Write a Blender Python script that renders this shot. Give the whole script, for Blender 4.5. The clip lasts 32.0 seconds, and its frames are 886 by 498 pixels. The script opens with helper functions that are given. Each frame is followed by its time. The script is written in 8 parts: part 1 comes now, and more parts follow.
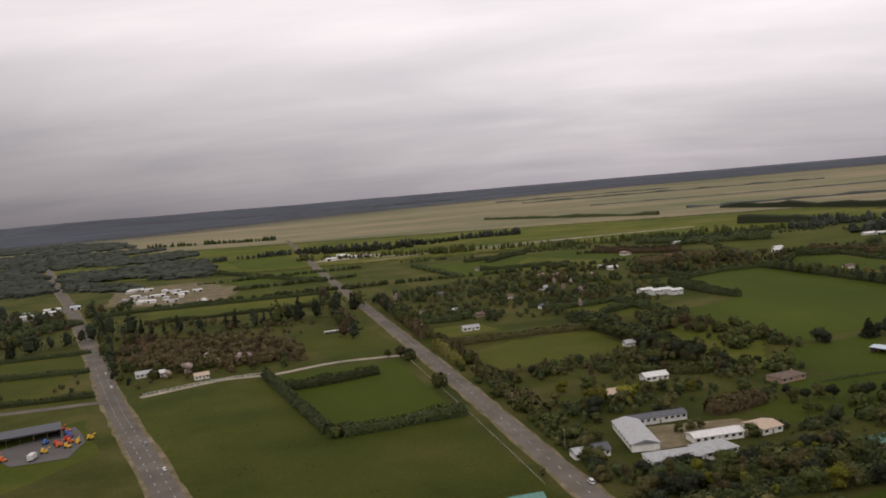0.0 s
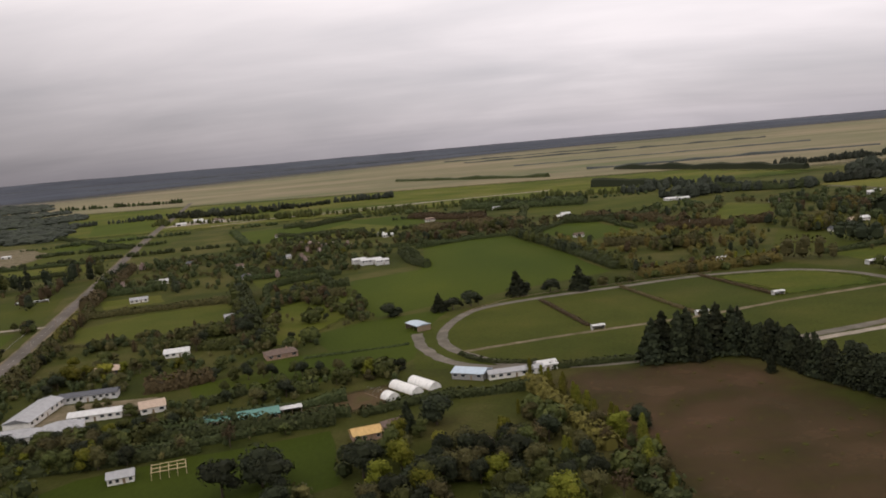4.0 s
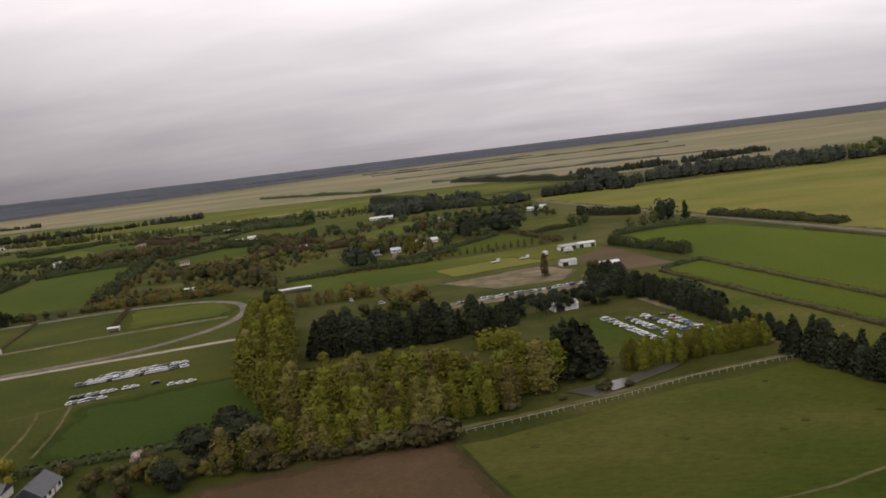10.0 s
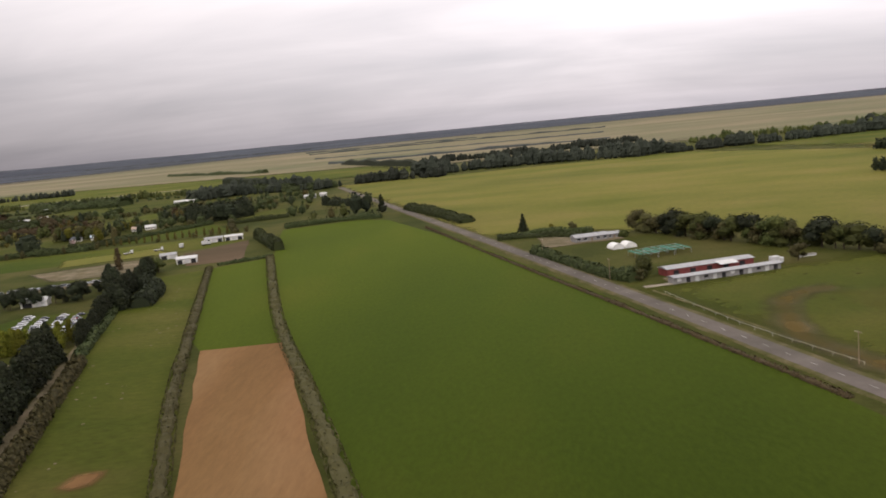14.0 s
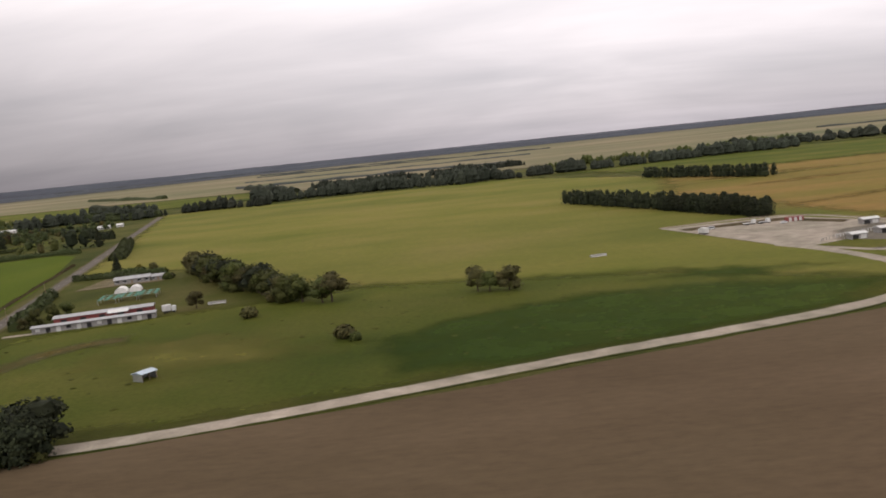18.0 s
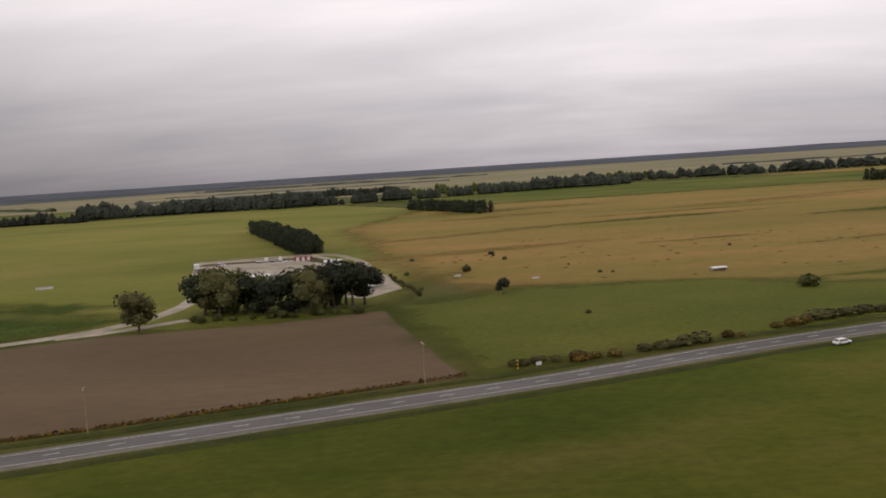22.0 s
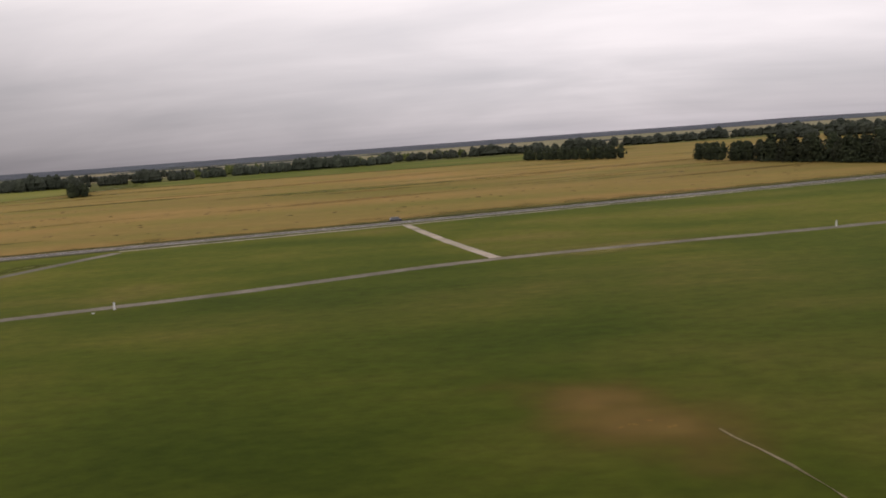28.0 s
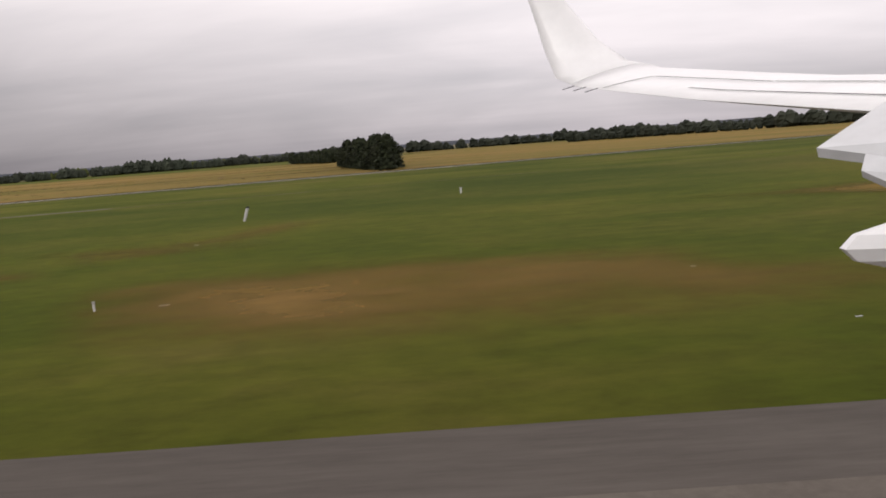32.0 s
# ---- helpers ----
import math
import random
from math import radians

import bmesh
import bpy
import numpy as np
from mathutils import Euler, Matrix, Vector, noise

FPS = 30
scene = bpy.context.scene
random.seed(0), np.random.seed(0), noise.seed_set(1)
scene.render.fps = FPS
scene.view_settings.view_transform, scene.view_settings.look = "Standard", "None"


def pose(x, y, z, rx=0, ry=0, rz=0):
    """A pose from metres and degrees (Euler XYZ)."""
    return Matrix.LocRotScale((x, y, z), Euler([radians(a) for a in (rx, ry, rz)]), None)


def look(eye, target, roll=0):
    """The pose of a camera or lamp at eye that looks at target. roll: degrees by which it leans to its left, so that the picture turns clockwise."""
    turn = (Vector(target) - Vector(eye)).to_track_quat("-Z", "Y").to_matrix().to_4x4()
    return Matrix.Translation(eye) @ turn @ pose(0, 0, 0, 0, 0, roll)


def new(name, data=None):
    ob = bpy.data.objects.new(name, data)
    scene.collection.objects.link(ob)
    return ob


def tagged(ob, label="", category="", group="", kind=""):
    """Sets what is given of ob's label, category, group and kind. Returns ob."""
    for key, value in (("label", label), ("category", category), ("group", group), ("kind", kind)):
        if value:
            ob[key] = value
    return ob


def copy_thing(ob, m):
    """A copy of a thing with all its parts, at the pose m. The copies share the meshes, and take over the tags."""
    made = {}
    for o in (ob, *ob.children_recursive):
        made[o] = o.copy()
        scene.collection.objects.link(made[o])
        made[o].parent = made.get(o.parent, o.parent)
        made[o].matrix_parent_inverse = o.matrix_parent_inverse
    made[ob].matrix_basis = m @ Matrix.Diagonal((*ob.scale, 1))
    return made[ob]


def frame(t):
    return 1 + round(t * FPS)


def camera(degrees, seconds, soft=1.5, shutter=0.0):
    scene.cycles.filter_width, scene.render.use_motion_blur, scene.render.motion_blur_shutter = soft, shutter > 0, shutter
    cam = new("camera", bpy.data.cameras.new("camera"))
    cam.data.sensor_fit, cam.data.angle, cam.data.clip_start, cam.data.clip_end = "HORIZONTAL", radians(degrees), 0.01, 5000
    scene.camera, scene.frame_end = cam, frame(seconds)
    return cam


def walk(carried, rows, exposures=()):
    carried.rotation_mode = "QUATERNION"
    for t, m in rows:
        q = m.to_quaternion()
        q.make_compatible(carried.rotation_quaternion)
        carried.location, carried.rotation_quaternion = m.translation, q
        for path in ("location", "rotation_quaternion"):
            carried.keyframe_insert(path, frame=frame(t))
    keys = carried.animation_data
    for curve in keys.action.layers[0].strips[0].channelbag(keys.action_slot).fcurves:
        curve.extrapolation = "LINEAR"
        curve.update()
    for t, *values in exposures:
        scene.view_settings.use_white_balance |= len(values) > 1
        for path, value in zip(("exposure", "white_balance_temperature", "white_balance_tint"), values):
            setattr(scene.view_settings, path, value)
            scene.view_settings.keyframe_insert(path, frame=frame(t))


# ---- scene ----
cam = camera(55.74, 32.0, soft=1.8)
PATH = [
    (0.0, -0.00, -0.00, 120.24, 1.725, -4.426, 4.846),
    (0.5, 34.54, 0.03, 118.84, 1.828, -4.856, 4.590),
    (1.0, 69.06, 0.07, 117.44, 1.822, -5.499, 4.402),
    (1.5, 103.57, 0.12, 116.08, 1.896, -6.001, 4.482),
    (2.0, 138.05, 0.18, 114.75, 1.837, -5.590, 4.669),
    (2.5, 172.54, 0.26, 113.47, 1.872, -6.123, 4.870),
    (3.0, 207.05, 0.35, 112.25, 1.689, -6.804, 4.798),
    (3.5, 241.57, 0.45, 111.06, 1.709, -7.383, 4.994),
    (4.0, 276.07, 0.55, 109.88, 1.798, -7.324, 5.065),
    (4.5, 310.55, 0.64, 108.68, 1.924, -6.860, 5.077),
    (5.0, 344.98, 0.70, 107.45, 2.052, -6.227, 5.092),
    (5.5, 379.38, 0.73, 106.15, 2.151, -5.659, 5.175),
    (6.0, 413.72, 0.71, 104.77, 2.186, -5.389, 5.390),
    (6.5, 448.01, 0.61, 103.28, 2.104, -5.940, 5.806),
    (7.0, 482.22, 0.41, 101.66, 1.809, -6.082, 5.927),
    (7.5, 516.31, 0.10, 99.89, 1.674, -6.501, 6.023),
    (8.0, 550.32, -0.31, 97.93, 1.662, -6.707, 6.279),
    (8.5, 584.30, -0.84, 95.81, 1.638, -6.689, 6.384),
    (9.0, 618.34, -1.43, 93.54, 1.513, -6.012, 6.259),
    (9.5, 652.46, -2.06, 91.16, 1.464, -6.449, 6.521),
    (10.0, 686.72, -2.67, 88.73, 1.474, -6.818, 6.748),
    (10.5, 721.11, -3.21, 86.31, 1.329, -7.507, 6.648),
    (11.0, 755.57, -3.66, 83.96, 1.193, -7.894, 6.384),
    (11.5, 789.99, -4.01, 81.73, 1.206, -8.426, 6.182),
    (12.0, 824.27, -4.28, 79.68, 1.517, -10.593, 6.662),
    (12.5, 858.41, -4.47, 77.80, 1.017, -10.002, 5.831),
    (13.0, 892.43, -4.59, 76.08, 1.148, -9.803, 5.578),
    (13.5, 926.38, -4.66, 74.52, 1.119, -8.557, 5.484),
    (14.0, 960.36, -4.69, 73.07, 1.268, -8.324, 5.424),
    (14.5, 994.37, -4.66, 71.67, 1.398, -7.936, 5.246),
    (15.0, 1028.36, -4.61, 70.29, 1.496, -7.599, 5.269),
    (15.5, 1062.32, -4.55, 68.91, 1.571, -7.336, 5.410),
    (16.0, 1096.23, -4.49, 67.49, 1.634, -7.166, 5.589),
    (16.5, 1130.06, -4.44, 66.02, 1.696, -7.112, 5.723),
    (17.0, 1163.80, -4.40, 64.47, 1.766, -7.194, 5.731),
    (17.5, 1197.48, -4.38, 62.84, 1.642, -6.667, 5.864),
    (18.0, 1231.10, -4.41, 61.15, 1.576, -7.028, 5.840),
    (18.5, 1264.72, -4.48, 59.42, 1.642, -8.083, 6.230),
    (19.0, 1298.36, -4.59, 57.67, 1.558, -8.795, 6.349),
    (19.5, 1332.08, -4.69, 55.93, 1.477, -8.766, 6.616),
    (20.0, 1365.86, -4.77, 54.20, 1.384, -8.572, 6.189),
    (20.5, 1399.69, -4.80, 52.46, 1.369, -8.475, 5.488),
    (21.0, 1433.56, -4.78, 50.72, 1.602, -6.438, 4.733),
    (21.5, 1467.44, -4.70, 48.99, 1.599, -4.814, 3.690),
    (22.0, 1501.34, -4.58, 47.29, 1.363, -5.554, 3.727),
    (22.5, 1535.26, -4.43, 45.61, 1.638, -5.835, 3.733),
    (23.0, 1569.25, -4.30, 43.96, 1.641, -5.801, 3.896),
    (23.5, 1603.25, -4.18, 42.31, 1.748, -6.357, 4.157),
    (24.0, 1637.26, -4.08, 40.63, 1.713, -6.415, 4.427),
    (24.5, 1671.17, -3.99, 38.92, 1.816, -6.394, 4.229),
    (25.0, 1704.97, -3.93, 37.18, 1.788, -6.805, 4.182),
    (25.5, 1738.68, -3.85, 35.43, 1.762, -6.601, 4.111),
    (26.0, 1772.29, -3.75, 33.66, 1.755, -6.608, 4.038),
    (26.5, 1805.80, -3.60, 31.88, 1.745, -6.745, 3.984),
    (27.0, 1839.22, -3.42, 30.08, 1.711, -6.931, 3.972),
    (27.5, 1872.52, -3.20, 28.27, 1.633, -7.083, 4.026),
    (28.0, 1905.73, -2.93, 26.42, 1.489, -7.120, 4.168),
    (28.5, 1938.83, -2.62, 24.50, 1.434, -6.373, 4.233),
    (29.0, 1971.93, -2.29, 22.48, 1.294, -6.253, 4.030),
    (29.5, 2005.01, -1.93, 20.30, 1.111, -6.262, 3.820),
    (30.0, 2038.05, -1.56, 18.02, 1.030, -6.627, 3.975),
    (30.5, 2071.06, -1.19, 15.70, 0.989, -7.076, 4.035),
    (31.0, 2104.07, -0.80, 13.42, 0.851, -5.996, 3.837),
    (31.5, 2137.07, -0.40, 11.62, 0.735, -6.848, 4.027),
    (32.0, 2170.09, -0.00, 10.40, 0.675, -7.140, 4.310),
]
SCALE = 0.57  # the plan below is drawn in larger units; all of it is brought to this scale at the end
# the clip's camera darkens and brightens its picture a little on the way
EXPOSURES = [(0.0, -0.20), (2.0, -0.10), (6.0, -0.07), (10.0, -0.05), (12.0, 0.15), (13.0, 0.20), (14.0, 0.20), (17.0, 0.06), (19.0, 0.05), (20.5, 0.03), (22.0, -0.20), (23.5, -0.12), (25.0, -0.05), (32.0, -0.06)]
walk(cam, [(t, pose(x * SCALE, y * SCALE, z * SCALE, 90 + pitch, roll, yaw)) for t, x, y, z, yaw, pitch, roll in PATH],
     exposures=EXPOSURES)

# ---- world: overcast sky with long cloud streaks ----
SUN_ELEV, SUN_ROT = radians(38), radians(-150)
world = bpy.data.worlds.new("overcast_sky")
scene.world = world
world.use_nodes = True
wn, wl = world.node_tree.nodes, world.node_tree.links
wn.clear()


def wnode(kind, **vals):
    n = wn.new(kind)
    for k, v in vals.items():
        n.inputs[k].default_value = v
    return n


w_out = wn.new("ShaderNodeOutputWorld")
w_bg = wn.new("ShaderNodeBackground")
w_sky = wn.new("ShaderNodeTexSky")
w_sky.sky_type, w_sky.sun_disc = "NISHITA", False
w_sky.sun_elevation, w_sky.sun_rotation = SUN_ELEV, SUN_ROT
w_coord = wn.new("ShaderNodeTexCoord")
w_sep = wn.new("ShaderNodeSeparateXYZ")
wl.new(w_coord.outputs["Generated"], w_sep.inputs[0])
w_zz = wn.new("ShaderNodeMath"); w_zz.operation = "MAXIMUM"; w_zz.inputs[1].default_value = 0.0
wl.new(w_sep.outputs["Z"], w_zz.inputs[0])
def sky_plane(lift, turn, stretch):
    """The sky's directions laid out on a flat cloud deck; a higher lift keeps the deck softer towards the horizon."""
    den = wn.new("ShaderNodeMath"); den.operation = "ADD"; den.inputs[1].default_value = lift
    wl.new(w_zz.outputs[0], den.inputs[0])
    com = wn.new("ShaderNodeCombineXYZ")
    for k, axis in enumerate(("X", "Y")):
        d = wn.new("ShaderNodeMath"); d.operation = "DIVIDE"
        wl.new(w_sep.outputs[axis], d.inputs[0]); wl.new(den.outputs[0], d.inputs[1])
        wl.new(d.outputs[0], com.inputs[k])
    mp = wn.new("ShaderNodeMapping")
    mp.inputs["Rotation"].default_value = (0, 0, radians(turn))
    mp.inputs["Scale"].default_value = (stretch, 1.0, 1.0)
    wl.new(com.outputs[0], mp.inputs[0])
    return mp


def wrange(source, lo, hi, to_lo, to_hi):
    r = wn.new("ShaderNodeMapRange")
    for k, v in (("From Min", lo), ("From Max", hi), ("To Min", to_lo), ("To Max", to_hi)):
        r.inputs[k].default_value = v
    wl.new(source, r.inputs["Value"])
    return r


def wmix(kind, fac, a, b):
    m = wn.new("ShaderNodeMixRGB"); m.blend_type = kind
    if isinstance(fac, float):
        m.inputs[0].default_value = fac
    else:
        wl.new(fac, m.inputs[0])
    wl.new(a, m.inputs[1])
    wl.new(b, m.inputs[2])
    return m


# broad soft masses of cloud, and finer streaks along the deck
w_n1 = wnode("ShaderNodeTexNoise", Scale=1.15, Detail=5.0, Roughness=0.5, Distortion=0.5)
wl.new(sky_plane(0.22, -14, 0.7).outputs[0], w_n1.inputs["Vector"])
w_n2 = wnode("ShaderNodeTexNoise", Scale=1.3, Detail=5.0, Roughness=0.55, Distortion=0.3)
wl.new(sky_plane(0.12, -12, 0.34).outputs[0], w_n2.inputs["Vector"])
w_add = wmix("MIX", 0.36, w_n1.outputs[0], w_n2.outputs[0])
w_ramp = wn.new("ShaderNodeValToRGB")
w_ramp.color_ramp.elements[0].position, w_ramp.color_ramp.elements[0].color = 0.30, (0.84, 0.805, 0.825, 1)
w_ramp.color_ramp.elements[1].position, w_ramp.color_ramp.elements[1].color = 0.70, (1.30, 1.215, 1.215, 1)
mid = w_ramp.color_ramp.elements.new(0.48); mid.color = (1.03, 0.972, 0.982, 1)
wl.new(w_add.outputs[0], w_ramp.inputs[0])
# the cloud deck is greyer low down over the plain
w_alt = wrange(w_sep.outputs["Z"], -0.02, 0.20, 0.0, 1.0)
w_low = wn.new("ShaderNodeValToRGB")
w_low.color_ramp.elements[0].position, w_low.color_ramp.elements[0].color = 0.0, (0.47, 0.455, 0.495, 1)
w_low.color_ramp.elements[1].position, w_low.color_ramp.elements[1].color = 1.0, (1.18, 1.15, 1.15, 1)
wl.new(w_alt.outputs[0], w_low.inputs[0])
w_mul = wmix("MULTIPLY", 1.0, w_ramp.outputs[0], w_low.outputs[0])
w_sc = wn.new("ShaderNodeMixRGB"); w_sc.blend_type = "MULTIPLY"; w_sc.inputs[0].default_value = 1.0
w_sc.inputs[2].default_value = (0.10, 0.10, 0.10, 1)
wl.new(w_sky.outputs[0], w_sc.inputs[1])
w_mix = wmix("MIX", 0.93, w_sc.outputs[0], w_mul.outputs[0])
# the deck is thinner, and so lighter, towards the way of flight, most of all low down
w_side = wmix("MIX", w_alt.outputs[0], wrange(w_sep.outputs["X"], -0.5, 0.06, 0.42, 0.98).outputs[0], wrange(w_sep.outputs["X"], -0.5, 0.25, 0.84, 1.0).outputs[0])
w_fin = wmix("MULTIPLY", 1.0, w_mix.outputs[0], w_side.outputs[0])
wl.new(w_fin.outputs[0], w_bg.inputs[0])
w_bg.inputs[1].default_value = 1.0
wl.new(w_bg.outputs[0], w_out.inputs[0])

sun = new("sun", bpy.data.lights.new("sun", "SUN"))
sun.data.energy, sun.data.angle, sun.data.color = 0.9, radians(25), (1.0, 0.97, 0.93)
sun.matrix_world = look((0, 0, 600), (260, 420, 0))

# ---- materials ----


def nodes_of(name):
    m = bpy.data.materials.new(name)
    m.use_nodes = True
    nt = m.node_tree
    return m, nt.nodes, nt.links, nt.nodes["Principled BSDF"]


def ramp(nodes, stops):
    r = nodes.new("ShaderNodeValToRGB")
    el = r.color_ramp.elements
    el[0].position, el[0].color = stops[0][0], (*stops[0][1], 1)
    el[1].position, el[1].color = stops[-1][0], (*stops[-1][1], 1)
    for p, c in stops[1:-1]:
        e = el.new(p)
        e.color = (*c, 1)
    return r


def surface(name, stops, big=0.02, fine=0.6, rough=0.9, bump=0.12, stretch=(1, 1, 1), turn=0.0, vary=0.27, metal=0.0, bump_dist=0.1, spec=0.04, cloud=0.17, blades=0.0):
    """Ground-like material: broad patches through a ramp, fine grain on top, both in metres; blades: the glow of grass seen along its blades."""
    m, n, l, b = nodes_of(name)
    co = n.new("ShaderNodeTexCoord")
    mp = n.new("ShaderNodeMapping")
    mp.inputs["Scale"].default_value, mp.inputs["Rotation"].default_value = stretch, (0, 0, radians(turn))
    l.new(co.outputs["Object"], mp.inputs[0])
    n1 = n.new("ShaderNodeTexNoise")
    n1.inputs["Scale"].default_value, n1.inputs["Detail"].default_value, n1.inputs["Roughness"].default_value = big, 6, 0.6
    n2 = n.new("ShaderNodeTexNoise")
    n2.inputs["Scale"].default_value, n2.inputs["Detail"].default_value, n2.inputs["Roughness"].default_value = fine, 5, 0.7
    l.new(mp.outputs[0], n1.inputs["Vector"]); l.new(mp.outputs[0], n2.inputs["Vector"])
    r = ramp(n, stops)
    l.new(n1.outputs[0], r.inputs[0])
    g = n.new("ShaderNodeMapRange")
    g.inputs["From Min"].default_value, g.inputs["From Max"].default_value = 0.25, 0.75
    g.inputs["To Min"].default_value, g.inputs["To Max"].default_value = 1 - vary, 1 + vary
    l.new(n2.outputs[0], g.inputs["Value"])
    mx = n.new("ShaderNodeMixRGB"); mx.blend_type = "MULTIPLY"; mx.inputs[0].default_value = 1
    l.new(r.outputs[0], mx.inputs[1]); l.new(g.outputs[0], mx.inputs[2])
    last = mx
    if cloud:
        # slow drift of tone and hue over the whole surface
        n3 = n.new("ShaderNodeTexNoise")
        n3.inputs["Scale"].default_value, n3.inputs["Detail"].default_value, n3.inputs["Roughness"].default_value = big * 0.33, 3, 0.5
        n3.inputs["Distortion"].default_value = 0.6
        l.new(mp.outputs[0], n3.inputs["Vector"])
        hs = n.new("ShaderNodeHueSaturation")
        for sock, lo, hi in (("Value", 1 - cloud, 1 + cloud), ("Hue", 0.5 - cloud * 0.05, 0.5 + cloud * 0.05)):
            r3 = n.new("ShaderNodeMapRange")
            r3.inputs["From Min"].default_value, r3.inputs["From Max"].default_value = (0.3, 0.7) if sock == "Value" else (0.65, 0.35)
            r3.inputs["To Min"].default_value, r3.inputs["To Max"].default_value = lo, hi
            l.new(n3.outputs[0], r3.inputs["Value"]); l.new(r3.outputs[0], hs.inputs[sock])
        l.new(mx.outputs[0], hs.inputs["Color"])
        last = hs
    l.new(last.outputs[0], b.inputs["Base Color"])
    b.inputs["Roughness"].default_value, b.inputs["Metallic"].default_value = rough, metal
    b.inputs["Specular IOR Level"].default_value = spec
    if blades:
        b.inputs["Sheen Weight"].default_value, b.inputs["Sheen Roughness"].default_value = blades, 0.42
        lift = n.new("ShaderNodeMixRGB"); lift.blend_type = "MULTIPLY"; lift.inputs[0].default_value = 1
        lift.inputs[2].default_value = (9.0, 9.0, 9.0, 1)
        l.new(last.outputs[0], lift.inputs[1]); l.new(lift.outputs[0], b.inputs["Sheen Tint"])
    if bump:
        bp = n.new("ShaderNodeBump"); bp.inputs["Strength"].default_value, bp.inputs["Distance"].default_value = bump, bump_dist
        l.new(n2.outputs[0], bp.inputs["Height"]); l.new(bp.outputs[0], b.inputs["Normal"])
    return m


def leafy(name, dark, light, other=None, rough=0.75):
    """Foliage: every clump and every tree takes its own shade."""
    m, n, l, b = nodes_of(name)
    geo = n.new("ShaderNodeNewGeometry")
    oi = n.new("ShaderNodeObjectInfo")
    stops = [(0.0, dark), (0.75, light)] + ([(1.0, other)] if other else [(1.0, light)])
    r = ramp(n, stops)
    l.new(geo.outputs["Random Per Island"], r.inputs[0])
    hsv = n.new("ShaderNodeHueSaturation")
    mr = n.new("ShaderNodeMapRange"); mr.inputs["To Min"].default_value, mr.inputs["To Max"].default_value = 0.72, 1.3
    l.new(oi.outputs["Random"], mr.inputs["Value"]); l.new(mr.outputs[0], hsv.inputs["Value"])
    mh = n.new("ShaderNodeMapRange"); mh.inputs["To Min"].default_value, mh.inputs["To Max"].default_value = 0.485, 0.515
    l.new(oi.outputs["Random"], mh.inputs["Value"]); l.new(mh.outputs[0], hsv.inputs["Hue"])
    l.new(r.outputs[0], hsv.inputs["Color"])
    l.new(hsv.outputs[0], b.inputs["Base Color"])
    b.inputs["Roughness"].default_value = rough
    b.inputs["Specular IOR Level"].default_value = 0.08
    return m


def paint(name, col, rough=0.5, metal=0.0, grime=0.25, scale=0.8, bump=0.0, spec=0.4):
    """Painted or built surface with grime streaks and a little wear."""
    d = tuple(c * (1 - grime) for c in col)
    e = tuple(min(1, c * (1 + grime * 0.4)) for c in col)
    return surface(name, [(0.3, d), (0.55, col), (0.8, e)], big=scale, fine=scale * 9, rough=rough, bump=bump, vary=grime * 0.5, metal=metal, bump_dist=0.02, spec=spec, cloud=0.0)


def glassy(name, col=(0.03, 0.035, 0.04)):
    m, n, l, b = nodes_of(name)
    b.inputs["Base Color"].default_value = (*col, 1)
    b.inputs["Roughness"].default_value = 0.06
    b.inputs["Specular IOR Level"].default_value = 0.8
    return m


G = dict(big=0.018, fine=0.55)
M_GROUND = surface("pasture_grass", [(0.36, (0.0213, 0.0257, 0.0051)), (0.49, (0.0311, 0.0341, 0.0074)), (0.64, (0.0464, 0.0431, 0.0131))], **G, blades=0.21)
M_LUSH = surface("lush_grass", [(0.30, (0.0216, 0.0276, 0.0046)), (0.50, (0.0292, 0.0347, 0.0057)), (0.74, (0.0408, 0.0401, 0.0085))], **G, blades=0.21)
M_CROP = surface("green_crop", [(0.30, (0.0254, 0.0372, 0.0030)), (0.55, (0.0306, 0.0431, 0.0035)), (0.75, (0.0384, 0.0466, 0.0048))], big=0.012, fine=0.7, vary=0.18, stretch=(1, 0.4, 1), turn=-15, blades=0.25)
M_PADDOCK = surface("rich_green_paddock", [(0.30, (0.0227, 0.0317, 0.0036)), (0.55, (0.0274, 0.0367, 0.0041)), (0.75, (0.0343, 0.0397, 0.0057))], big=0.012, fine=0.7, vary=0.18, stretch=(1, 0.4, 1), turn=-15, blades=0.25)
M_MID = surface("mid_green_pasture", [(0.30, (0.0303, 0.0388, 0.0057)), (0.50, (0.0401, 0.0451, 0.0074)), (0.74, (0.0573, 0.0545, 0.0120))], **G, blades=0.21)

M_DRY = surface("dry_yellow_pasture", [(0.32, (0.0514, 0.0576, 0.0098)), (0.50, (0.0715, 0.0701, 0.0149)), (0.70, (0.0937, 0.0800, 0.0233))], big=0.010, fine=0.4, stretch=(0.6, 1, 1), turn=17, vary=0.2, blades=0.22)
M_TAN = surface("dry_tan_grassland", [(0.28, (0.066, 0.062, 0.012)), (0.42, (0.090, 0.070, 0.018)), (0.55, (0.110, 0.075, 0.023)), (0.66, (0.122, 0.080, 0.026)), (0.78, (0.142, 0.100, 0.038))], big=0.016, fine=0.35, stretch=(0.32, 1, 1), turn=17, vary=0.26, blades=0.20)
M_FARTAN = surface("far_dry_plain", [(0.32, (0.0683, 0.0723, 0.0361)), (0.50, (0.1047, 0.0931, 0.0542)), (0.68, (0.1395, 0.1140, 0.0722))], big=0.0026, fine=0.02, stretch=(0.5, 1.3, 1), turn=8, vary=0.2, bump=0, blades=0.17)
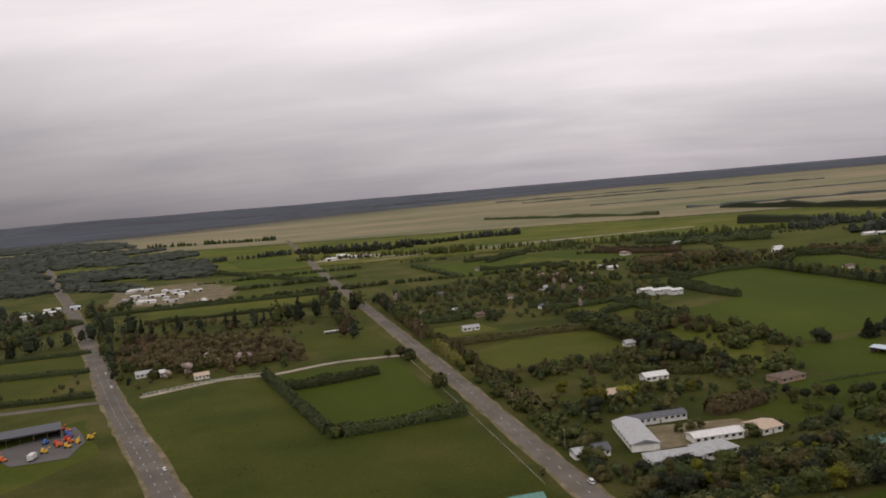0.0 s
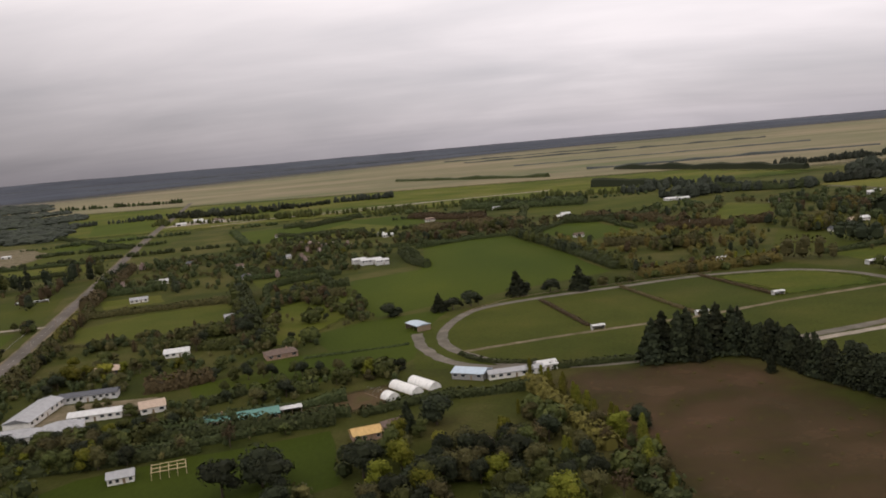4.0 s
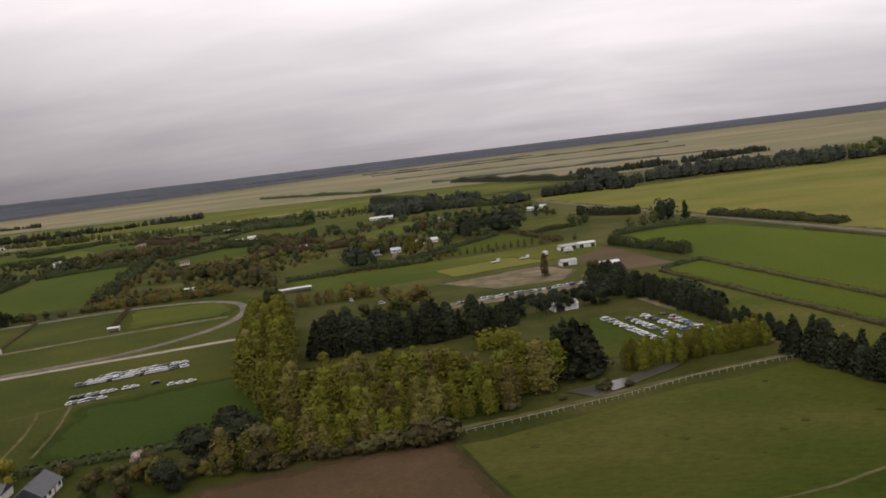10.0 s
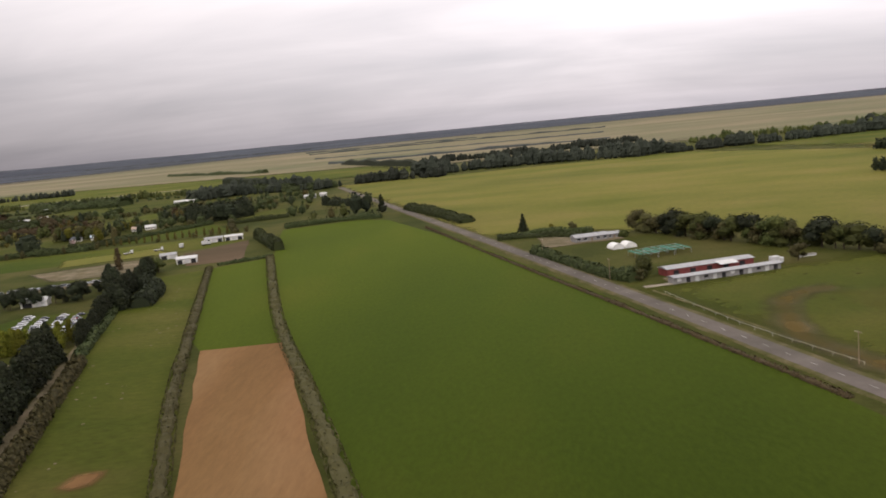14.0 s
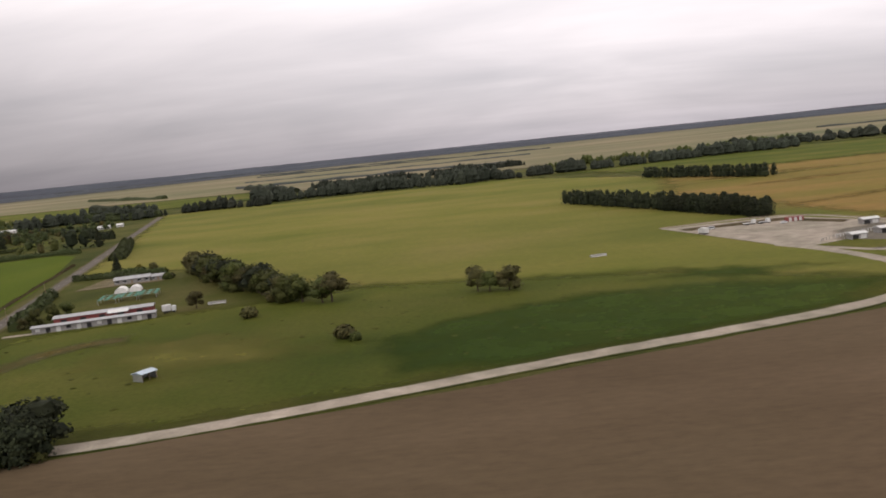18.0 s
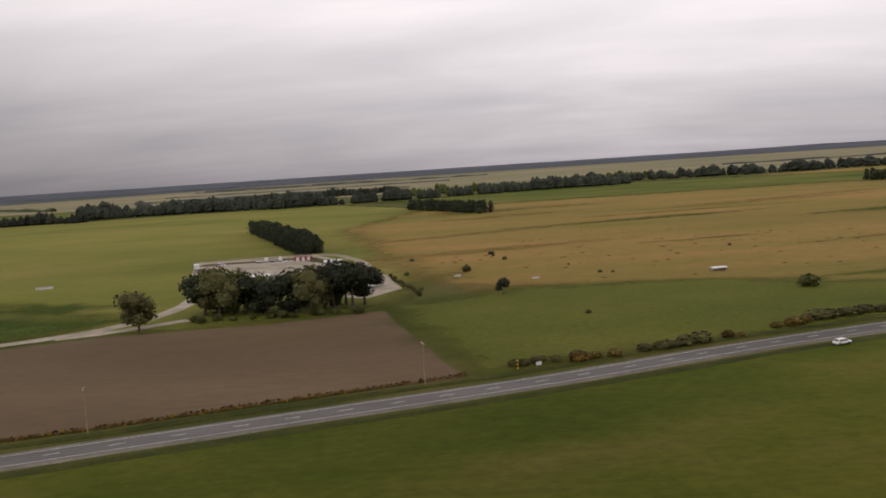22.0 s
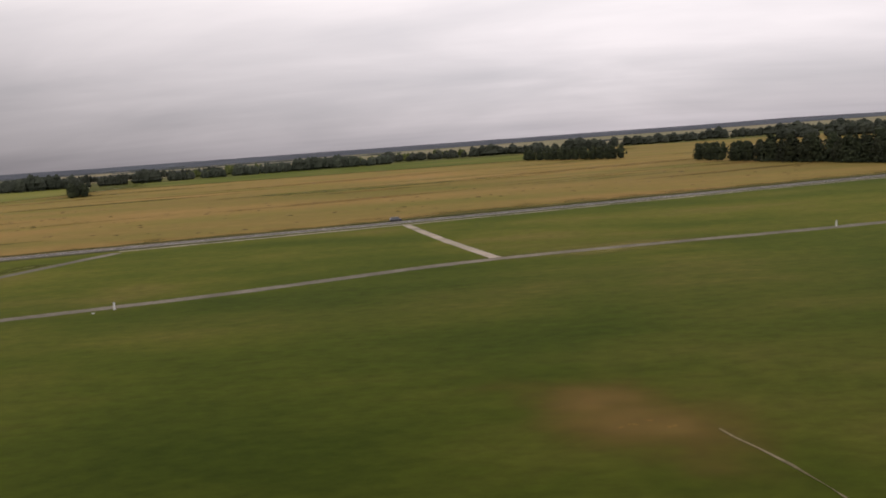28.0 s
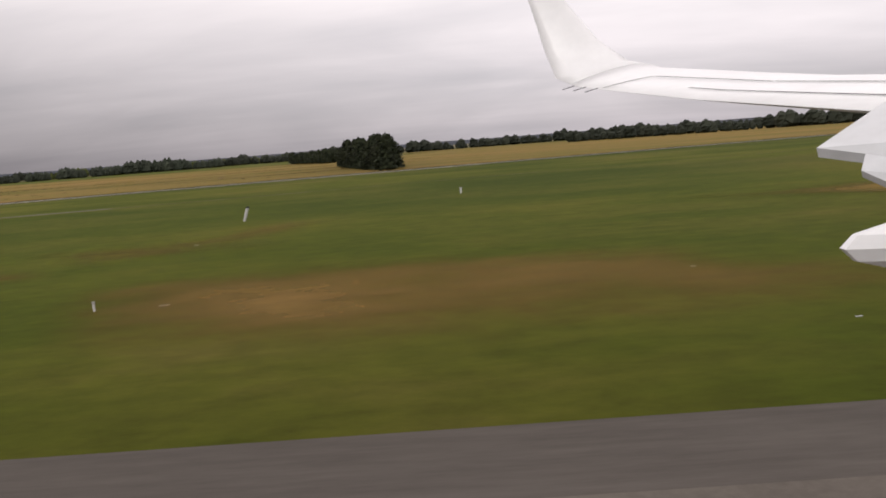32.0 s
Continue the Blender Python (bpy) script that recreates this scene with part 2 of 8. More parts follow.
M_LIGHTGREEN = surface("mixed_green_grazing", [(0.34, (0.0250, 0.0359, 0.0040)), (0.50, (0.0408, 0.0466, 0.0068)), (0.68, (0.0635, 0.0575, 0.0149))], big=0.011, fine=0.45, stretch=(0.6, 1, 1), turn=20, blades=0.21)
M_AIRGRASS = surface("mown_airfield_grass", [(0.32, (0.0218, 0.0298, 0.0023)), (0.45, (0.0296, 0.0372, 0.0033)), (0.57, (0.0413, 0.0442, 0.0056)), (0.80, (0.0688, 0.0534, 0.0144))], big=0.026, fine=0.5, stretch=(0.6, 1, 1), turn=-4, vary=0.26, blades=0.21)
M_RUSSET = surface("russet_dry_grass", [(0.32, (0.074, 0.055, 0.013)), (0.50, (0.096, 0.064, 0.018)), (0.70, (0.116, 0.074, 0.024))], big=0.03, fine=0.4, stretch=(0.5, 1, 1), turn=17, vary=0.24, blades=0.20)
M_STRAW = surface("pale_straw_grass", [(0.32, (0.092, 0.082, 0.022)), (0.50, (0.118, 0.096, 0.030)), (0.70, (0.145, 0.112, 0.042))], big=0.03, fine=0.4, stretch=(0.5, 1, 1), turn=17, vary=0.24, blades=0.20)
M_SOIL = surface("ploughed_brown_soil", [(0.30, (0.072, 0.050, 0.029)), (0.50, (0.091, 0.064, 0.038)), (0.72, (0.114, 0.081, 0.050))], big=0.016, fine=0.5, stretch=(0.35, 1, 1), turn=-19, vary=0.16)
M_SOIL2 = surface("tilled_orange_soil", [(0.30, (0.1387, 0.0752, 0.0316)), (0.50, (0.1734, 0.0948, 0.0406)), (0.72, (0.2043, 0.1203, 0.0564))], big=0.03, fine=0.6, stretch=(1, 0.2, 1), turn=-15, vary=0.14)
M_FALLOW = surface("fallow_brown_ground", [(0.36, (0.042, 0.042, 0.013)), (0.48, (0.066, 0.047, 0.022)), (0.60, (0.084, 0.056, 0.030)), (0.74, (0.060, 0.060, 0.017))], big=0.035, fine=0.5)
M_DEEP = surface("deep_green_grass", [(0.30, (0.0180, 0.0299, 0.0040)), (0.55, (0.0223, 0.0347, 0.0046)), (0.75, (0.0294, 0.0371, 0.0068))], **G, blades=0.21)
M_RUT = surface("worn_grass_ruts", [(0.32, (0.056, 0.056, 0.016)), (0.52, (0.085, 0.076, 0.032)), (0.72, (0.130, 0.108, 0.062))], big=0.12, fine=1.2, vary=0.3)
M_ASPH = surface("grey_asphalt", [(0.30, (0.082, 0.076, 0.072)), (0.55, (0.104, 0.097, 0.092)), (0.75, (0.130, 0.121, 0.114))], big=0.08, fine=2.5, rough=0.85, stretch=(0.2, 1, 1), turn=-19, vary=0.15)
M_ASPH2 = surface("pale_worn_asphalt", [(0.30, (0.092, 0.080, 0.068)), (0.55, (0.118, 0.103, 0.088)), (0.75, (0.150, 0.132, 0.112))], big=0.06, fine=2.0, rough=0.88, vary=0.16)
M_RUNWAY = surface("dark_runway_asphalt", [(0.30, (0.0684, 0.0601, 0.0516)), (0.55, (0.0846, 0.0755, 0.0654)), (0.75, (0.1026, 0.0928, 0.0800))], big=0.05, fine=1.5, rough=0.8, stretch=(0.15, 1, 1), vary=0.18)
M_GRAVEL = surface("pale_gravel", [(0.30, (0.20, 0.172, 0.135)), (0.55, (0.275, 0.240, 0.190)), (0.75, (0.35, 0.310, 0.250))], big=0.12, fine=1.6, vary=0.22)
M_DIRT = surface("worn_dirt_track", [(0.30, (0.085, 0.074, 0.034)), (0.52, (0.135, 0.112, 0.068)), (0.75, (0.205, 0.170, 0.118))], big=0.10, fine=1.2, vary=0.3)
M_TRACK = surface("grey_gravel_track", [(0.30, (0.095, 0.085, 0.064)), (0.52, (0.130, 0.116, 0.092)), (0.75, (0.180, 0.160, 0.130))], big=0.12, fine=1.5, vary=0.25)
M_WATER = paint("stream_water", (0.062, 0.058, 0.046), rough=0.28, grime=0.3, spec=0.5)
M_LINE = paint("white_road_paint", (0.46, 0.45, 0.42), rough=0.7, grime=0.35)
M_BARK = surface("grey_brown_bark", [(0.3, (0.055, 0.042, 0.030)), (0.6, (0.095, 0.075, 0.055)), (0.8, (0.13, 0.105, 0.08))], big=1.2, fine=9, stretch=(1, 1, 0.2), vary=0.3)
M_LEAF = leafy("mixed_green_leaves", (0.0333, 0.0387, 0.0118), (0.0542, 0.0605, 0.0171), (0.0715, 0.0738, 0.0212))
M_OLIVE = leafy("olive_brown_leaves", (0.0419, 0.0399, 0.0159), (0.0653, 0.0593, 0.0225), (0.0838, 0.0702, 0.0264))
M_SPRING = leafy("yellow_green_spring_leaves", (0.0655, 0.0706, 0.0083), (0.1006, 0.1016, 0.0119), (0.1289, 0.1207, 0.0167))
M_CONIF = leafy("dark_conifer_needles", (0.0143, 0.0176, 0.0103), (0.0253, 0.0297, 0.0149), (0.0341, 0.0385, 0.0184))
M_HEDGE = leafy("dark_hedge_leaves", (0.0263, 0.0339, 0.0138), (0.0451, 0.0545, 0.0193), (0.0602, 0.0678, 0.0262))
M_BRUSH = leafy("brown_bare_twigs", (0.0502, 0.0390, 0.0190), (0.0744, 0.0560, 0.0266), (0.0893, 0.0660, 0.0304))
M_AUTUMN = leafy("pale_olive_young_leaves", (0.078, 0.066, 0.018), (0.108, 0.091, 0.024), (0.126, 0.105, 0.029))
M_GORSE = leafy("rust_and_yellow_gorse", (0.048, 0.036, 0.011), (0.082, 0.056, 0.015), (0.19, 0.115, 0.016))
M_BLOSSOM = leafy("pale_blossom", (0.20, 0.14, 0.12), (0.38, 0.30, 0.26), (0.48, 0.40, 0.36))
M_YELLOW = leafy("bright_yellow_green_leaves", (0.11, 0.105, 0.014), (0.17, 0.155, 0.022), (0.20, 0.18, 0.03))
# conifer green lifted and blued: distance haze carried in the base colour
M_HAZE_BELT = leafy("distant_shelter_belt", (0.0239, 0.0285, 0.0198), (0.0368, 0.0423, 0.0301), (0.0442, 0.0497, 0.0344))
# leaf green greyed and paled by haze painted into it
M_HAZE_FAR = leafy("far_woodland", (0.046, 0.052, 0.050), (0.064, 0.070, 0.066))
# distance haze put into the base colour: blue-grey instead of woodland green
M_HAZE_HILL = surface("distant_plain_and_woods", [(0.35, (0.0475, 0.0539, 0.0669)), (0.6, (0.0644, 0.0707, 0.0841))], big=0.004, fine=0.02, stretch=(1, 1, 4), bump=0)
# haze tone for the rearmost layer, close to the low sky
M_HAZE_LAYER = surface("dim_blue_grey_ridge", [(0.35, (0.120, 0.124, 0.142)), (0.6, (0.142, 0.145, 0.160))], big=0.002, fine=0.01, stretch=(1, 1, 4), bump=0)
M_REDSOIL = surface("reddish_brown_fallow", [(0.34, (0.050, 0.036, 0.018)), (0.50, (0.066, 0.043, 0.023)), (0.64, (0.080, 0.050, 0.028)), (0.78, (0.056, 0.050, 0.016))], big=0.022, fine=0.5, vary=0.2)
M_DITCH = surface("rank_ditch_grass", [(0.35, (0.024, 0.029, 0.007)), (0.55, (0.034, 0.038, 0.009)), (0.75, (0.052, 0.048, 0.014))], big=0.15, fine=1.2)
M_TUFT = surface("rank_tuft_grass", [(0.35, (0.036, 0.040, 0.007)), (0.55, (0.046, 0.048, 0.010)), (0.75, (0.060, 0.056, 0.016))], big=0.15, fine=1.2)

# ---- mesh helpers ----


def mesh_of(name, verts, faces, mat, smooth=False):
    me = bpy.data.meshes.new(name)
    me.from_pydata([tuple(v) for v in verts], [], [tuple(f) for f in faces])
    me.materials.append(mat)
    if smooth:
        me.polygons.foreach_set("use_smooth", [True] * len(me.polygons))
    me.update()
    return me


def part(name, bm, material, parent, label=""):
    """Links a bmesh as one mesh object under a thing or a part."""
    me = bpy.data.meshes.new(name)
    bm.to_mesh(me)
    bm.free()
    me.materials.append(material)
    ob = new(name, me)
    ob.parent = parent
    if label:
        ob["label"] = label
    return ob


def thing(name, m, label, category, group="", kind=""):
    ob = new(name)
    ob.empty_display_size = 0.3
    ob.matrix_world = m
    return tagged(ob, label, category, group, kind)


def add_box(bm, x0, x1, y0, y1, z0, z1, bevel=0.0):
    geom = bmesh.ops.create_cube(bm, size=1.0)
    for v in geom["verts"]:
        v.co = Vector((x0 + (v.co.x + 0.5) * (x1 - x0), y0 + (v.co.y + 0.5) * (y1 - y0), z0 + (v.co.z + 0.5) * (z1 - z0)))
    if bevel:
        es = list({e for v in geom["verts"] for e in v.link_edges})
        bmesh.ops.bevel(bm, geom=es, offset=bevel, segments=1, affect="EDGES")
    return bm


def box(x0, x1, y0, y1, z0, z1, bevel=0.0):
    return add_box(bmesh.new(), x0, x1, y0, y1, z0, z1, bevel)


def cyl(r0, r1, z0, z1, seg=8, x=0.0, y=0.0):
    bm = bmesh.new()
    add_cyl(bm, r0, r1, z0, z1, seg, x, y)
    return bm


def add_cyl(bm, r0, r1, z0, z1, seg=8, x=0.0, y=0.0):
    a = [bm.verts.new((x + r0 * math.cos(2 * math.pi * k / seg), y + r0 * math.sin(2 * math.pi * k / seg), z0)) for k in range(seg)]
    b = [bm.verts.new((x + r1 * math.cos(2 * math.pi * k / seg), y + r1 * math.sin(2 * math.pi * k / seg), z1)) for k in range(seg)]
    for k in range(seg):
        bm.faces.new((a[k], a[(k + 1) % seg], b[(k + 1) % seg], b[k]))
    bm.faces.new(b)
    bm.faces.new(a[::-1])


def smooth_line(pts, step=12.0):
    """A smooth line through the given points, as evenly spread points."""
    p = [Vector((*q, 0)) for q in pts]
    if len(p) == 2:
        n = max(2, int((p[1] - p[0]).length / step))
        return [p[0].lerp(p[1], k / n) for k in range(n + 1)]
    out = []
    for i in range(len(p) - 1):
        a, b, c, d = p[max(i - 1, 0)], p[i], p[i + 1], p[min(i + 2, len(p) - 1)]
        n = max(2, int((c - b).length / step))
        for k in range(n):
            t = k / n
            out.append(0.5 * ((2 * b) + (c - a) * t + (2 * a - 5 * b + 4 * c - d) * t * t + (3 * b - a - 3 * c + d) * t ** 3))
    out.append(p[-1])
    return out


def normals_of(line):
    res = []
    for i in range(len(line)):
        t = (line[min(i + 1, len(line) - 1)] - line[max(i - 1, 0)]).normalized()
        res.append(Vector((-t.y, t.x, 0)))
    return res


def ribbon(name, pts, width, z, mat, label, category="road", wobble=0.0, offset=0.0, kind="structure", thick=0.0, seed=1, step=12.0):
    """A strip of ground along a line, with a slightly uneven edge and a rolled-off shoulder."""
    z += 0.16
    rnd = random.Random(seed)
    line = smooth_line(pts, step)
    nv = normals_of(line)
    v, f = [], []
    for c, nn in zip(line, nv):
        a = width / 2 + rnd.uniform(-wobble, wobble)
        b = width / 2 + rnd.uniform(-wobble, wobble)
        for s, h in ((offset - a - min(.45, width * .12), 0.004), (offset - a, z), (offset, z + width * 0.004), (offset + b, z), (offset + b + min(.45, width * .12), 0.004)):
            q = c + nn * s
            v.append((q.x, q.y, h))
    for i in range(len(line) - 1):
        for k in range(4):
            o = i * 5 + k
            f.append((o, o + 1, o + 6, o + 5))
    ob = new(name, mesh_of(name, v, f, mat))
    if ob.data.polygons[0].normal.z < 0:
        ob.data.flip_normals()
    return tagged(ob, label, category, kind=kind)


def dashes(parent, pts, width, length, gap, z, mat, offset=0.0, start=0.0, end=None):
    """Painted dashes along a road, each a thin slab of its own, parts of the road."""
    z += 0.16
    line = smooth_line(pts, 2.0)
    nv = normals_of(line)
    total, nxt, shared = 0.0, start, {}
    for i in range(len(line) - 1):
        seg = (line[i + 1] - line[i]).length
        total += seg
        if total >= nxt and (end is None or total < end):
            nxt = total + length + gap
            t = (line[i + 1] - line[i]).normalized()
            c = line[i] + nv[i] * offset
            if "m" not in shared:
                bm = box(-length / 2, length / 2, -width / 2, width / 2, 0, 0.012)
                shared["m"] = bpy.data.meshes.new("dash")
                bm.to_mesh(shared["m"]); bm.free()
                shared["m"].materials.append(mat)
            ob = new("dash", shared["m"])
            ob.parent = parent
            ob.matrix_basis = pose(c.x, c.y, z, 0, 0, math.degrees(math.atan2(t.y, t.x)))


FIELDS = []


def field(name, pts, z, mat, label, category="field", ragged=0.0, seed=3):
    """A patch of ground with an uneven margin, lying just over the sheet below it."""
    FIELDS.append(name)
    z += 0.0016 * len(FIELDS)
    rnd = random.Random(seed + len(FIELDS))
    ring = []
    n = len(pts)
    for i in range(n):
        a, b = Vector((*pts[i], 0)), Vector((*pts[(i + 1) % n], 0))
        k = max(1, int((b - a).length / (5 if 4 <= ragged < 10 else 14))) if ragged else 1
        d = (b - a).normalized()
        side = Vector((-d.y, d.x, 0))
        for j in range(k):
            q = a.lerp(b, j / k)
            if ragged >= 4:
                w = 0.5 + 0.5 * min(1, 5 * j / k, 5 * (k - j) / k)
                q = q + side * ragged * w * (1.5 * noise.noise(Vector((q.x * 0.025, q.y * 0.025, seed))) + 0.8 * noise.noise(Vector((q.x * 0.09, q.y * 0.09, seed))))
            elif ragged:
                q = q + side * rnd.uniform(-ragged, ragged)
            ring.append((q.x, q.y, z))
    bm = bmesh.new()
    bm.faces.new([bm.verts.new(q) for q in ring])
    bmesh.ops.triangulate(bm, faces=bm.faces[:])
    bmesh.ops.recalc_face_normals(bm, faces=bm.faces[:])
    me = bpy.data.meshes.new(name)
    bm.to_mesh(me); bm.free()
    if me.polygons and me.polygons[0].normal.z < 0:
        me.flip_normals()
    me.materials.append(mat)
    return tagged(new(name, me), label, category, kind="structure")



SOFT = {}


def soft(mat):
    """The same surface for a patch that thins out at its margin: its cover fades raggedly into what lies below."""
    if mat.name not in SOFT:
        m = mat.copy()
        m.name = mat.name + "_thinning"
        n, l = m.node_tree.nodes, m.node_tree.links
        at = n.new("ShaderNodeAttribute"); at.attribute_name = "cover"
        co = n.new("ShaderNodeTexCoord")
        no = n.new("ShaderNodeTexNoise")
        no.inputs["Scale"].default_value, no.inputs["Detail"].default_value, no.inputs["Roughness"].default_value = 0.045, 8, 0.62
        l.new(co.outputs["Object"], no.inputs["Vector"])
        ad = n.new("ShaderNodeMath"); ad.operation = "MULTIPLY_ADD"; ad.inputs[1].default_value = 1.1
        l.new(no.outputs[0], ad.inputs[0])
        mr = n.new("ShaderNodeMapRange"); mr.interpolation_type = "SMOOTHSTEP"
        mr.inputs["From Min"].default_value, mr.inputs["From Max"].default_value = 0.66, 1.44
        l.new(at.outputs["Fac"], ad.inputs[2]); l.new(ad.outputs[0], mr.inputs["Value"])
        l.new(mr.outputs[0], n["Principled BSDF"].inputs["Alpha"])
        SOFT[mat.name] = m
    return SOFT[mat.name]


def soft_field(name, pts, z, mat, label, category="field", feather=10.0, strength=1.0):
    """A patch of ground whose cover thins out over its margin, on a grid of points; a low strength stays patchy all over."""
    FIELDS.append(name)
    z += 0.0016 * len(FIELDS)
    q = np.array(pts, float)
    lo, hi = q.min(0) - feather, q.max(0) + feather
    step = max(2.0, feather * .45, float((hi - lo).max()) / 70)
    gx, gy = np.arange(lo[0], hi[0] + step, step), np.arange(lo[1], hi[1] + step, step)
    X, Y = np.meshgrid(gx, gy)
    dist = np.full(X.shape, 1e9)
    ins = np.zeros(X.shape, bool)
    for (x0, y0), (x1, y1) in zip(q, np.roll(q, -1, 0)):
        dx, dy = x1 - x0, y1 - y0
        t = np.clip(((X - x0) * dx + (Y - y0) * dy) / (dx * dx + dy * dy + 1e-9), 0, 1)
        dist = np.minimum(dist, np.hypot(X - x0 - t * dx, Y - y0 - t * dy))
        if y0 != y1:
            ins ^= ((y0 > Y) != (y1 > Y)) & (X < x0 + (Y - y0) * dx / dy)
    cover = np.clip(.5 + np.where(ins, dist, -dist) / (2 * feather), 0, 1) * strength
    ny, nx = X.shape
    keep = np.zeros((ny - 1, nx - 1))
    for a in (0, 1):
        for b in (0, 1):
            keep = np.maximum(keep, cover[a:ny - 1 + a, b:nx - 1 + b])
    faces = [(j * nx + i, j * nx + i + 1, (j + 1) * nx + i + 1, (j + 1) * nx + i) for j, i in zip(*np.nonzero(keep > 0.02))]
    me = mesh_of(name, np.stack([X.ravel(), Y.ravel(), np.full(X.size, z)], 1).tolist(), faces, soft(mat))
    me.attributes.new("cover", "FLOAT", "POINT").data.foreach_set("value", cover.ravel().astype(np.float32))
    return tagged(new(name, me), label, category, kind="structure")


# ---- the land ----
NX, NY = 40, 28
gv = [(-9000 + 20000 * i / NX, -2500 + 11000 * j / NY, 0.0) for j in range(NY + 1) for i in range(NX + 1)]
gf = [(j * (NX + 1) + i, j * (NX + 1) + i + 1, (j + 1) * (NX + 1) + i + 1, (j + 1) * (NX + 1) + i) for j in range(NY) for i in range(NX)]
tagged(new("ground", mesh_of("ground", gv, gf, M_GROUND)), "flat green pasture plain reaching the horizon", "ground", kind="structure")

# distant rise of plain and woods that closes the view, haze in its colour
hv, hf = [], []
for i in range(181):
    x = -8500 + 19000 * i / 180
    h = float(np.interp(x, [-8500, -4000, 0, 2500, 5000, 10500], [50, 44, 30, 25, 23, 22]))
    h += 5 * noise.noise(Vector((x * 0.0016, 2.0, 0))) + 2.5 * noise.noise(Vector((x * 0.011, 5.0, 0))) + 1.5 * noise.noise(Vector((x * 0.05, 9.0, 0)))
    hv += [(x, 6900, 0.02), (x, 7600, h * 0.75), (x, 8000, h), (x, 8400, h * 0.9)]
for i in range(180):
    for k in range(3):
        o = i * 4 + k
        hf.append((o, o + 4, o + 5, o + 1))
tagged(new("backdrop", mesh_of("backdrop", hv, hf, M_HAZE_HILL)), "hazy dark line of woods and rising plain at the horizon", "backdrop", kind="structure")
# added back layer that softens the horizon edge as haze would
rv = []
for i in range(121):
    x = -8500 + 19000 * i / 120
    h = 33 + 9 * noise.noise(Vector((x * 0.0009, 7.0, 0))) + 3 * noise.noise(Vector((x * 0.006, 3.0, 0))) + float(np.interp(x, [-8500, 0, 10500], [22, 4, 0]))
    rv += [(x, 8440, 0.0), (x, 8450, h), (x, 8490, h * 0.9)]
rf = [(i * 3 + k, i * 3 + k + 3, i * 3 + k + 4, i * 3 + k + 1) for i in range(120) for k in range(2)]
tagged(new("backdrop_ridge", mesh_of("backdrop_ridge", rv, rf, M_HAZE_LAYER)), "added blue-grey haze layer beyond the plain", "backdrop", kind="structure")

# far plain in broad bands; the wooded band has haze in its colour
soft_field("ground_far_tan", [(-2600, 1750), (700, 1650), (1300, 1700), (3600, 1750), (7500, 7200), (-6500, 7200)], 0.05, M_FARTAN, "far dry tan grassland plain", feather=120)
soft_field("ground_far_wooded", [(-8400, 2700), (-3000, 2900), (-1500, 3500), (-1064, 4000), (-615, 4500), (-121, 4900), (573, 5500), (2500, 5850), (9000, 5700), (10000, 7100), (-8400, 7100)], 0.3, M_HAZE_HILL, "far wooded plain in haze-tinted colour below the horizon", feather=600, strength=.85)
soft_field("ground_far_green", [(-1500, 1450), (-300, 1380), (500, 1420), (900, 1500), (760, 1900), (-900, 2250), (-1900, 2200)], 0.08, M_LIGHTGREEN, "far mixed green paddocks", feather=60)

# fields beside the first road
field("field_paddock_a", [(-222, 514), (-140, 552), (-80, 408), (-14, 424), (26, 306), (70, 170), (-40, 120), (-140, 330)], 0.03, M_LUSH, "smooth dark green paddock by the road", ragged=0.7)
field("field_paddock_b", [(-146, 556), (-60, 580), (-14, 430), (-80, 412)], 0.03, M_PADDOCK, "small lush green paddock between hedges", ragged=1.0)
field("field_paddock_c", [(-180, 705), (-112, 765), (-58, 615), (-95, 585)], 0.03, M_LUSH, "bright green paddock behind bare trees", ragged=0.7)
soft_field("field_orchard", [(-300, 650), (-130, 605), (-165, 700), (-330, 780)], 0.04, M_REDSOIL, "brown ground under bare orchard trees", feather=8)
field("field_yard", [(-330, 380), (-236, 478), (-196, 405), (-230, 330)], 0.03, M_LIGHTGREEN, "worn grass round a machinery yard", ragged=2)
field("field_beyond_a", [(-345, 862), (-165, 905), (-182, 1000), (-385, 960)], 0.03, M_MID, "long green paddock behind conifers", ragged=1.5)
field("field_beyond_b", [(-390, 975), (-185, 1012), (-205, 1100), (-400, 1080)], 0.03, M_LIGHTGREEN, "grazed paddock in front of the nursery", ragged=1.5)
field("field_left", [(-420, 540), (-290, 540), (-330, 690), (-480, 720)], 0.03, M_LUSH, "green paddocks divided by hedges", ragged=2)
field("field_paddock_d", [(-16, 574), (22, 617), (82, 634), (103, 552), (42, 526), (8, 530)], 0.03, M_MID, "yellow-green mown paddock among hedges", ragged=2)
field("field_paddock_e", [(166, 695), (224, 728), (218, 888), (307, 937), (352, 766), (376, 640), (300, 596), (206, 533), (184, 609)], 0.03, M_PADDOCK, "large even green paddock", ragged=2)
field("field_paddock_f", [(-420, 1230), (-180, 1300), (-140, 1050), (-380, 1000)], 0.03, M_LUSH, "far green paddocks", ragged=3)
field("field_paddock_g", [(-100, 1250), (150, 1320), (240, 1120), (-20, 1060)], 0.03, M_PADDOCK, "far green paddock", ragged=3)
field("field_paddock_h", [(330, 1260), (560, 1300), (560, 1100), (380, 1060)], 0.03, M_LUSH, "far green paddock", ragged=3)
field("field_strip", [(150, 440), (250, 470), (262, 430), (160, 405)], 0.03, M_PADDOCK, "narrow green paddock", ragged=0.7)
field("field_garden_a", [(69, 741), (126, 762), (143, 688), (96, 680)], 0.03, M_MID, "small green paddock behind cottages", ragged=1)
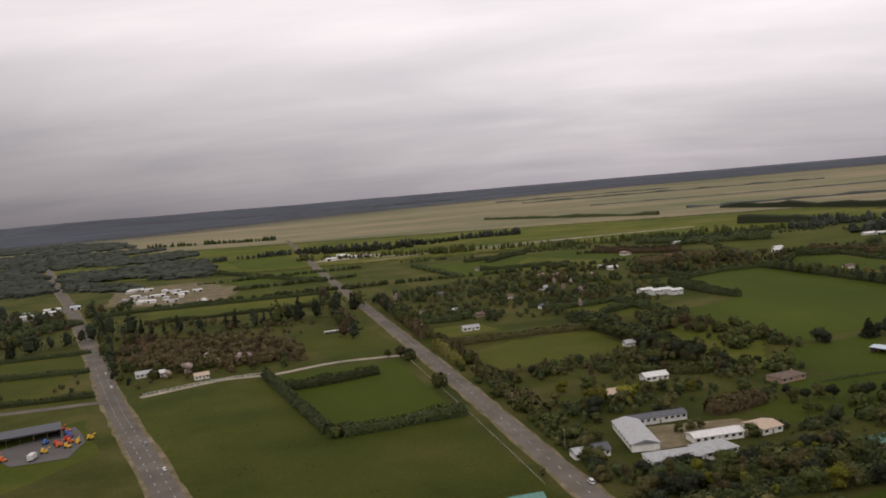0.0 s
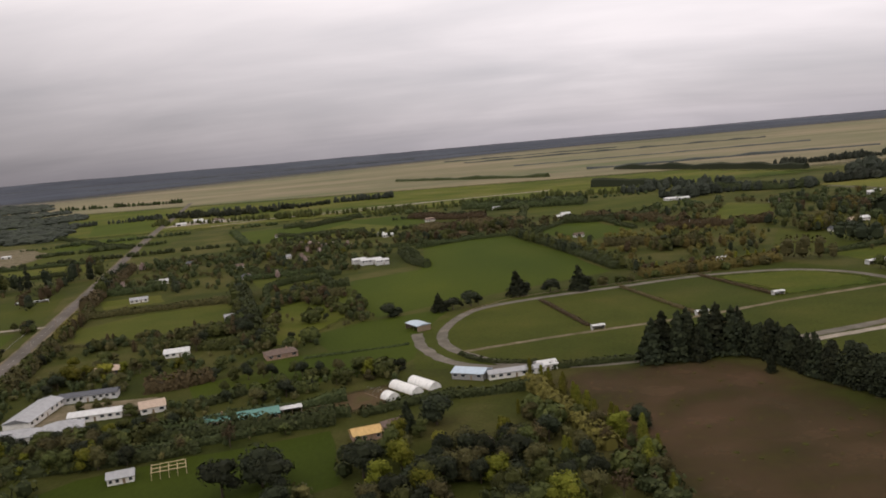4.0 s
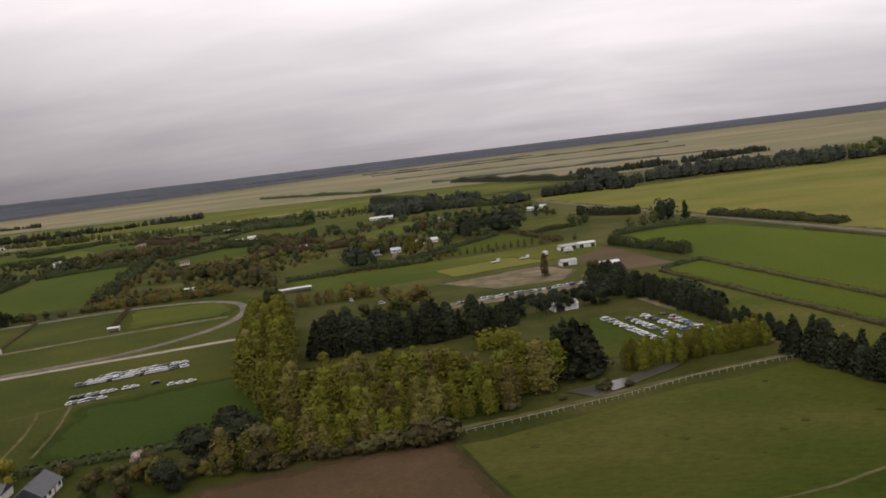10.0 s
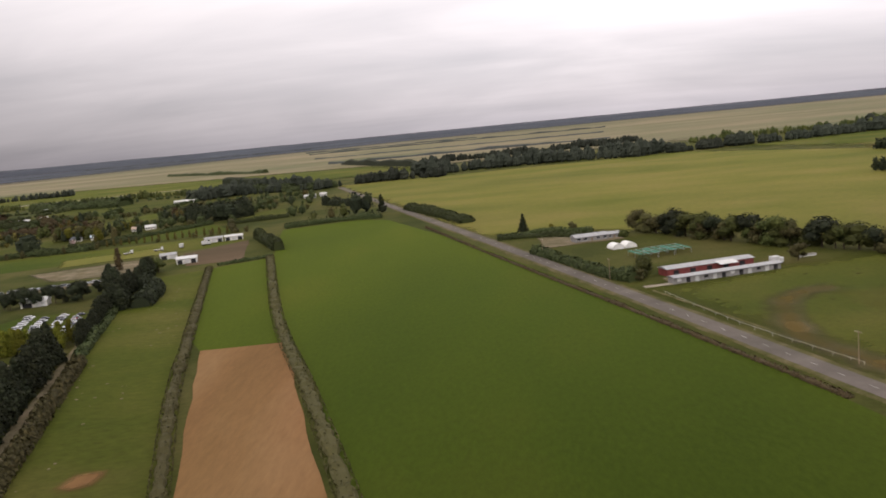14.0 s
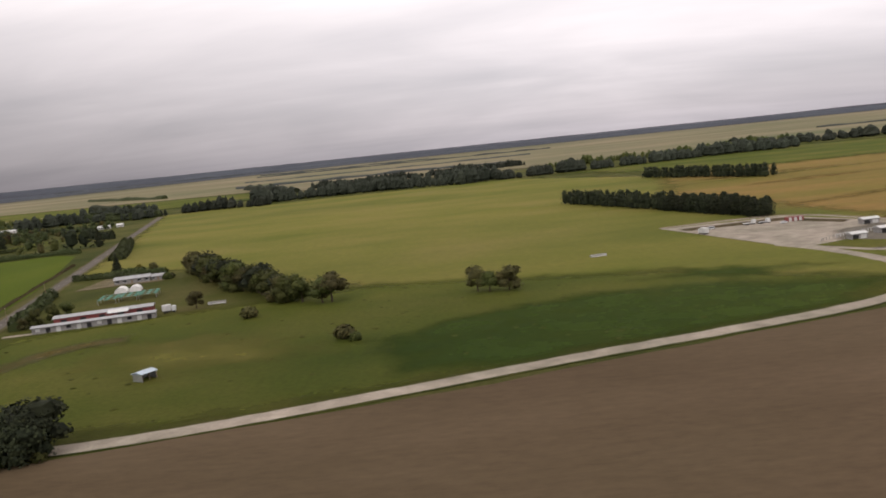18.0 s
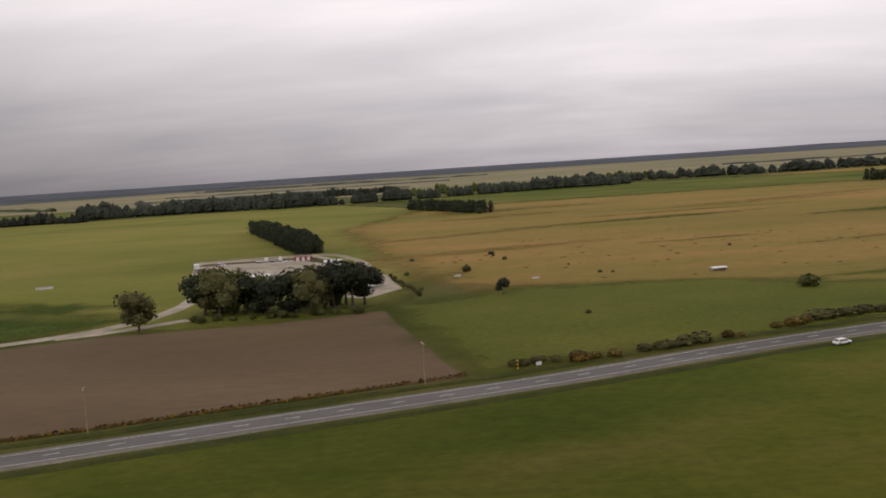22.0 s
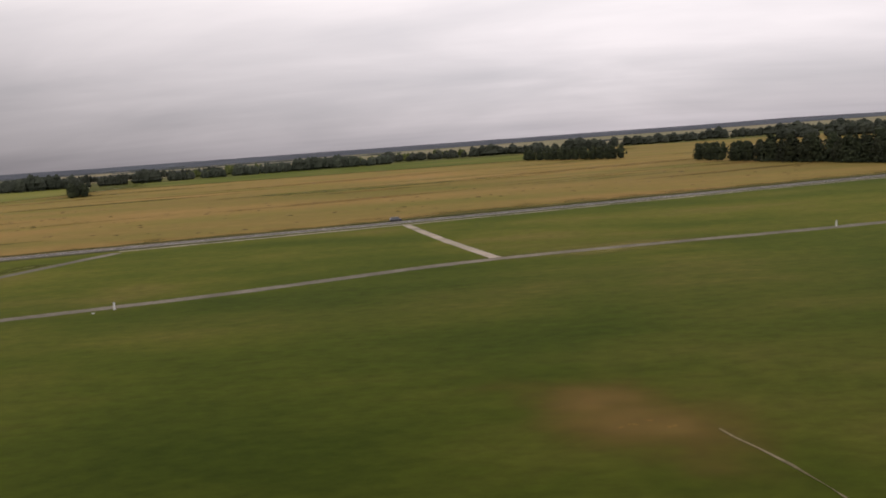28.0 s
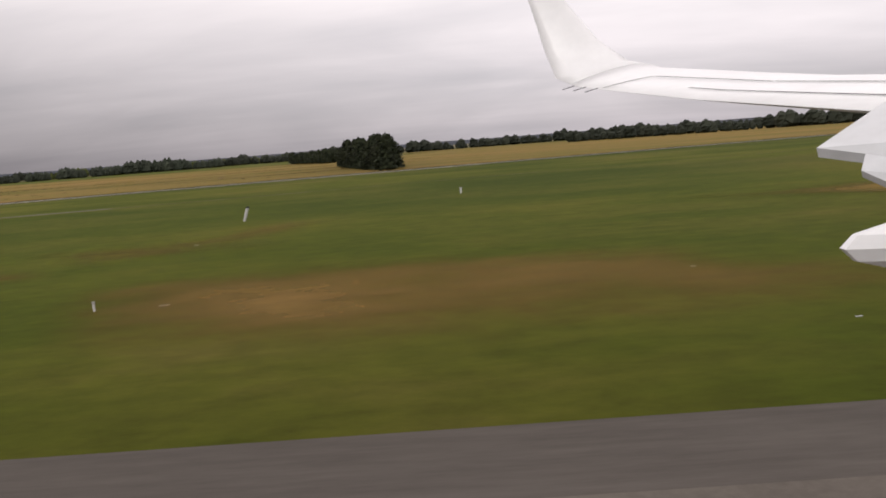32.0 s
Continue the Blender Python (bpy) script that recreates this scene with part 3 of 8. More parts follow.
field("field_garden_b", [(168, 496), (199, 525), (255, 548), (247, 516), (234, 462), (189, 454)], 0.03, M_PADDOCK, "green paddock beside the training track", ragged=1)
field("field_garden_c", [(125, 405), (161, 421), (230, 447), (243, 431), (233, 412), (191, 389), (139, 372)], 0.034, M_PADDOCK, "long green paddock between gardens", ragged=1)
field("field_garden_d", [(112, 270), (124, 286), (154, 300), (190, 311), (212, 320), (224, 266), (160, 225)], 0.03, M_PADDOCK, "dark green paddock behind a long clipped hedge", ragged=1)
soft_field("field_garden_e", [(194, 360), (230, 378), (232, 348), (199, 338)], 0.03, M_FALLOW, "worn brown-green ground by the tunnel houses", feather=5)
field("field_garden_f", [(-49, 694), (-1, 706), (16, 669), (-26, 649)], 0.03, M_LIGHTGREEN, "small grazed paddock by cottages", ragged=1)
soft_field("field_garden_g", [(119, 592), (170, 655), (187, 556), (166, 478), (141, 474)], 0.03, M_LIGHTGREEN, "rough dry orchard grass under bare trees", feather=6)
field("field_far_pair_a", [(-388, 1282), (-300, 1390), (-222, 1246), (-329, 1178)], 0.03, M_PADDOCK, "far green paddock beside the road", ragged=1)
field("field_far_pair_b", [(-500, 1680), (-400, 1740), (-285, 1450), (-400, 1427)], 0.085, M_PADDOCK, "far green paddock beside the road", ragged=2)
ribbon("road_9", [(-180, 1423), (-60, 1500), (80, 1552), (221, 1570), (420, 1600)], 7, 0.11, M_GRAVEL, "far pale gravel lane across the plain")
field("field_mid_a", [(338, 930), (405, 1030), (440, 895), (390, 830)], 0.03, M_PADDOCK, "green paddock among hedges", ragged=2)
field("field_mid_b", [(530, 920), (600, 1090), (632, 1027), (573, 835)], 0.03, M_LIGHTGREEN, "yellow-green paddock among trees", ragged=2)
field("field_mid_c", [(731, 900), (785, 930), (783, 811), (734, 785)], 0.03, M_MID, "green paddock behind the road", ragged=2)
field("field_mid_d", [(646, 710), (712, 800), (752, 722), (668, 690)], 0.03, M_PADDOCK, "green paddock behind young poplars", ragged=1)
soft_field("field_mid_e", [(206, 1110), (290, 1180), (321, 1020), (246, 965)], 0.03, M_FALLOW, "brown ground under bare trees", feather=12)
field("field_mid_f", [(40, 1085), (80, 1260), (180, 1131), (150, 1060)], 0.034, M_MID, "far green paddock", ragged=2)
# racecourse field
field("field_racecourse", [(240, 400), (240, 500), (300, 575), (500, 610), (560, 540), (560, 460), (400, 395)], 0.03, M_LUSH, "green infield of a horse training track", ragged=2)
soft_field("field_infield_dry", [(436, 586), (500, 585), (524, 545), (520, 520), (460, 505)], 0.06, M_LIGHTGREEN, "yellowed end of the infield", feather=8)
soft_field("field_orchard_brown", [(300, 372), (350, 380), (392, 378), (430, 250), (470, 120), (350, 120), (318, 276)], 0.03, M_REDSOIL, "reddish-brown rough fallow field", feather=16, strength=.62)
field("field_carpark", [(410, 388), (566, 440), (600, 320), (606, 265), (530, 240), (470, 235), (440, 300)], 0.03, M_LUSH, "dark green field with parked cars", ragged=2)
soft_field("field_lush", [(518, 329), (563, 352), (598, 361), (604, 288), (590, 276), (546, 262), (528, 271)], 0.05, M_DEEP, "darker lush grass strip", feather=8)
soft_field("field_brown_corner", [(600, 226), (640, 240), (672, 247), (690, 190), (730, 60), (560, 60)], 0.03, M_REDSOIL, "brown bare field corner", feather=6, strength=.9)
field("field_grazing", [(674, 240), (740, 268), (800, 292), (815, 237), (838, 150), (862, 60), (735, 60)], 0.03, M_LIGHTGREEN, "grazed yellow-green pasture with dark tufts", ragged=2)
field("field_paddock_i", [(513, 683), (560, 800), (600, 672), (540, 645)], 0.03, M_LUSH, "rectangular green paddock behind a clipped hedge", ragged=0.5)
field("field_yardsoil", [(787, 640), (812, 530), (776, 524), (752, 590)], 0.04, M_SOIL, "bare ploughed brown yard corner", ragged=1)
soft_field("field_tanstrip", [(654, 612), (711, 640), (741, 600), (668, 572)], 0.05, M_DRY, "pale mown paddock strip", feather=4)
soft_field("field_brownyard", [(660, 548), (731, 580), (750, 545), (739, 512), (697, 505)], 0.04, M_DIRT, "bare brown yard beside sheds", feather=4)
field("field_strip_green", [(540, 640), (770, 690), (790, 620), (600, 560), (550, 600)], 0.03, M_LIGHTGREEN, "long mown paddocks", ragged=2)
# strips by the second road
field("field_strip_a", [(764, 480), (795, 500), (847, 309), (895, 148), (920, 60), (868, 60), (852, 155), (812, 290)], 0.03, M_LIGHTGREEN, "long worn grazing strip", ragged=0.5)
field("field_strip_b", [(798, 503), (828, 525), (888, 296), (858, 291), (847, 312)], 0.03, M_CROP, "narrow green strip between hedges", ragged=0.5)
field("field_tilled", [(857, 293), (888, 295), (930, 141), (950, 70), (918, 70), (896, 147)], 0.04, M_SOIL2, "freshly tilled orange-brown soil strip", ragged=0.5)
field("field_crop", [(830, 535), (803, 690), (865, 715), (893, 690), (960, 505), (1012, 325), (1040, 215), (1056, 140), (1085, 20), (965, 20), (935, 140), (912, 230), (877, 342)], 0.03, M_CROP, "large even bright green crop field", ragged=0.5)
soft_field("field_yellow", [(905, 775), (968, 540), (1040, 520), (1180, 380), (1310, 300), (1366, 262), (1400, 262), (1472, 284), (1520, 860), (1300, 1290), (900, 1260), (770, 1240)], 0.02, M_DRY, "wide yellow-green dry pasture", feather=8)
soft_field("field_horse", [(1032, 330), (1090, 350), (1180, 380), (1310, 345), (1376, 290), (1362, 268), (1285, 236), (1170, 196), (1075, 182)], 0.04, M_MID, "green paddock with worn track beside stables", feather=14)
field("field_ploughed", [(1090, 165), (1129, 174), (1180, 188), (1232, 203), (1290, 224), (1345, 243), (1388, 259), (1430, 262), (1471, 277), (1485, 230), (1499, 181), (1462, 169), (1427, 157), (1385, 144), (1300, 112), (1200, 72), (1100, 40)], 0.03, M_SOIL, "large ploughed brown field", ragged=0.8)
soft_field("field_green_wedge", [(1474, 282), (1520, 312), (1590, 304), (1650, 272), (1690, 250), (1640, 229), (1560, 201), (1503, 184)], 0.06, M_MID, "green paddock by the highway", feather=12)
soft_field("field_tan", [(1470, 400), (1500, 320), (1560, 290), (1640, 250), (1700, 254), (1750, 268), (1830, 288), (1900, 316), (2060, 364), (2350, 445), (2900, 610), (3300, 900), (2200, 1500), (1500, 1250), (1440, 900), (1400, 700)], 0.035, M_TAN, "wide dry tan grassland beyond the highway", feather=22)
soft_field("field_tan_green", [(1500, 1000), (2050, 1010), (2150, 1300), (1800, 1500), (1380, 1300)], 0.06, M_LIGHTGREEN, "greener far side of the grassland", feather=50)
# airfield
soft_field("field_deep", [(1195, 264), (1223, 290), (1263, 310), (1320, 312), (1376, 288), (1340, 252), (1276, 232), (1245, 221), (1207, 220)], 0.05, M_DEEP, "darker lush grass beside the farm road", feather=9, strength=.7)
soft_field("field_deep_b", [(1290, 330), (1335, 345), (1372, 325), (1330, 312)], 0.05, M_DEEP, "darker lush grass near the yard", feather=10, strength=.6)
soft_field("field_worn", [(1090, 300), (1150, 292), (1180, 262), (1130, 240), (1096, 262)], 0.05, M_DRY, "paler worn grass in the paddock", feather=18, strength=.6)
# browner and greener drifts over the dry grassland
D_RND = random.Random(17)
for k in range(34):
    x, y = D_RND.uniform(1500, 2150), 0
    y = D_RND.uniform(300 + max(0, x - 1700) * .28, 900)
    w, d = D_RND.uniform(18, 75) * (.5 + y / 600), D_RND.uniform(2.5, 9) * (.4 + y / 500)
    tilt = D_RND.uniform(.1, .4)
    soft_field("field_drift", [(x - w, y - w * tilt), (x - w * .3, y - d - w * tilt * .3), (x + w, y + w * tilt), (x + w * .2, y + d + w * tilt * .2)], 0.05, (M_RUSSET, M_LIGHTGREEN, M_RUSSET, M_STRAW)[k % 4], ("russet-brown drift of dry grass", "greener drift of grass", "russet-brown drift of dry grass", "pale straw drift of dry grass")[k % 4] + " on the grassland", feather=3 + d * .6, strength=.75)
field("field_airfield", [(1110, 20), (1200, 58), (1390, 120), (1590, 192), (1800, 264), (1990, 328), (2180, 380), (2500, 470), (3400, 720), (3400, -420), (1000, -420)], 0.028, M_AIRGRASS, "wide mown airfield grass with dry streaks", ragged=0.8)
soft_field("field_mown", [(1726, 40), (1733, 40), (1784, 236), (1776, 236)], 0.03, M_LUSH, "darker mown stripe beside the service track", feather=4, strength=.75)
for k, ring in enumerate(([(2010, 121), (2036, 129), (2050, 124), (2072, 108), (2045, 104), (2028, 114)], [(2118, 104), (2131, 106), (2146, 98), (2128, 95)], [(2140, 70), (2158, 76), (2186, 70), (2196, 54), (2172, 44), (2148, 50)], [(1900, 184), (1930, 178), (1965, 192), (1948, 200), (1915, 190)],
                          [(1908, 84), (1922, 86), (1930, 70), (1924, 60), (1914, 66)], [(2080, 92), (2100, 98), (2124, 84), (2100, 78)], [(2200, 120), (2240, 128), (2260, 112), (2222, 106)], [(2088, 74), (2097, 77), (2107, 69), (2098, 65)], [(2076, 60), (2086, 62), (2097, 54), (2095, 45), (2084, 49)], [(2045, 94), (2056, 104), (2079, 91), (2064, 85)], [(2129, 102), (2136, 109), (2146, 124), (2137, 95)])):
    soft_field("field_dry_patch", ring, 0.05, M_STRAW if k == 3 else M_RUSSET, "dry brown patch in the airfield grass", feather=7, strength=.6)

# ---- roads and tracks ----
R1 = [(120, 3), (32, 323), (5, 423), (-37, 577), (-124, 885), (-247, 1320), (-383, 1831), (-520, 2330)]
road_1 = ribbon("road_1", R1, 9.5, 0.10, M_ASPH2, "straight pale asphalt country road with grass verges")
ribbon("verge_1", R1, 12.5, 0.07, M_DIRT, "worn gravel road verge", "verge", wobble=0.8)
dashes(road_1, R1, 0.18, 3.0, 7.0, 0.135, M_LINE, end=700)
R2 = [(40, 20), (-144, 352), (-230, 505), (-331, 696), (-535, 1078), (-783, 1526), (-1329, 2556)]
road_2 = ribbon("road_2", R2, 12.0, 0.10, M_ASPH2, "wide straight pale asphalt main road")
ribbon("verge_2", R2, 16.0, 0.07, M_DIRT, "worn gravel road verge", "verge", wobble=0.9, seed=2)
dashes(road_2, R2, 0.22, 3.0, 7.0, 0.14, M_LINE, offset=2.4, end=720)
dashes(road_2, R2, 0.22, 3.0, 7.0, 0.14, M_LINE, offset=-2.4, end=720)
ribbon("road_3", [(-700, 420), (-304, 506), (-238, 521)], 7.0, 0.09, M_ASPH2, "narrow asphalt side road")
ribbon("road_4", [(-222, 524), (-176, 560), (-145, 563), (-103, 589), (-44, 596)], 5.0, 0.09, M_GRAVEL, "pale gravel drive behind a white fence")
R5 = [(777, 1203), (898, 769), (966, 527), (1020, 329), (1054, 200), (1080, 100), (1107, 0), (1160, -200)]
road_5 = ribbon("road_5", R5, 7.2, 0.10, M_ASPH2, "straight grey asphalt country road")
ribbon("verge_5", R5, 10.5, 0.07, M_RUT, "rough grassy dirt verge", "verge", wobble=0.9, seed=5)
dashes(road_5, R5, 0.11, 3.0, 7.0, 0.13, M_LINE, start=300)
R6 = [(1066, 172), (1084, 177), (1129, 181), (1167, 190), (1211, 205), (1256, 221), (1300, 235), (1340, 249), (1369, 265), (1385, 289), (1389, 320), (1382, 359), (1371, 385)]
ribbon("road_6", R6, 6.4, 0.09, M_GRAVEL, "pale gravel farm road curving to a yard", wobble=0.35, step=5)
ribbon("ditch_6", R6[:9], 1.1, 0.03, M_DITCH, "dark grassy edge below the farm road", "verge", offset=-4.3, wobble=.25, step=5)
ribbon("road_7", [(1366, 260), (1384, 268), (1402, 282)], 5.0, 0.085, M_GRAVEL, "pale gravel spur", wobble=0.4, step=4)
R8 = [(1000, -30), (1200, 62), (1393, 131), (1450, 151), (1520, 175), (1563, 193), (1638, 219), (1749, 259), (1880, 292), (2019, 334), (2198, 389), (2600, 500), (3300, 690)]
road_8 = ribbon("road_8", R8, 7.8, 0.10, M_ASPH, "two-lane grey asphalt highway with painted lines", offset=-.6)
ribbon("verge_8", R8, 9.4, 0.07, M_TRACK, "pale gravel highway shoulder", "verge", wobble=0.3, seed=8, offset=-.6)
dashes(road_8, R8, 0.2, 3.0, 7.0, 0.14, M_LINE, offset=-.6, start=250, end=1300)
for s in (-3.7, 2.5):
    ribbon("edge_line", R8, 0.11, 0.135, M_LINE, "white painted edge line", "road line", offset=s)
ribbon("ditch_8", R8, 2.8, 0.066, M_DITCH, "dark rank grass ditch beside the highway", "verge", offset=-9.2, wobble=.5, seed=3)
ribbon("ditch_8b", R8, 2.2, 0.066, M_DITCH, "dark rank grass strip beside the highway", "verge", offset=9.0, wobble=.7, seed=6)
YARD = [(1339, 484), (1371, 380), (1394, 346), (1426, 330), (1462, 306), (1474, 328), (1464, 372), (1448, 418), (1436, 445), (1411, 490)]
field("yard_gravel", YARD, 0.085, M_GRAVEL, "pale gravel contractor's yard", "yard", ragged=0.5)
ribbon("track_1", [(1721, 40), (1736, 79), (1748.6, 113), (1753.4, 132), (1763.5, 164), (1781, 212), (1795, 254)], 4.1, 0.08, M_TRACK, "grey dirt service track", wobble=0.2, step=5)
soft_field("track_apron", [(1744, 107), (1751, 121), (1755, 123.5), (1764, 131), (1771, 133), (1767, 125), (1762, 122.5), (1756, 117), (1752, 110), (1749, 101), (1745, 96), (1741, 97)], 0.084, M_TRACK, "grey flared dirt apron where service tracks fork", "track", feather=1.2)
T2 = [(1748, 114), (1755, 119), (1764.6, 126.4), (1777, 132.6), (1789.5, 137.6), (1811, 144.2), (1857, 160), (1911, 183), (1993, 198), (2060, 213), (2080, 217)]
ribbon("track_7", [(1721, 48), (1731.4, 80.1), (1738.3, 99.9), (1743, 114.5), (1749, 131)], .7, 0.075, M_DIRT, "thin pale wheel track beside the service track", wobble=0.1, step=4)
ribbon("track_2", T2, 3.6, 0.075, M_TRACK, "narrow grey perimeter track", wobble=0.3, step=6)
ribbon("track_3", [(1884, 280), (1898, 228), (1911, 185)], 2.6, 0.075, M_GRAVEL, "pale concrete path to the perimeter track", wobble=0.15, step=5)
for x, y, w in ((1618.7, 97.8, 2.4), (1626, 99.8, 3), (1637, 102.6, 2.6), (1646, 105, 3.2), (1654.5, 107.3, 2.6), (1667, 109.9, 3), (1676, 111.6, 2.4), (1683, 112.8, 2), (1690, 112.5, 2.6), (1700, 113.2, 1.6), (1711, 114.6, 3.2), (1721, 115.8, 2.4), (1728.5, 116.1, 3.6), (1737, 116.1, 2.8), (1757, 113.6, 3), (1763, 113.4, 2)):
    field("service_dash", [(x - w / 2, y - .2), (x - w / 5, y - .34), (x + w / 4, y - .2), (x + w / 2, y - .25), (x + w / 2.4, y + .2), (x, y + .32), (x - w / 2.3, y + .2)], 0.1, M_RUT, "broken pale trench strip in grass", "track", ragged=.12)
ribbon("track_4", [(1761, 104), (1760.2, 100), (1758, 82), (1755, 60), (1751, 30)], 1.3, 0.07, M_DIRT, "broken pale service strip", wobble=0.5, step=3)
ribbon("track_5", [(1926, 68), (1930, 55), (1934, 30)], 0.22, 0.07, M_DIRT, "narrow pale strip in the grass", wobble=0.15, step=3)
ribbon("track_6", [(1794, 258), (1884, 282), (1990, 315), (2190, 377)], 1.6, 0.075, M_GRAVEL, "pale path beside the highway fence", wobble=0.3, step=8)
# racecourse tracks
OUT = [(276, 408), (256, 440), (252, 482), (270, 533), (312, 556), (372, 574), (430, 590), (484, 588), (517, 566), (533, 528), (531, 488), (515, 457), (488, 430), (450, 414), (400, 398), (340, 386), (300, 390), (276, 408)]
ribbon("track_oval", OUT, 5.8, 0.08, M_TRACK, "worn grey-brown oval horse training track", "track", wobble=0.4, step=6)
ribbon("track_inner", [(262, 428), (300, 441), (338, 452), (398, 468), (458, 492), (526, 514)], 3.6, 0.085, M_DIRT, "pale inner straight of the training track", "track", wobble=0.3, step=6)
ribbon("track_lane", [(405, 391), (470, 412), (566, 444)], 4.2, 0.082, M_GRAVEL, "pale gravel lane beside the track", "track", wobble=0.4, step=6)
ribbon("track_yard", [(236, 478), (243, 440), (262, 405), (300, 385)], 6.0, 0.075, M_TRACK, "grey yard drive by the stables", "track", wobble=0.7, step=5)
ribbon("track_wheel_a", [(497, 331), (500, 326), (508.5, 300), (513, 280), (517, 260)], 1.3, 0.06, M_RUT, "worn wheel track in grass", "track", wobble=0.2, step=4)
ribbon("track_wheel_b", [(508, 338), (511, 331), (520, 301), (526.3, 271)], 1.3, 0.06, M_RUT, "worn wheel track in grass", "track", wobble=0.2, step=4, seed=4)
ribbon("track_wheel_d", [(500, 238), (505, 245), (512, 250), (517, 260)], 2.0, 0.06, M_RUT, "pale gravel garden drive", "track", wobble=0.4, step=4)
ribbon("track_wheel_c", [(420, 311), (455, 316), (488, 323), (498, 330), (511, 336), (530, 345)], 1.3, 0.06, M_RUT, "faint wheel track in grass", "track", wobble=0.2, step=4)
ribbon("lane_belt", [(752, 520), (770, 427), (807, 294), (844, 159), (866, 60)], 4.0, 0.07, M_DIRT, "dirt lane between shelter belts", "track", wobble=0.4)
ribbon("track_pasture", [(735, 180), (769, 190), (798, 206), (817, 208)], 1.0, 0.05, M_RUT, "faint worn path in the pasture", "track", wobble=.4, step=5)
ribbon("track_lane_side", [(806, 284), (842, 156), (868, 50)], 2.6, 0.05, M_DIRT, "bare dirt margin beside the shelter belt", "track", wobble=.6, step=6, offset=6)
ribbon("track_field_edge", [(674, 244), (692, 189), (733, 62)], .9, 0.05, M_DITCH, "dark grassy field margin", "track", wobble=.4, step=6)
ribbon("track_2_mid", [(2078, 216.6), (2110, 224), (2130, 230)], 2.2, 0.04, M_RUT, "worn end of the perimeter track", "track", wobble=.3, step=6)
ribbon("track_2_end", [(2128, 229.4), (2160, 238), (2190, 246), (2300, 268)], 1.0, 0.04, M_RUT, "faint worn end of the perimeter track", "track", wobble=.3, step=6)
# runway
field("runway", [(2121, -28.9), (2121, 28.9), (3600, 28.9), (3600, -28.9)], 0.10, M_RUNWAY, "dark grey asphalt runway", "runway")
field("runway_lane", [(2150, -22.6), (2150, 22.6), (3600, 22.6), (3600, -22.6)], 0.112, M_ASPH2, "paler worn runway surface inside the edge", "runway")
field("runway_pad", [(2131.5, 22.6), (2131.5, 28.2), (2136, 28.4), (2136, 22.6)], 0.115, M_ASPH2, "pale concrete pad in the runway shoulder", "runway")

# ---- trees, hedges and woods ----


def clump_mesh(name, pts, nrm, sizes, mat, rnd, core=None):
    """Leaf clumps: bent four-point leaves facing outwards, and an uneven inner mass."""
    v, f = ([], []) if core is None else (list(core[0]), list(core[1]))
    for p, n, s in zip(pts, nrm, sizes):
        n = Vector(n) + Vector((rnd.uniform(-.7, .7), rnd.uniform(-.7, .7), rnd.uniform(-.5, .7)))
        n.normalize()
        a = n.orthogonal().normalized()
        a.rotate(Matrix.Rotation(rnd.uniform(0, 6.28), 3, n))
        b = n.cross(a)
        p = Vector(p)
        k = len(v)
        w = rnd.uniform(0.55, 1.0)
        v += [p - a * s - n * s * 0.3, p + b * s * w, p + a * s * rnd.uniform(.7, 1.1) - n * s * 0.3, p - b * s * w]
        f += [(k, k + 1, k + 3), (k + 1, k + 2, k + 3)]
    return mesh_of(name, v, f, mat)


def blob(c, r, rz, rnd, seg=7, rings=4):
    """An uneven inner mass for a crown."""
    v, f = [], []
    for j in range(rings + 1):
        th = math.pi * j / rings
        for i in range(seg):
            ph = 2 * math.pi * i / seg
            k = rnd.uniform(0.72, 1.0)
            v.append((c[0] + r * k * math.sin(th) * math.cos(ph), c[1] + r * k * math.sin(th) * math.sin(ph), c[2] + rz * k * math.cos(th)))
    for j in range(rings):
        for i in range(seg):
            a, b = j * seg + i, j * seg + (i + 1) % seg
            f.append((a, a + seg, b + seg, b))
    return v, f


def join_cores(cores):
    v, f = [], []
    for cv, cf in cores:
        o = len(v)
        v += cv
        f += [tuple(i + o for i in q) for q in cf]
    return v, f


def trunk_bm(h, r, limbs, rnd):
    bm = bmesh.new()
    add_cyl(bm, r, r * 0.45, -0.2, h, 7)
    for k in range(limbs):
        a = rnd.uniform(0, 6.28)
        z = h * rnd.uniform(0.45, 0.8)
        d = Vector((math.cos(a), math.sin(a), rnd.uniform(0.6, 1.2))).normalized()
        e = Vector((0, 0, z)) + d * h * 0.55
        side = d.orthogonal().normalized() * r * 0.35
        side2 = d.cross(side)
        base = [bm.verts.new(Vector((0, 0, z)) + side * math.cos(q) + side2 * math.sin(q)) for q in (0, 2.1, 4.2)]
        tip = bm.verts.new(e)
        for i in range(3):
            bm.faces.new((base[i], base[(i + 1) % 3], tip))
    return bm


def sphere_dir(rnd):
    z = rnd.uniform(-0.65, 1)
    a = rnd.uniform(0, 6.28)
    s = math.sqrt(max(0, 1 - z * z))
    return Vector((s * math.cos(a), s * math.sin(a), z))


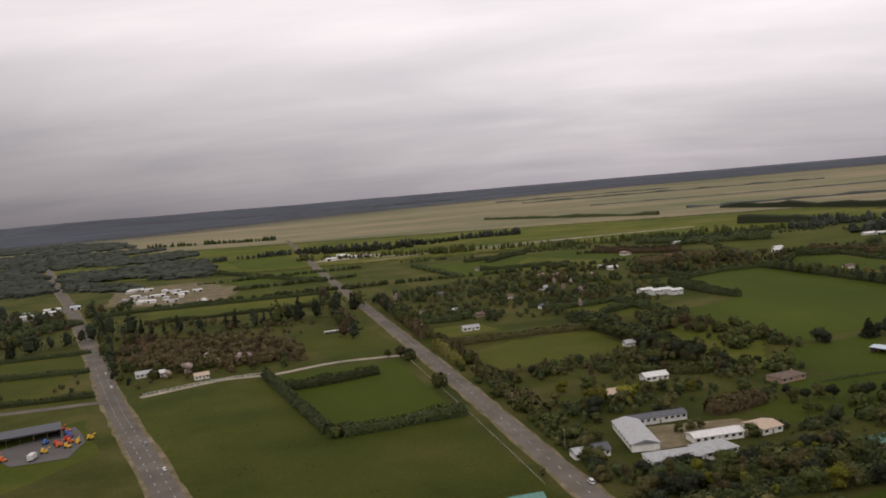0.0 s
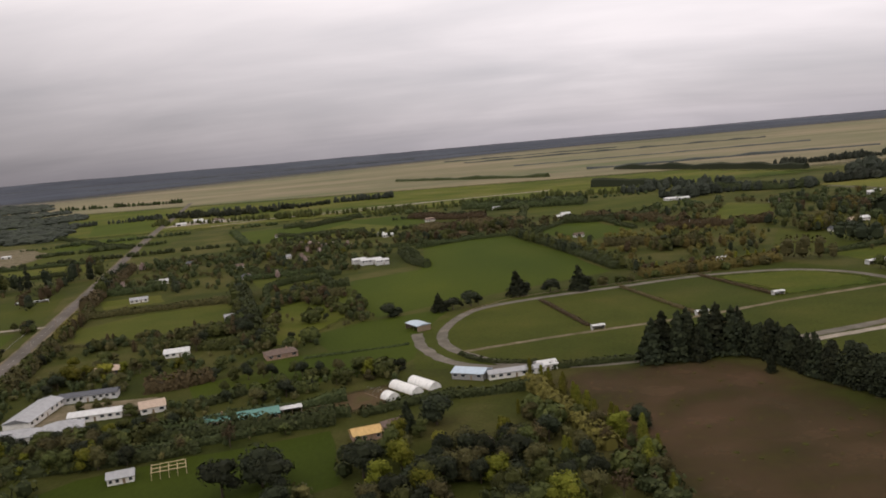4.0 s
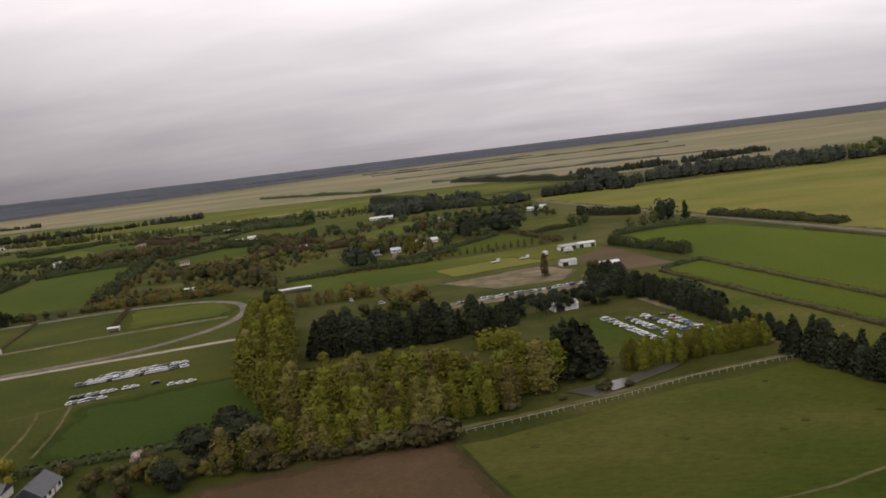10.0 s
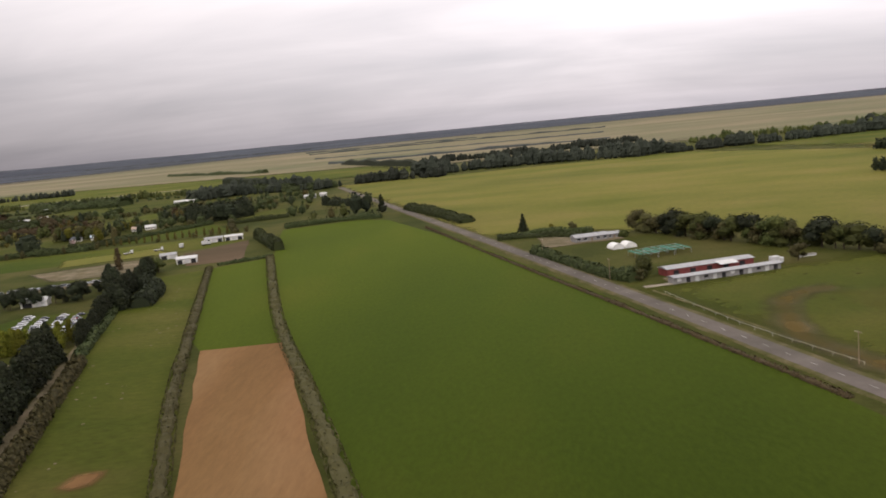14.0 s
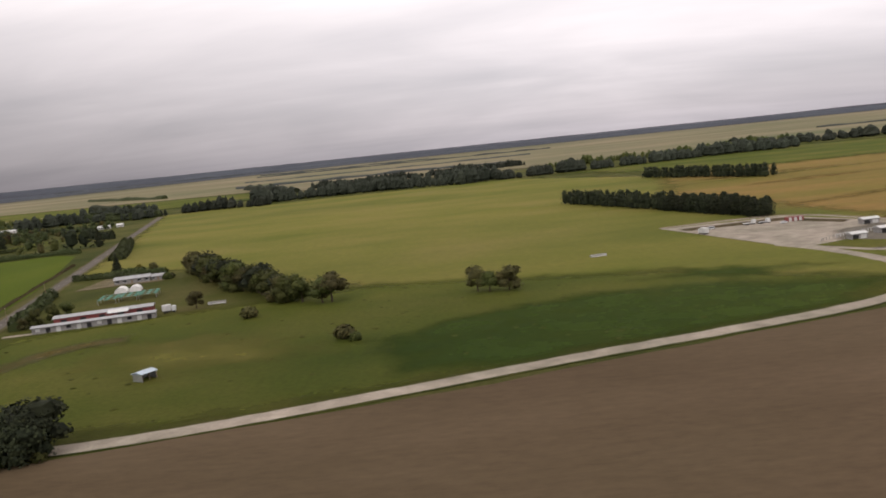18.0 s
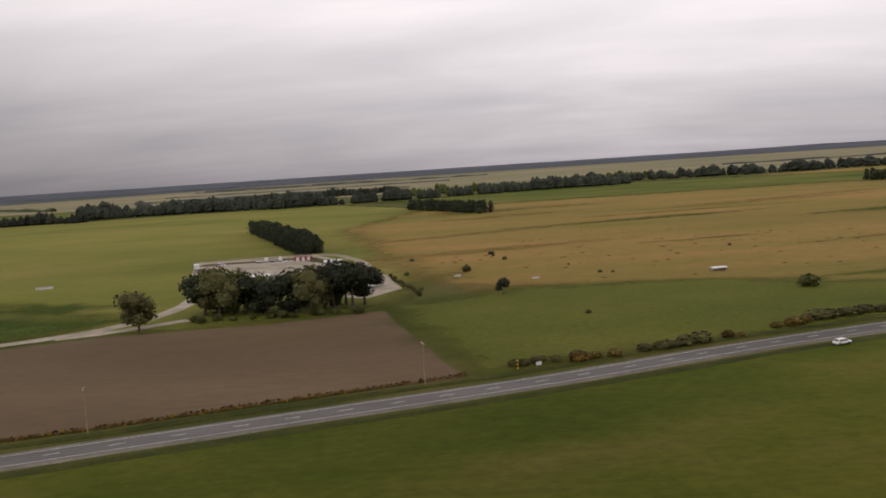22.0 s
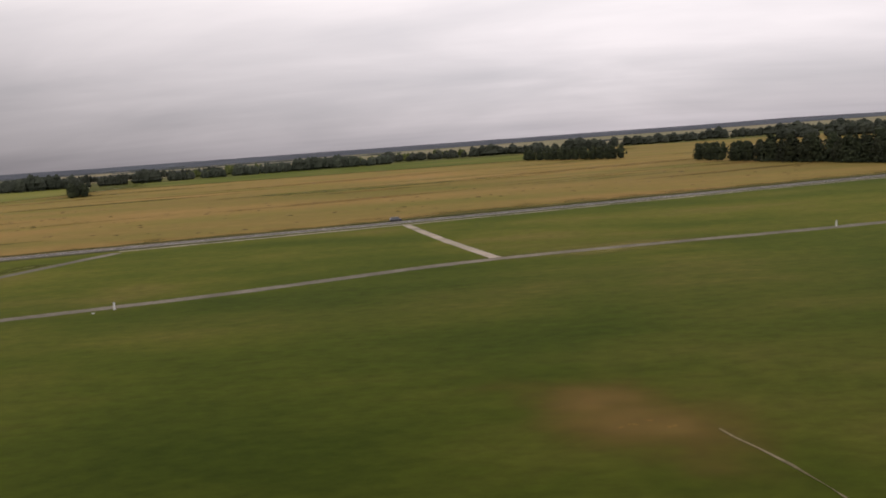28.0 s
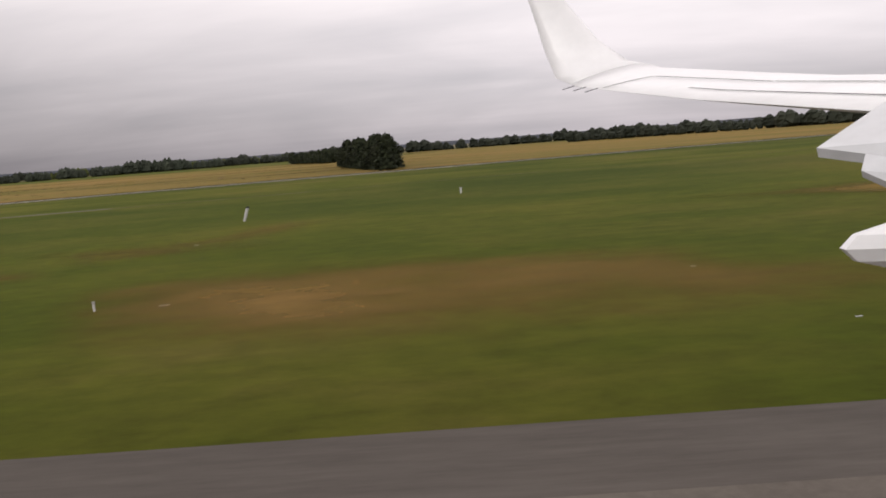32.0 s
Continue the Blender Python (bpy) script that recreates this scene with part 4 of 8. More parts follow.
def build_round(rnd, mat, n=780, wide=1.0):
    """Broad-crowned tree, 10 m high."""
    lobes = [(Vector((0, 0, 6.3)), 2.7 * wide)]
    for k in range(7):
        a = k * 0.9 + rnd.uniform(-.3, .3)
        lobes.append((Vector((2.1 * wide * math.cos(a), 2.1 * wide * math.sin(a), rnd.uniform(1.5, 7.2))), rnd.uniform(1.5, 2.3)))
    pts, nr, sz = [], [], []
    for k in range(n):
        c, r = lobes[rnd.randrange(len(lobes))]
        d = sphere_dir(rnd)
        pts.append(c + d * r * rnd.uniform(0.85, 1.12)); nr.append(d); sz.append(rnd.uniform(0.18, 0.44))
    core = join_cores([blob(c, r * 0.88, r * 0.86, rnd, 6, 4) for c, r in lobes])
    return trunk_bm(4.5, 0.28, 4, rnd), clump_mesh("crown", pts, nr, sz, mat, rnd, core)


def build_column(rnd, mat, n=520, r0=1.55, fine=1.0):
    """Poplar-like upright tree, 10 m high."""
    pts, nr, sz, cores = [], [], [], []
    for k in range(5):
        z = 0.9 + k * 1.85
        cores.append(blob((rnd.uniform(-.3, .3), rnd.uniform(-.3, .3), z + .6), r0 * (1.0 - abs(k - 1.5) * 0.16), 1.5, rnd, 6, 3))
    for k in range(n):
        z = rnd.uniform(0.3, 10)
        prof = r0 * (0.75 + 0.35 * math.sin(min(1, z / 6) * 1.6)) * (1 - max(0, (z - 5.5) / 5.2)) + 0.25
        a = rnd.uniform(0, 6.28)
        rr = prof * rnd.uniform(0.75, 1.2)
        d = Vector((math.cos(a), math.sin(a), 0.35))
        pts.append((rr * math.cos(a), rr * math.sin(a), z)); nr.append(d); sz.append(fine * rnd.uniform(0.3, 0.62))
    return trunk_bm(5, 0.2, 2, rnd), clump_mesh("crown", pts, nr, sz, mat, rnd, join_cores(cores))


def build_conifer(rnd, mat, n=420, r0=2.5, tip=0.15):
    """Pine-like cone with drooping tiers, 10 m high."""
    pts, nr, sz, cores = [], [], [], []
    for k in range(6):
        z = 1.2 + k * 1.5
        r = r0 * (1 - z / 10.4)
        cores.append(blob((0, 0, z + .3), r * 0.75, 1.3, rnd, 7, 3))
    for k in range(n):
        z = 10 * (1 - math.sqrt(rnd.uniform(0, 1))) * 0.94 + 0.5
        tier = 0.78 + 0.36 * ((z * 0.85) % 1.0)
        rr = (r0 * (1 - z / 10.3) * tier + tip) * rnd.uniform(0.75, 1.15)
        a = rnd.uniform(0, 6.28)
        pts.append((rr * math.cos(a), rr * math.sin(a), z)); nr.append(Vector((math.cos(a), math.sin(a), -0.1))); sz.append(rnd.uniform(0.32, 0.7))
    for k in range(8):
        pts.append((0, 0, 9.2 + k * 0.1)); nr.append(sphere_dir(rnd)); sz.append(0.25)
    return trunk_bm(8.5, 0.24, 0, rnd), clump_mesh("crown", pts, nr, sz, mat, rnd, join_cores(cores))


def build_bare(rnd, mat, n=260):
    """Leafless spring tree: open crown of twig sprays, 10 m high."""
    pts, nr, sz = [], [], []
    for k in range(n):
        d = sphere_dir(rnd)
        r = 2.9 * rnd.uniform(0.25, 1.05)
        pts.append(Vector((0, 0, 6.0)) + Vector((d.x * r, d.y * r, d.z * r * 1.25))); nr.append(d); sz.append(rnd.uniform(0.22, 0.5))
    return trunk_bm(6.5, 0.22, 8, rnd), clump_mesh("crown", pts, nr, sz, mat, rnd)


def build_bush(rnd, mat, n=150):
    """Low shrub, wider than high, 10 units high before it is scaled."""
    pts, nr, sz, cores = [], [], [], []
    for k in range(4):
        c = (rnd.uniform(-3, 3), rnd.uniform(-3, 3), rnd.uniform(3, 5.5))
        cores.append(blob(c, 3.4, 4.2, rnd, 7, 4))
    for k in range(n):
        d = sphere_dir(rnd)
        c = cores[k % 4][0][0]
        pts.append((d.x * 6.2 * rnd.uniform(.7, 1.05), d.y * 6.2 * rnd.uniform(.7, 1.05), max(0.4, 4.6 + d.z * 5.2))); nr.append(d); sz.append(rnd.uniform(0.9, 1.7))
    return trunk_bm(4, 0.5, 3, rnd), clump_mesh("crown", pts, nr, sz, mat, rnd, join_cores(cores))


KINDS = {
    "leaf": (build_round, M_LEAF, "broad_tree", "broad-crowned green deciduous tree", "tree"),
    "olive": (build_round, M_OLIVE, "olive_tree", "broad olive-brown tree in young leaf", "tree"),
    "dark": (build_round, M_CONIF, "evergreen_tree", "dense dark green evergreen tree", "tree"),
    "spring": (lambda r, m: build_column(r, m, 980, 1.5, .46), M_SPRING, "poplar_tree", "yellow-green poplar in new spring leaf", "tree"),
    "olivepop": (lambda r, m: build_column(r, m, 800, 1.6, .46), M_AUTUMN, "poplar_tree", "olive-brown poplar coming into leaf", "tree"),
    "willow": (build_round, M_SPRING, "willow_tree", "round yellow-green tree in spring leaf", "tree"),
    "pine": (build_conifer, M_CONIF, "conifer_tree", "dark green pointed conifer tree", "tree"),
    "belt": (lambda r, m: build_column(r, m, 620, 2.1, .72), M_CONIF, "shelter_tree", "dark dense shelter-belt conifer", "tree"),
    "macro": (lambda r, m: build_column(r, m, 560, 2.1, .78), M_CONIF, "macrocarpa_tree", "dark bushy macrocarpa in a belt", "tree"),
    "bare": (build_bare, M_BRUSH, "bare_tree", "leafless brown twiggy tree", "tree"),
    "autumn": (build_round, M_AUTUMN, "young_tree", "rounded pale olive-brown tree in young leaf", "tree"),
    "youngpop": (lambda r, m: build_column(r, m, 300, 2.0), M_AUTUMN, "young_poplar", "small upright olive-brown poplar", "tree"),
    "barepop": (lambda r, m: build_column(r, m, 260, 1.6), M_BRUSH, "bare_poplar", "tall brown leafless upright tree", "tree"),
    "blossom": (build_round, M_BLOSSOM, "blossom_tree", "small tree with pale pink blossom", "tree"),
    "yellow": (build_round, M_YELLOW, "golden_tree", "rounded bright yellow-green tree", "tree"),
    "bush": (build_bush, M_LEAF, "bush", "low rounded green bush", "bush"),
    "obush": (build_bush, M_OLIVE, "bush", "low rounded olive-brown bush", "bush"),
    "gorse": (build_bush, M_GORSE, "gorse_bush", "rusty gorse bush with yellow flowers", "bush"),
}
PROTO = {}
FAR_TREES = {}  # trees too far off to be told apart, joined by kind at the end
T_RND = random.Random(11)
KEEP = []  # polygons and discs where nothing is scattered


def tree(kind, x, y, h, wide=1.0, group="trees in the paddocks"):
    """Plants one tree of a kind, h high; alike trees share their meshes."""
    fn, mat, name, label, cat = KINDS[kind]
    var = T_RND.randrange(4 if kind in ("leaf", "pine", "belt", "spring", "olive", "macro") else 2)
    s = h / 10.0
    if y > 600 and cat == "tree":
        FAR_TREES.setdefault(kind, []).append((x, y, h, wide))
        return None
    k = s * T_RND.uniform(0.88, 1.14) * wide
    m = pose(x, y, 0, 0, 0, T_RND.uniform(0, 360)) @ Matrix.Diagonal((k, k * T_RND.uniform(.92, 1.08), s, 1))
    if (kind, var) not in PROTO:
        bm, crown = fn(random.Random(hash_of(kind) + var * 7), mat)
        ob = thing(name, m, label, cat, group)
        part("trunk", bm, M_BARK, ob)
        c = new("crown", crown)
        c.parent = ob
        PROTO[(kind, var)] = (ob, Matrix.Diagonal((*ob.scale, 1)).inverted())
        return ob
    base, inv = PROTO[(kind, var)]
    ob = copy_thing(base, m @ inv)
    ob["group"] = group
    return ob


def hash_of(word):
    return sum((i + 1) * ord(c) for i, c in enumerate(word))


def row(kind, a, b, gap, h, jit=0.6, hv=0.15, wide=1.0, group="shelter belt", skip=0.0):
    """A planted row of trees from a to b."""
    kinds = kind if isinstance(kind, (list, tuple)) else [kind]
    d = math.dist(a, b)
    n = max(1, int(d / gap))
    for i in range(n + 1):
        if T_RND.random() < skip:
            continue
        t = i / n
        tree(T_RND.choice(kinds), a[0] + (b[0] - a[0]) * t + T_RND.uniform(-jit, jit), a[1] + (b[1] - a[1]) * t + T_RND.uniform(-jit, jit), h * T_RND.uniform(1 - hv, 1 + hv), wide, group)


def inside(p, poly):
    c = False
    j = len(poly) - 1
    for i in range(len(poly)):
        (xi, yi), (xj, yj) = poly[i], poly[j]
        if (yi > p[1]) != (yj > p[1]) and p[0] < (xj - xi) * (p[1] - yi) / (yj - yi) + xi:
            c = not c
        j = i
    return c


def seg_dist(p, a, b):
    ax, ay = b[0] - a[0], b[1] - a[1]
    t = max(0, min(1, ((p[0] - a[0]) * ax + (p[1] - a[1]) * ay) / (ax * ax + ay * ay)))
    return math.dist(p, (a[0] + t * ax, a[1] + t * ay))


ROADS = [(R1, 9), (R2, 12), (R5, 8), (R6, 8), (R8, 9), (OUT, 6)]


def free(p, room=3.0):
    for poly in KEEP:
        if len(poly) == 3 and not isinstance(poly[0], tuple):
            if math.dist(p, poly[:2]) < poly[2] + room:
                return False
        elif inside(p, poly):
            return False
    for line, w in ROADS:
        for i in range(len(line) - 1):
            if seg_dist(p, line[i], line[i + 1]) < w:
                return False
    return True


def scatter(poly, n, kinds, h0, h1, group="scattered trees"):
    """Trees spread unevenly over a patch, in loose clumps, off the roads, houses and paddocks."""
    xs, ys = [q[0] for q in poly], [q[1] for q in poly]
    made = tries = 0
    seeds = []
    while made < n and tries < n * 30:
        tries += 1
        if seeds and T_RND.random() < 0.6:
            c = T_RND.choice(seeds)
            p = (c[0] + T_RND.gauss(0, 11), c[1] + T_RND.gauss(0, 11))
        else:
            p = (T_RND.uniform(min(xs), max(xs)), T_RND.uniform(min(ys), max(ys)))
        if inside(p, poly) and free(p):
            tree(T_RND.choice(kinds), p[0], p[1], T_RND.uniform(h0, h1), T_RND.uniform(.85, 1.2), group)
            seeds.append(p)
            made += 1


def hedge(pts, width, height, mat=None, label="dense clipped dark green hedge", name="hedge", dens=0.9, size=0.75, seed=1, rough=0.35):
    """A hedge: an uneven long mass covered in leaf clumps, resting on the ground."""
    mat = mat or M_HEDGE
    rnd = random.Random(seed + int(pts[0][0]) * 3 + int(pts[0][1]))
    line = smooth_line(pts, 3.0)
    nv = normals_of(line)
    v, f, P, N, S = [], [], [], [], []
    prof = [(-0.5, 0.0), (-0.52, 0.45), (-0.36, 0.85), (0.0, 1.0), (0.36, 0.85), (0.52, 0.45), (0.5, 0.0)]
    lump = [0.86 + 0.5 * noise.noise(Vector((c.x * 0.05, c.y * 0.05, seed))) for c in line]
    for c, nn, lu in zip(line, nv, lump):
        hh, ww = lu * height * rnd.uniform(1 - rough, 1.0), (0.5 + 0.5 * lu) * width * rnd.uniform(1 - rough, 1.0)
        for a, b in prof:
            q = c + nn * a * ww * 0.92
            v.append((q.x, q.y, b * hh * 0.95 - 0.02))
    k = len(prof)
    for i in range(len(line) - 1):
        for j in range(k - 1):
            o = i * k + j
            f.append((o, o + 1, o + k + 1, o + k))
    f.append(tuple(range(k))[::-1]); f.append(tuple(len(v) - k + j for j in range(k)))
    length = sum((line[i + 1] - line[i]).length for i in range(len(line) - 1))
    n = int(min(4200, length * (2 * height + width) * dens))
    for i in range(n):
        t = rnd.uniform(0, len(line) - 1.001)
        j = int(t)
        c = line[j].lerp(line[j + 1], t - j)
        u = rnd.uniform(0, k - 1.001)
        q = int(u)
        a = prof[q][0] + (prof[q + 1][0] - prof[q][0]) * (u - q)
        b = prof[q][1] + (prof[q + 1][1] - prof[q][1]) * (u - q)
        w = c + nv[j] * a * width
        P.append((w.x, w.y, max(0.15, b * height * lump[j] * rnd.uniform(0.85, 1.15)))); N.append(nv[j] * a * 2 + Vector((0, 0, b * 0.8))); S.append(size * rnd.uniform(.6, 1.25))
    return tagged(new(name, clump_mesh(name, P, N, S, mat, rnd, (v, f))), label, "hedge", group="field hedges")


def wood(name, pts, depth, n, h, mat, label, seed=1, pointed=0.5, rr=0.34):
    """A far belt of trees in one mesh: every tree an uneven crown of a few rough facets on a stem."""
    rnd = random.Random(seed)
    line = smooth_line(pts, 10.0)
    nv = normals_of(line)
    v, f = [], []
    for i in range(n):
        t = rnd.uniform(0, len(line) - 1.001)
        j = int(t)
        c = line[j].lerp(line[j + 1], t - j) + nv[j] * rnd.uniform(-depth / 2, depth / 2)
        hh = h * rnd.uniform(0.7, 1.15) * (0.82 + 0.55 * noise.noise(Vector((c.x * 0.021, c.y * 0.021, seed * 1.7))))
        r = hh * rr * rnd.uniform(0.75, 1.3)
        seg = 6
        o = len(v)
        tip = 0.12 if rnd.random() < pointed else 0.55
        rings = [(0.0, 0.55), (0.22, 1.0), (0.5, 0.88), (0.78, 0.5 + tip * 0.5), (1.0, tip * 0.4)]
        for z, q in rings:
            for s in range(seg):
                a = 6.283 * s / seg + z * 1.3
                k = r * q * rnd.uniform(0.7, 1.2)
                v.append((c.x + k * math.cos(a), c.y + k * math.sin(a), z * hh * rnd.uniform(0.94, 1.05) if z else 0.0))
        for g in range(len(rings) - 1):
            for s in range(seg):
                a, b = o + g * seg + s, o + g * seg + (s + 1) % seg
                f.append((a, b, b + seg, a + seg))
        f.append(tuple(o + (len(rings) - 1) * seg + s for s in range(seg)))
    return tagged(new(name, mesh_of(name, v, f, mat)), label, "woodland", kind="stuff")



def thicket(poly, n, h, mat, label, seed=1, name="thicket"):
    """Scrub and small trees grown together over a patch, in one mesh: many rough crowns of uneven height, off roads and paddocks."""
    rnd = random.Random(seed)
    xs, ys = [q[0] for q in poly], [q[1] for q in poly]
    pts, nr, sz, cores, tries = [], [], [], [], 0
    while len(cores) < n and tries < n * 12:
        tries += 1
        p = (rnd.uniform(min(xs), max(xs)), rnd.uniform(min(ys), max(ys)))
        if noise.noise(Vector((p[0] * .022, p[1] * .022, seed))) < -0.12 or not inside(p, poly) or not free(p, 1.0):
            continue
        hh = h * rnd.uniform(.45, 1.25)
        r = hh * rnd.uniform(.36, .6)
        cores.append(blob((p[0], p[1], hh * .48), r * .85, hh * .5, rnd, 6, 3))
        for k in range(22):
            d = sphere_dir(rnd)
            pts.append((p[0] + d.x * r, p[1] + d.y * r, max(.3, hh * .5 + d.z * hh * .5))); nr.append(d); sz.append(r * rnd.uniform(.16, .34))
    return tagged(new(name, clump_mesh(name, pts, nr, sz, mat, rnd, join_cores(cores))), label, "scrub", kind="stuff")


def tussocks(poly, n, r0, r1, mat, label, seed=1):
    """Low rank grass tufts spread unevenly over a pasture, in one mesh."""
    rnd = random.Random(seed)
    xs, ys = [q[0] for q in poly], [q[1] for q in poly]
    cores, tries = [], 0
    while len(cores) < n and tries < n * 20:
        tries += 1
        p = (rnd.uniform(min(xs), max(xs)), rnd.uniform(min(ys), max(ys)))
        if not inside(p, poly) or noise.noise(Vector((p[0] * .04, p[1] * .04, seed))) < -0.05:
            continue
        r = rnd.uniform(r0, r1)
        cores.append(blob((p[0], p[1], 0.08), r, r * rnd.uniform(.12, .28), rnd, 7, 3))
    v, f = join_cores(cores)
    return tagged(new("tussocks", mesh_of("tussocks", v, f, mat)), label, "grass", kind="stuff")


# keep paddocks and yards clear
for poly in ([(-222, 514), (-140, 552), (-80, 408), (-14, 424), (26, 306), (70, 170), (-140, 330)], [(-146, 556), (-60, 580), (-14, 430), (-80, 412)],
             [(-180, 705), (-112, 765), (-58, 615), (-95, 585)], [(-16, 574), (22, 617), (82, 634), (103, 552), (42, 526), (8, 530)], [(69, 741), (126, 762), (143, 688), (96, 680)], [(168, 496), (199, 525), (255, 548), (247, 516), (234, 462), (189, 454)], [(112, 270), (124, 286), (154, 300), (190, 311), (212, 320), (224, 266), (160, 225)], [(125, 405), (161, 421), (230, 447), (243, 431), (233, 412), (191, 389), (139, 372)], [(194, 360), (230, 378), (232, 348), (199, 338)], [(-49, 694), (-1, 706), (16, 669), (-26, 649)], [(660, 548), (731, 580), (750, 545), (739, 512), (697, 505)], [(338, 930), (405, 1030), (440, 895), (390, 830)], [(530, 920), (600, 1090), (632, 1027), (573, 835)], [(731, 900), (785, 930), (783, 811), (734, 785)], [(646, 710), (712, 800), (752, 722), (668, 690)], [(40, 1085), (80, 1260), (180, 1131), (150, 1060)],
             [(166, 695), (224, 728), (218, 888), (307, 937), (352, 766), (376, 640), (300, 596), (206, 533), (184, 609)], [(-330, 380), (-236, 478), (-196, 405), (-230, 330)],
             [(-420, 540), (-290, 540), (-330, 690), (-480, 720)], [(513, 683), (560, 800), (600, 672), (540, 645)],
             [(540, 640), (770, 690), (790, 620), (600, 560), (550, 600)], [(240, 400), (240, 500), (300, 575), (500, 610), (560, 540), (560, 460), (400, 395)],
             [(150, 440), (250, 470), (262, 430), (160, 405)], [(50, 325), (130, 325), (130, 402), (50, 402)], [(-100, 1250), (150, 1320), (240, 1120), (-20, 1060)],
             [(-420, 1230), (-180, 1300), (-140, 1050), (-380, 1000)], [(330, 1260), (560, 1300), (560, 1100), (380, 1060)], [(600, 490), (780, 590), (790, 330), (660, 460)]):
    KEEP.append(poly)
for q in ((60, 441, 11), (95, 470, 9), (160, 338, 14), (188, 345, 9), (240, 365, 18), (236, 492, 10), (280, 378, 18), (226, 310, 10), (172, 790, 22), (162, 448, 10), (-245, 589, 9), (-194, 566, 9), (-126, 709, 6), (-25, 773, 9), (-5, 674, 9), (100, 566, 6)):
    KEEP.append(q)

# first quarter: hedges and belts round the two roads
hedge([(-148, 557), (-112, 480), (-80, 412)], 6.5, 7.0)
hedge([(-124, 512), (-98, 524), (-70, 542)], 8, 7.5)
hedge([(-72, 406), (-40, 418), (-11, 429)], 7, 7.2, rough=.4)
row("bush", (-76, 404), (-70, 415), 5, 6, group="hedge shrubs")
row(["pine", "dark"], (-364, 790), (-200, 792), 9, 17, jit=6, hv=.35, skip=.15)
row(["pine", "dark", "leaf"], (-200, 792), (-121, 858), 8, 17, jit=7, hv=.35)
row(["pine", "dark"], (-420, 700), (-370, 780), 10, 15, jit=5, hv=.3)
scatter([(-310, 640), (-130, 600), (-160, 700), (-330, 770)], 70, ["bare", "bare", "bare", "olive"], 5, 8, "bare orchard trees")
scatter([(-280, 570), (-150, 568), (-130, 605), (-290, 640)], 34, ["leaf", "olive", "dark", "olive", "bush", "bare", "blossom"], 5, 10)
scatter([(-110, 590), (-52, 600), (-20, 470), (-55, 585)], 12, ["leaf", "dark", "bare", "bush"], 4, 9)
for a, b in (((-440, 680), (-338, 708)), ((-430, 605), (-300, 622)), ((-400, 505), (-257, 536))):
    hedge([a, b], 4, 4.5)
scatter([(-480, 470), (-300, 500), (-280, 540), (-460, 540)], 14, ["dark", "leaf"], 6, 11)
row("bush", (29, 380), (-20, 556), 9, 3.5, jit=1.2, group="roadside shrubs", skip=.35)
row(["leaf", "bush", "olive"], (31, 390), (-31, 640), 7, 6.5, jit=3, hv=.4, group="roadside trees")
row(["barepop", "olive"], (-4, 540), (-52, 700), 6, 8, jit=3, group="roadside trees")
row(["leaf", "dark"], (-52, 690), (-110, 900), 9, 12, jit=4, hv=.4, group="roadside trees", skip=.2)
row(["leaf", "dark", "bare"], (-100, 660), (-190, 1000), 12, 11, jit=5, hv=.4, group="roadside trees", skip=.3)
row(["dark", "leaf"], (-250, 560), (-420, 900), 11, 10, jit=5, hv=.4, group="roadside trees", skip=.25)
hedge([(-350, 858), (-168, 902)], 5, 5)
hedge([(-388, 968), (-184, 1006)], 5, 5)
scatter([(-620, 800), (-440, 760), (-410, 900), (-430, 1060), (-580, 1000)], 60, ["dark", "leaf", "olive", "bare", "pine"], 7, 14)
# round the school and the gardens
scatter([(45, 280), (20, 330), (30, 440), (130, 470), (230, 420), (235, 330), (170, 300)], 110, ["leaf", "olive", "dark", "dark", "leaf", "bush", "bare", "olive", "willow"], 5, 11, "garden trees")
scatter([(60, 180), (40, 290), (330, 300), (330, 230), (220, 170)], 85, ["dark", "leaf", "olive", "bare", "dark", "dark"], 7, 13, "garden trees")
hedge([(60, 318), (120, 322), (190, 352), (212, 360)], 5, 6)
row(["dark", "leaf", "olive"], (50, 400), (62, 470), 5, 8, jit=4, hv=.3, wide=1.2, group="school trees")
row(["dark", "leaf", "olive"], (44, 322), (36, 380), 5, 7.5, jit=3, hv=.3, wide=1.2, group="school trees")
row(["leaf", "olive"], (86, 372), (96, 376), 5, 6, jit=2, group="school trees")
row(["dark", "leaf"], (58, 322), (110, 324), 5, 7, jit=2, hv=.25, wide=1.25, group="school trees")
scatter([(225, 225), (330, 228), (338, 330), (262, 345), (240, 300)], 50, ["dark", "leaf", "olive", "dark", "willow"], 8, 13, "garden trees")
scatter([(90, 190), (110, 265), (160, 222), (225, 225), (240, 190)], 40, ["dark", "leaf", "dark"], 8, 13, "garden trees")
hedge([(64, 286), (87, 296), (127, 308), (170, 318), (203, 335), (217, 338)], 5, 4.2, label="long clipped dark green hedge beside a paddock")
row(["leaf", "olive", "dark"], (130, 410), (235, 400), 8, 7.5, jit=3, hv=.3, group="garden trees")
tree("yellow", 118, 405, 8, 1.15)
tree("yellow", 72, 430, 10, 1.2)
scatter([(0, 470), (20, 560), (110, 560), (130, 690), (190, 600), (240, 500), (150, 455), (60, 470)], 100, ["leaf", "olive", "dark", "bare", "bush", "barepop"], 5, 10)
scatter([(110, 690), (95, 560), (190, 520), (230, 590), (180, 620)], 45, ["bare", "bare", "olive", "bush"], 4, 8, "bare orchard trees")
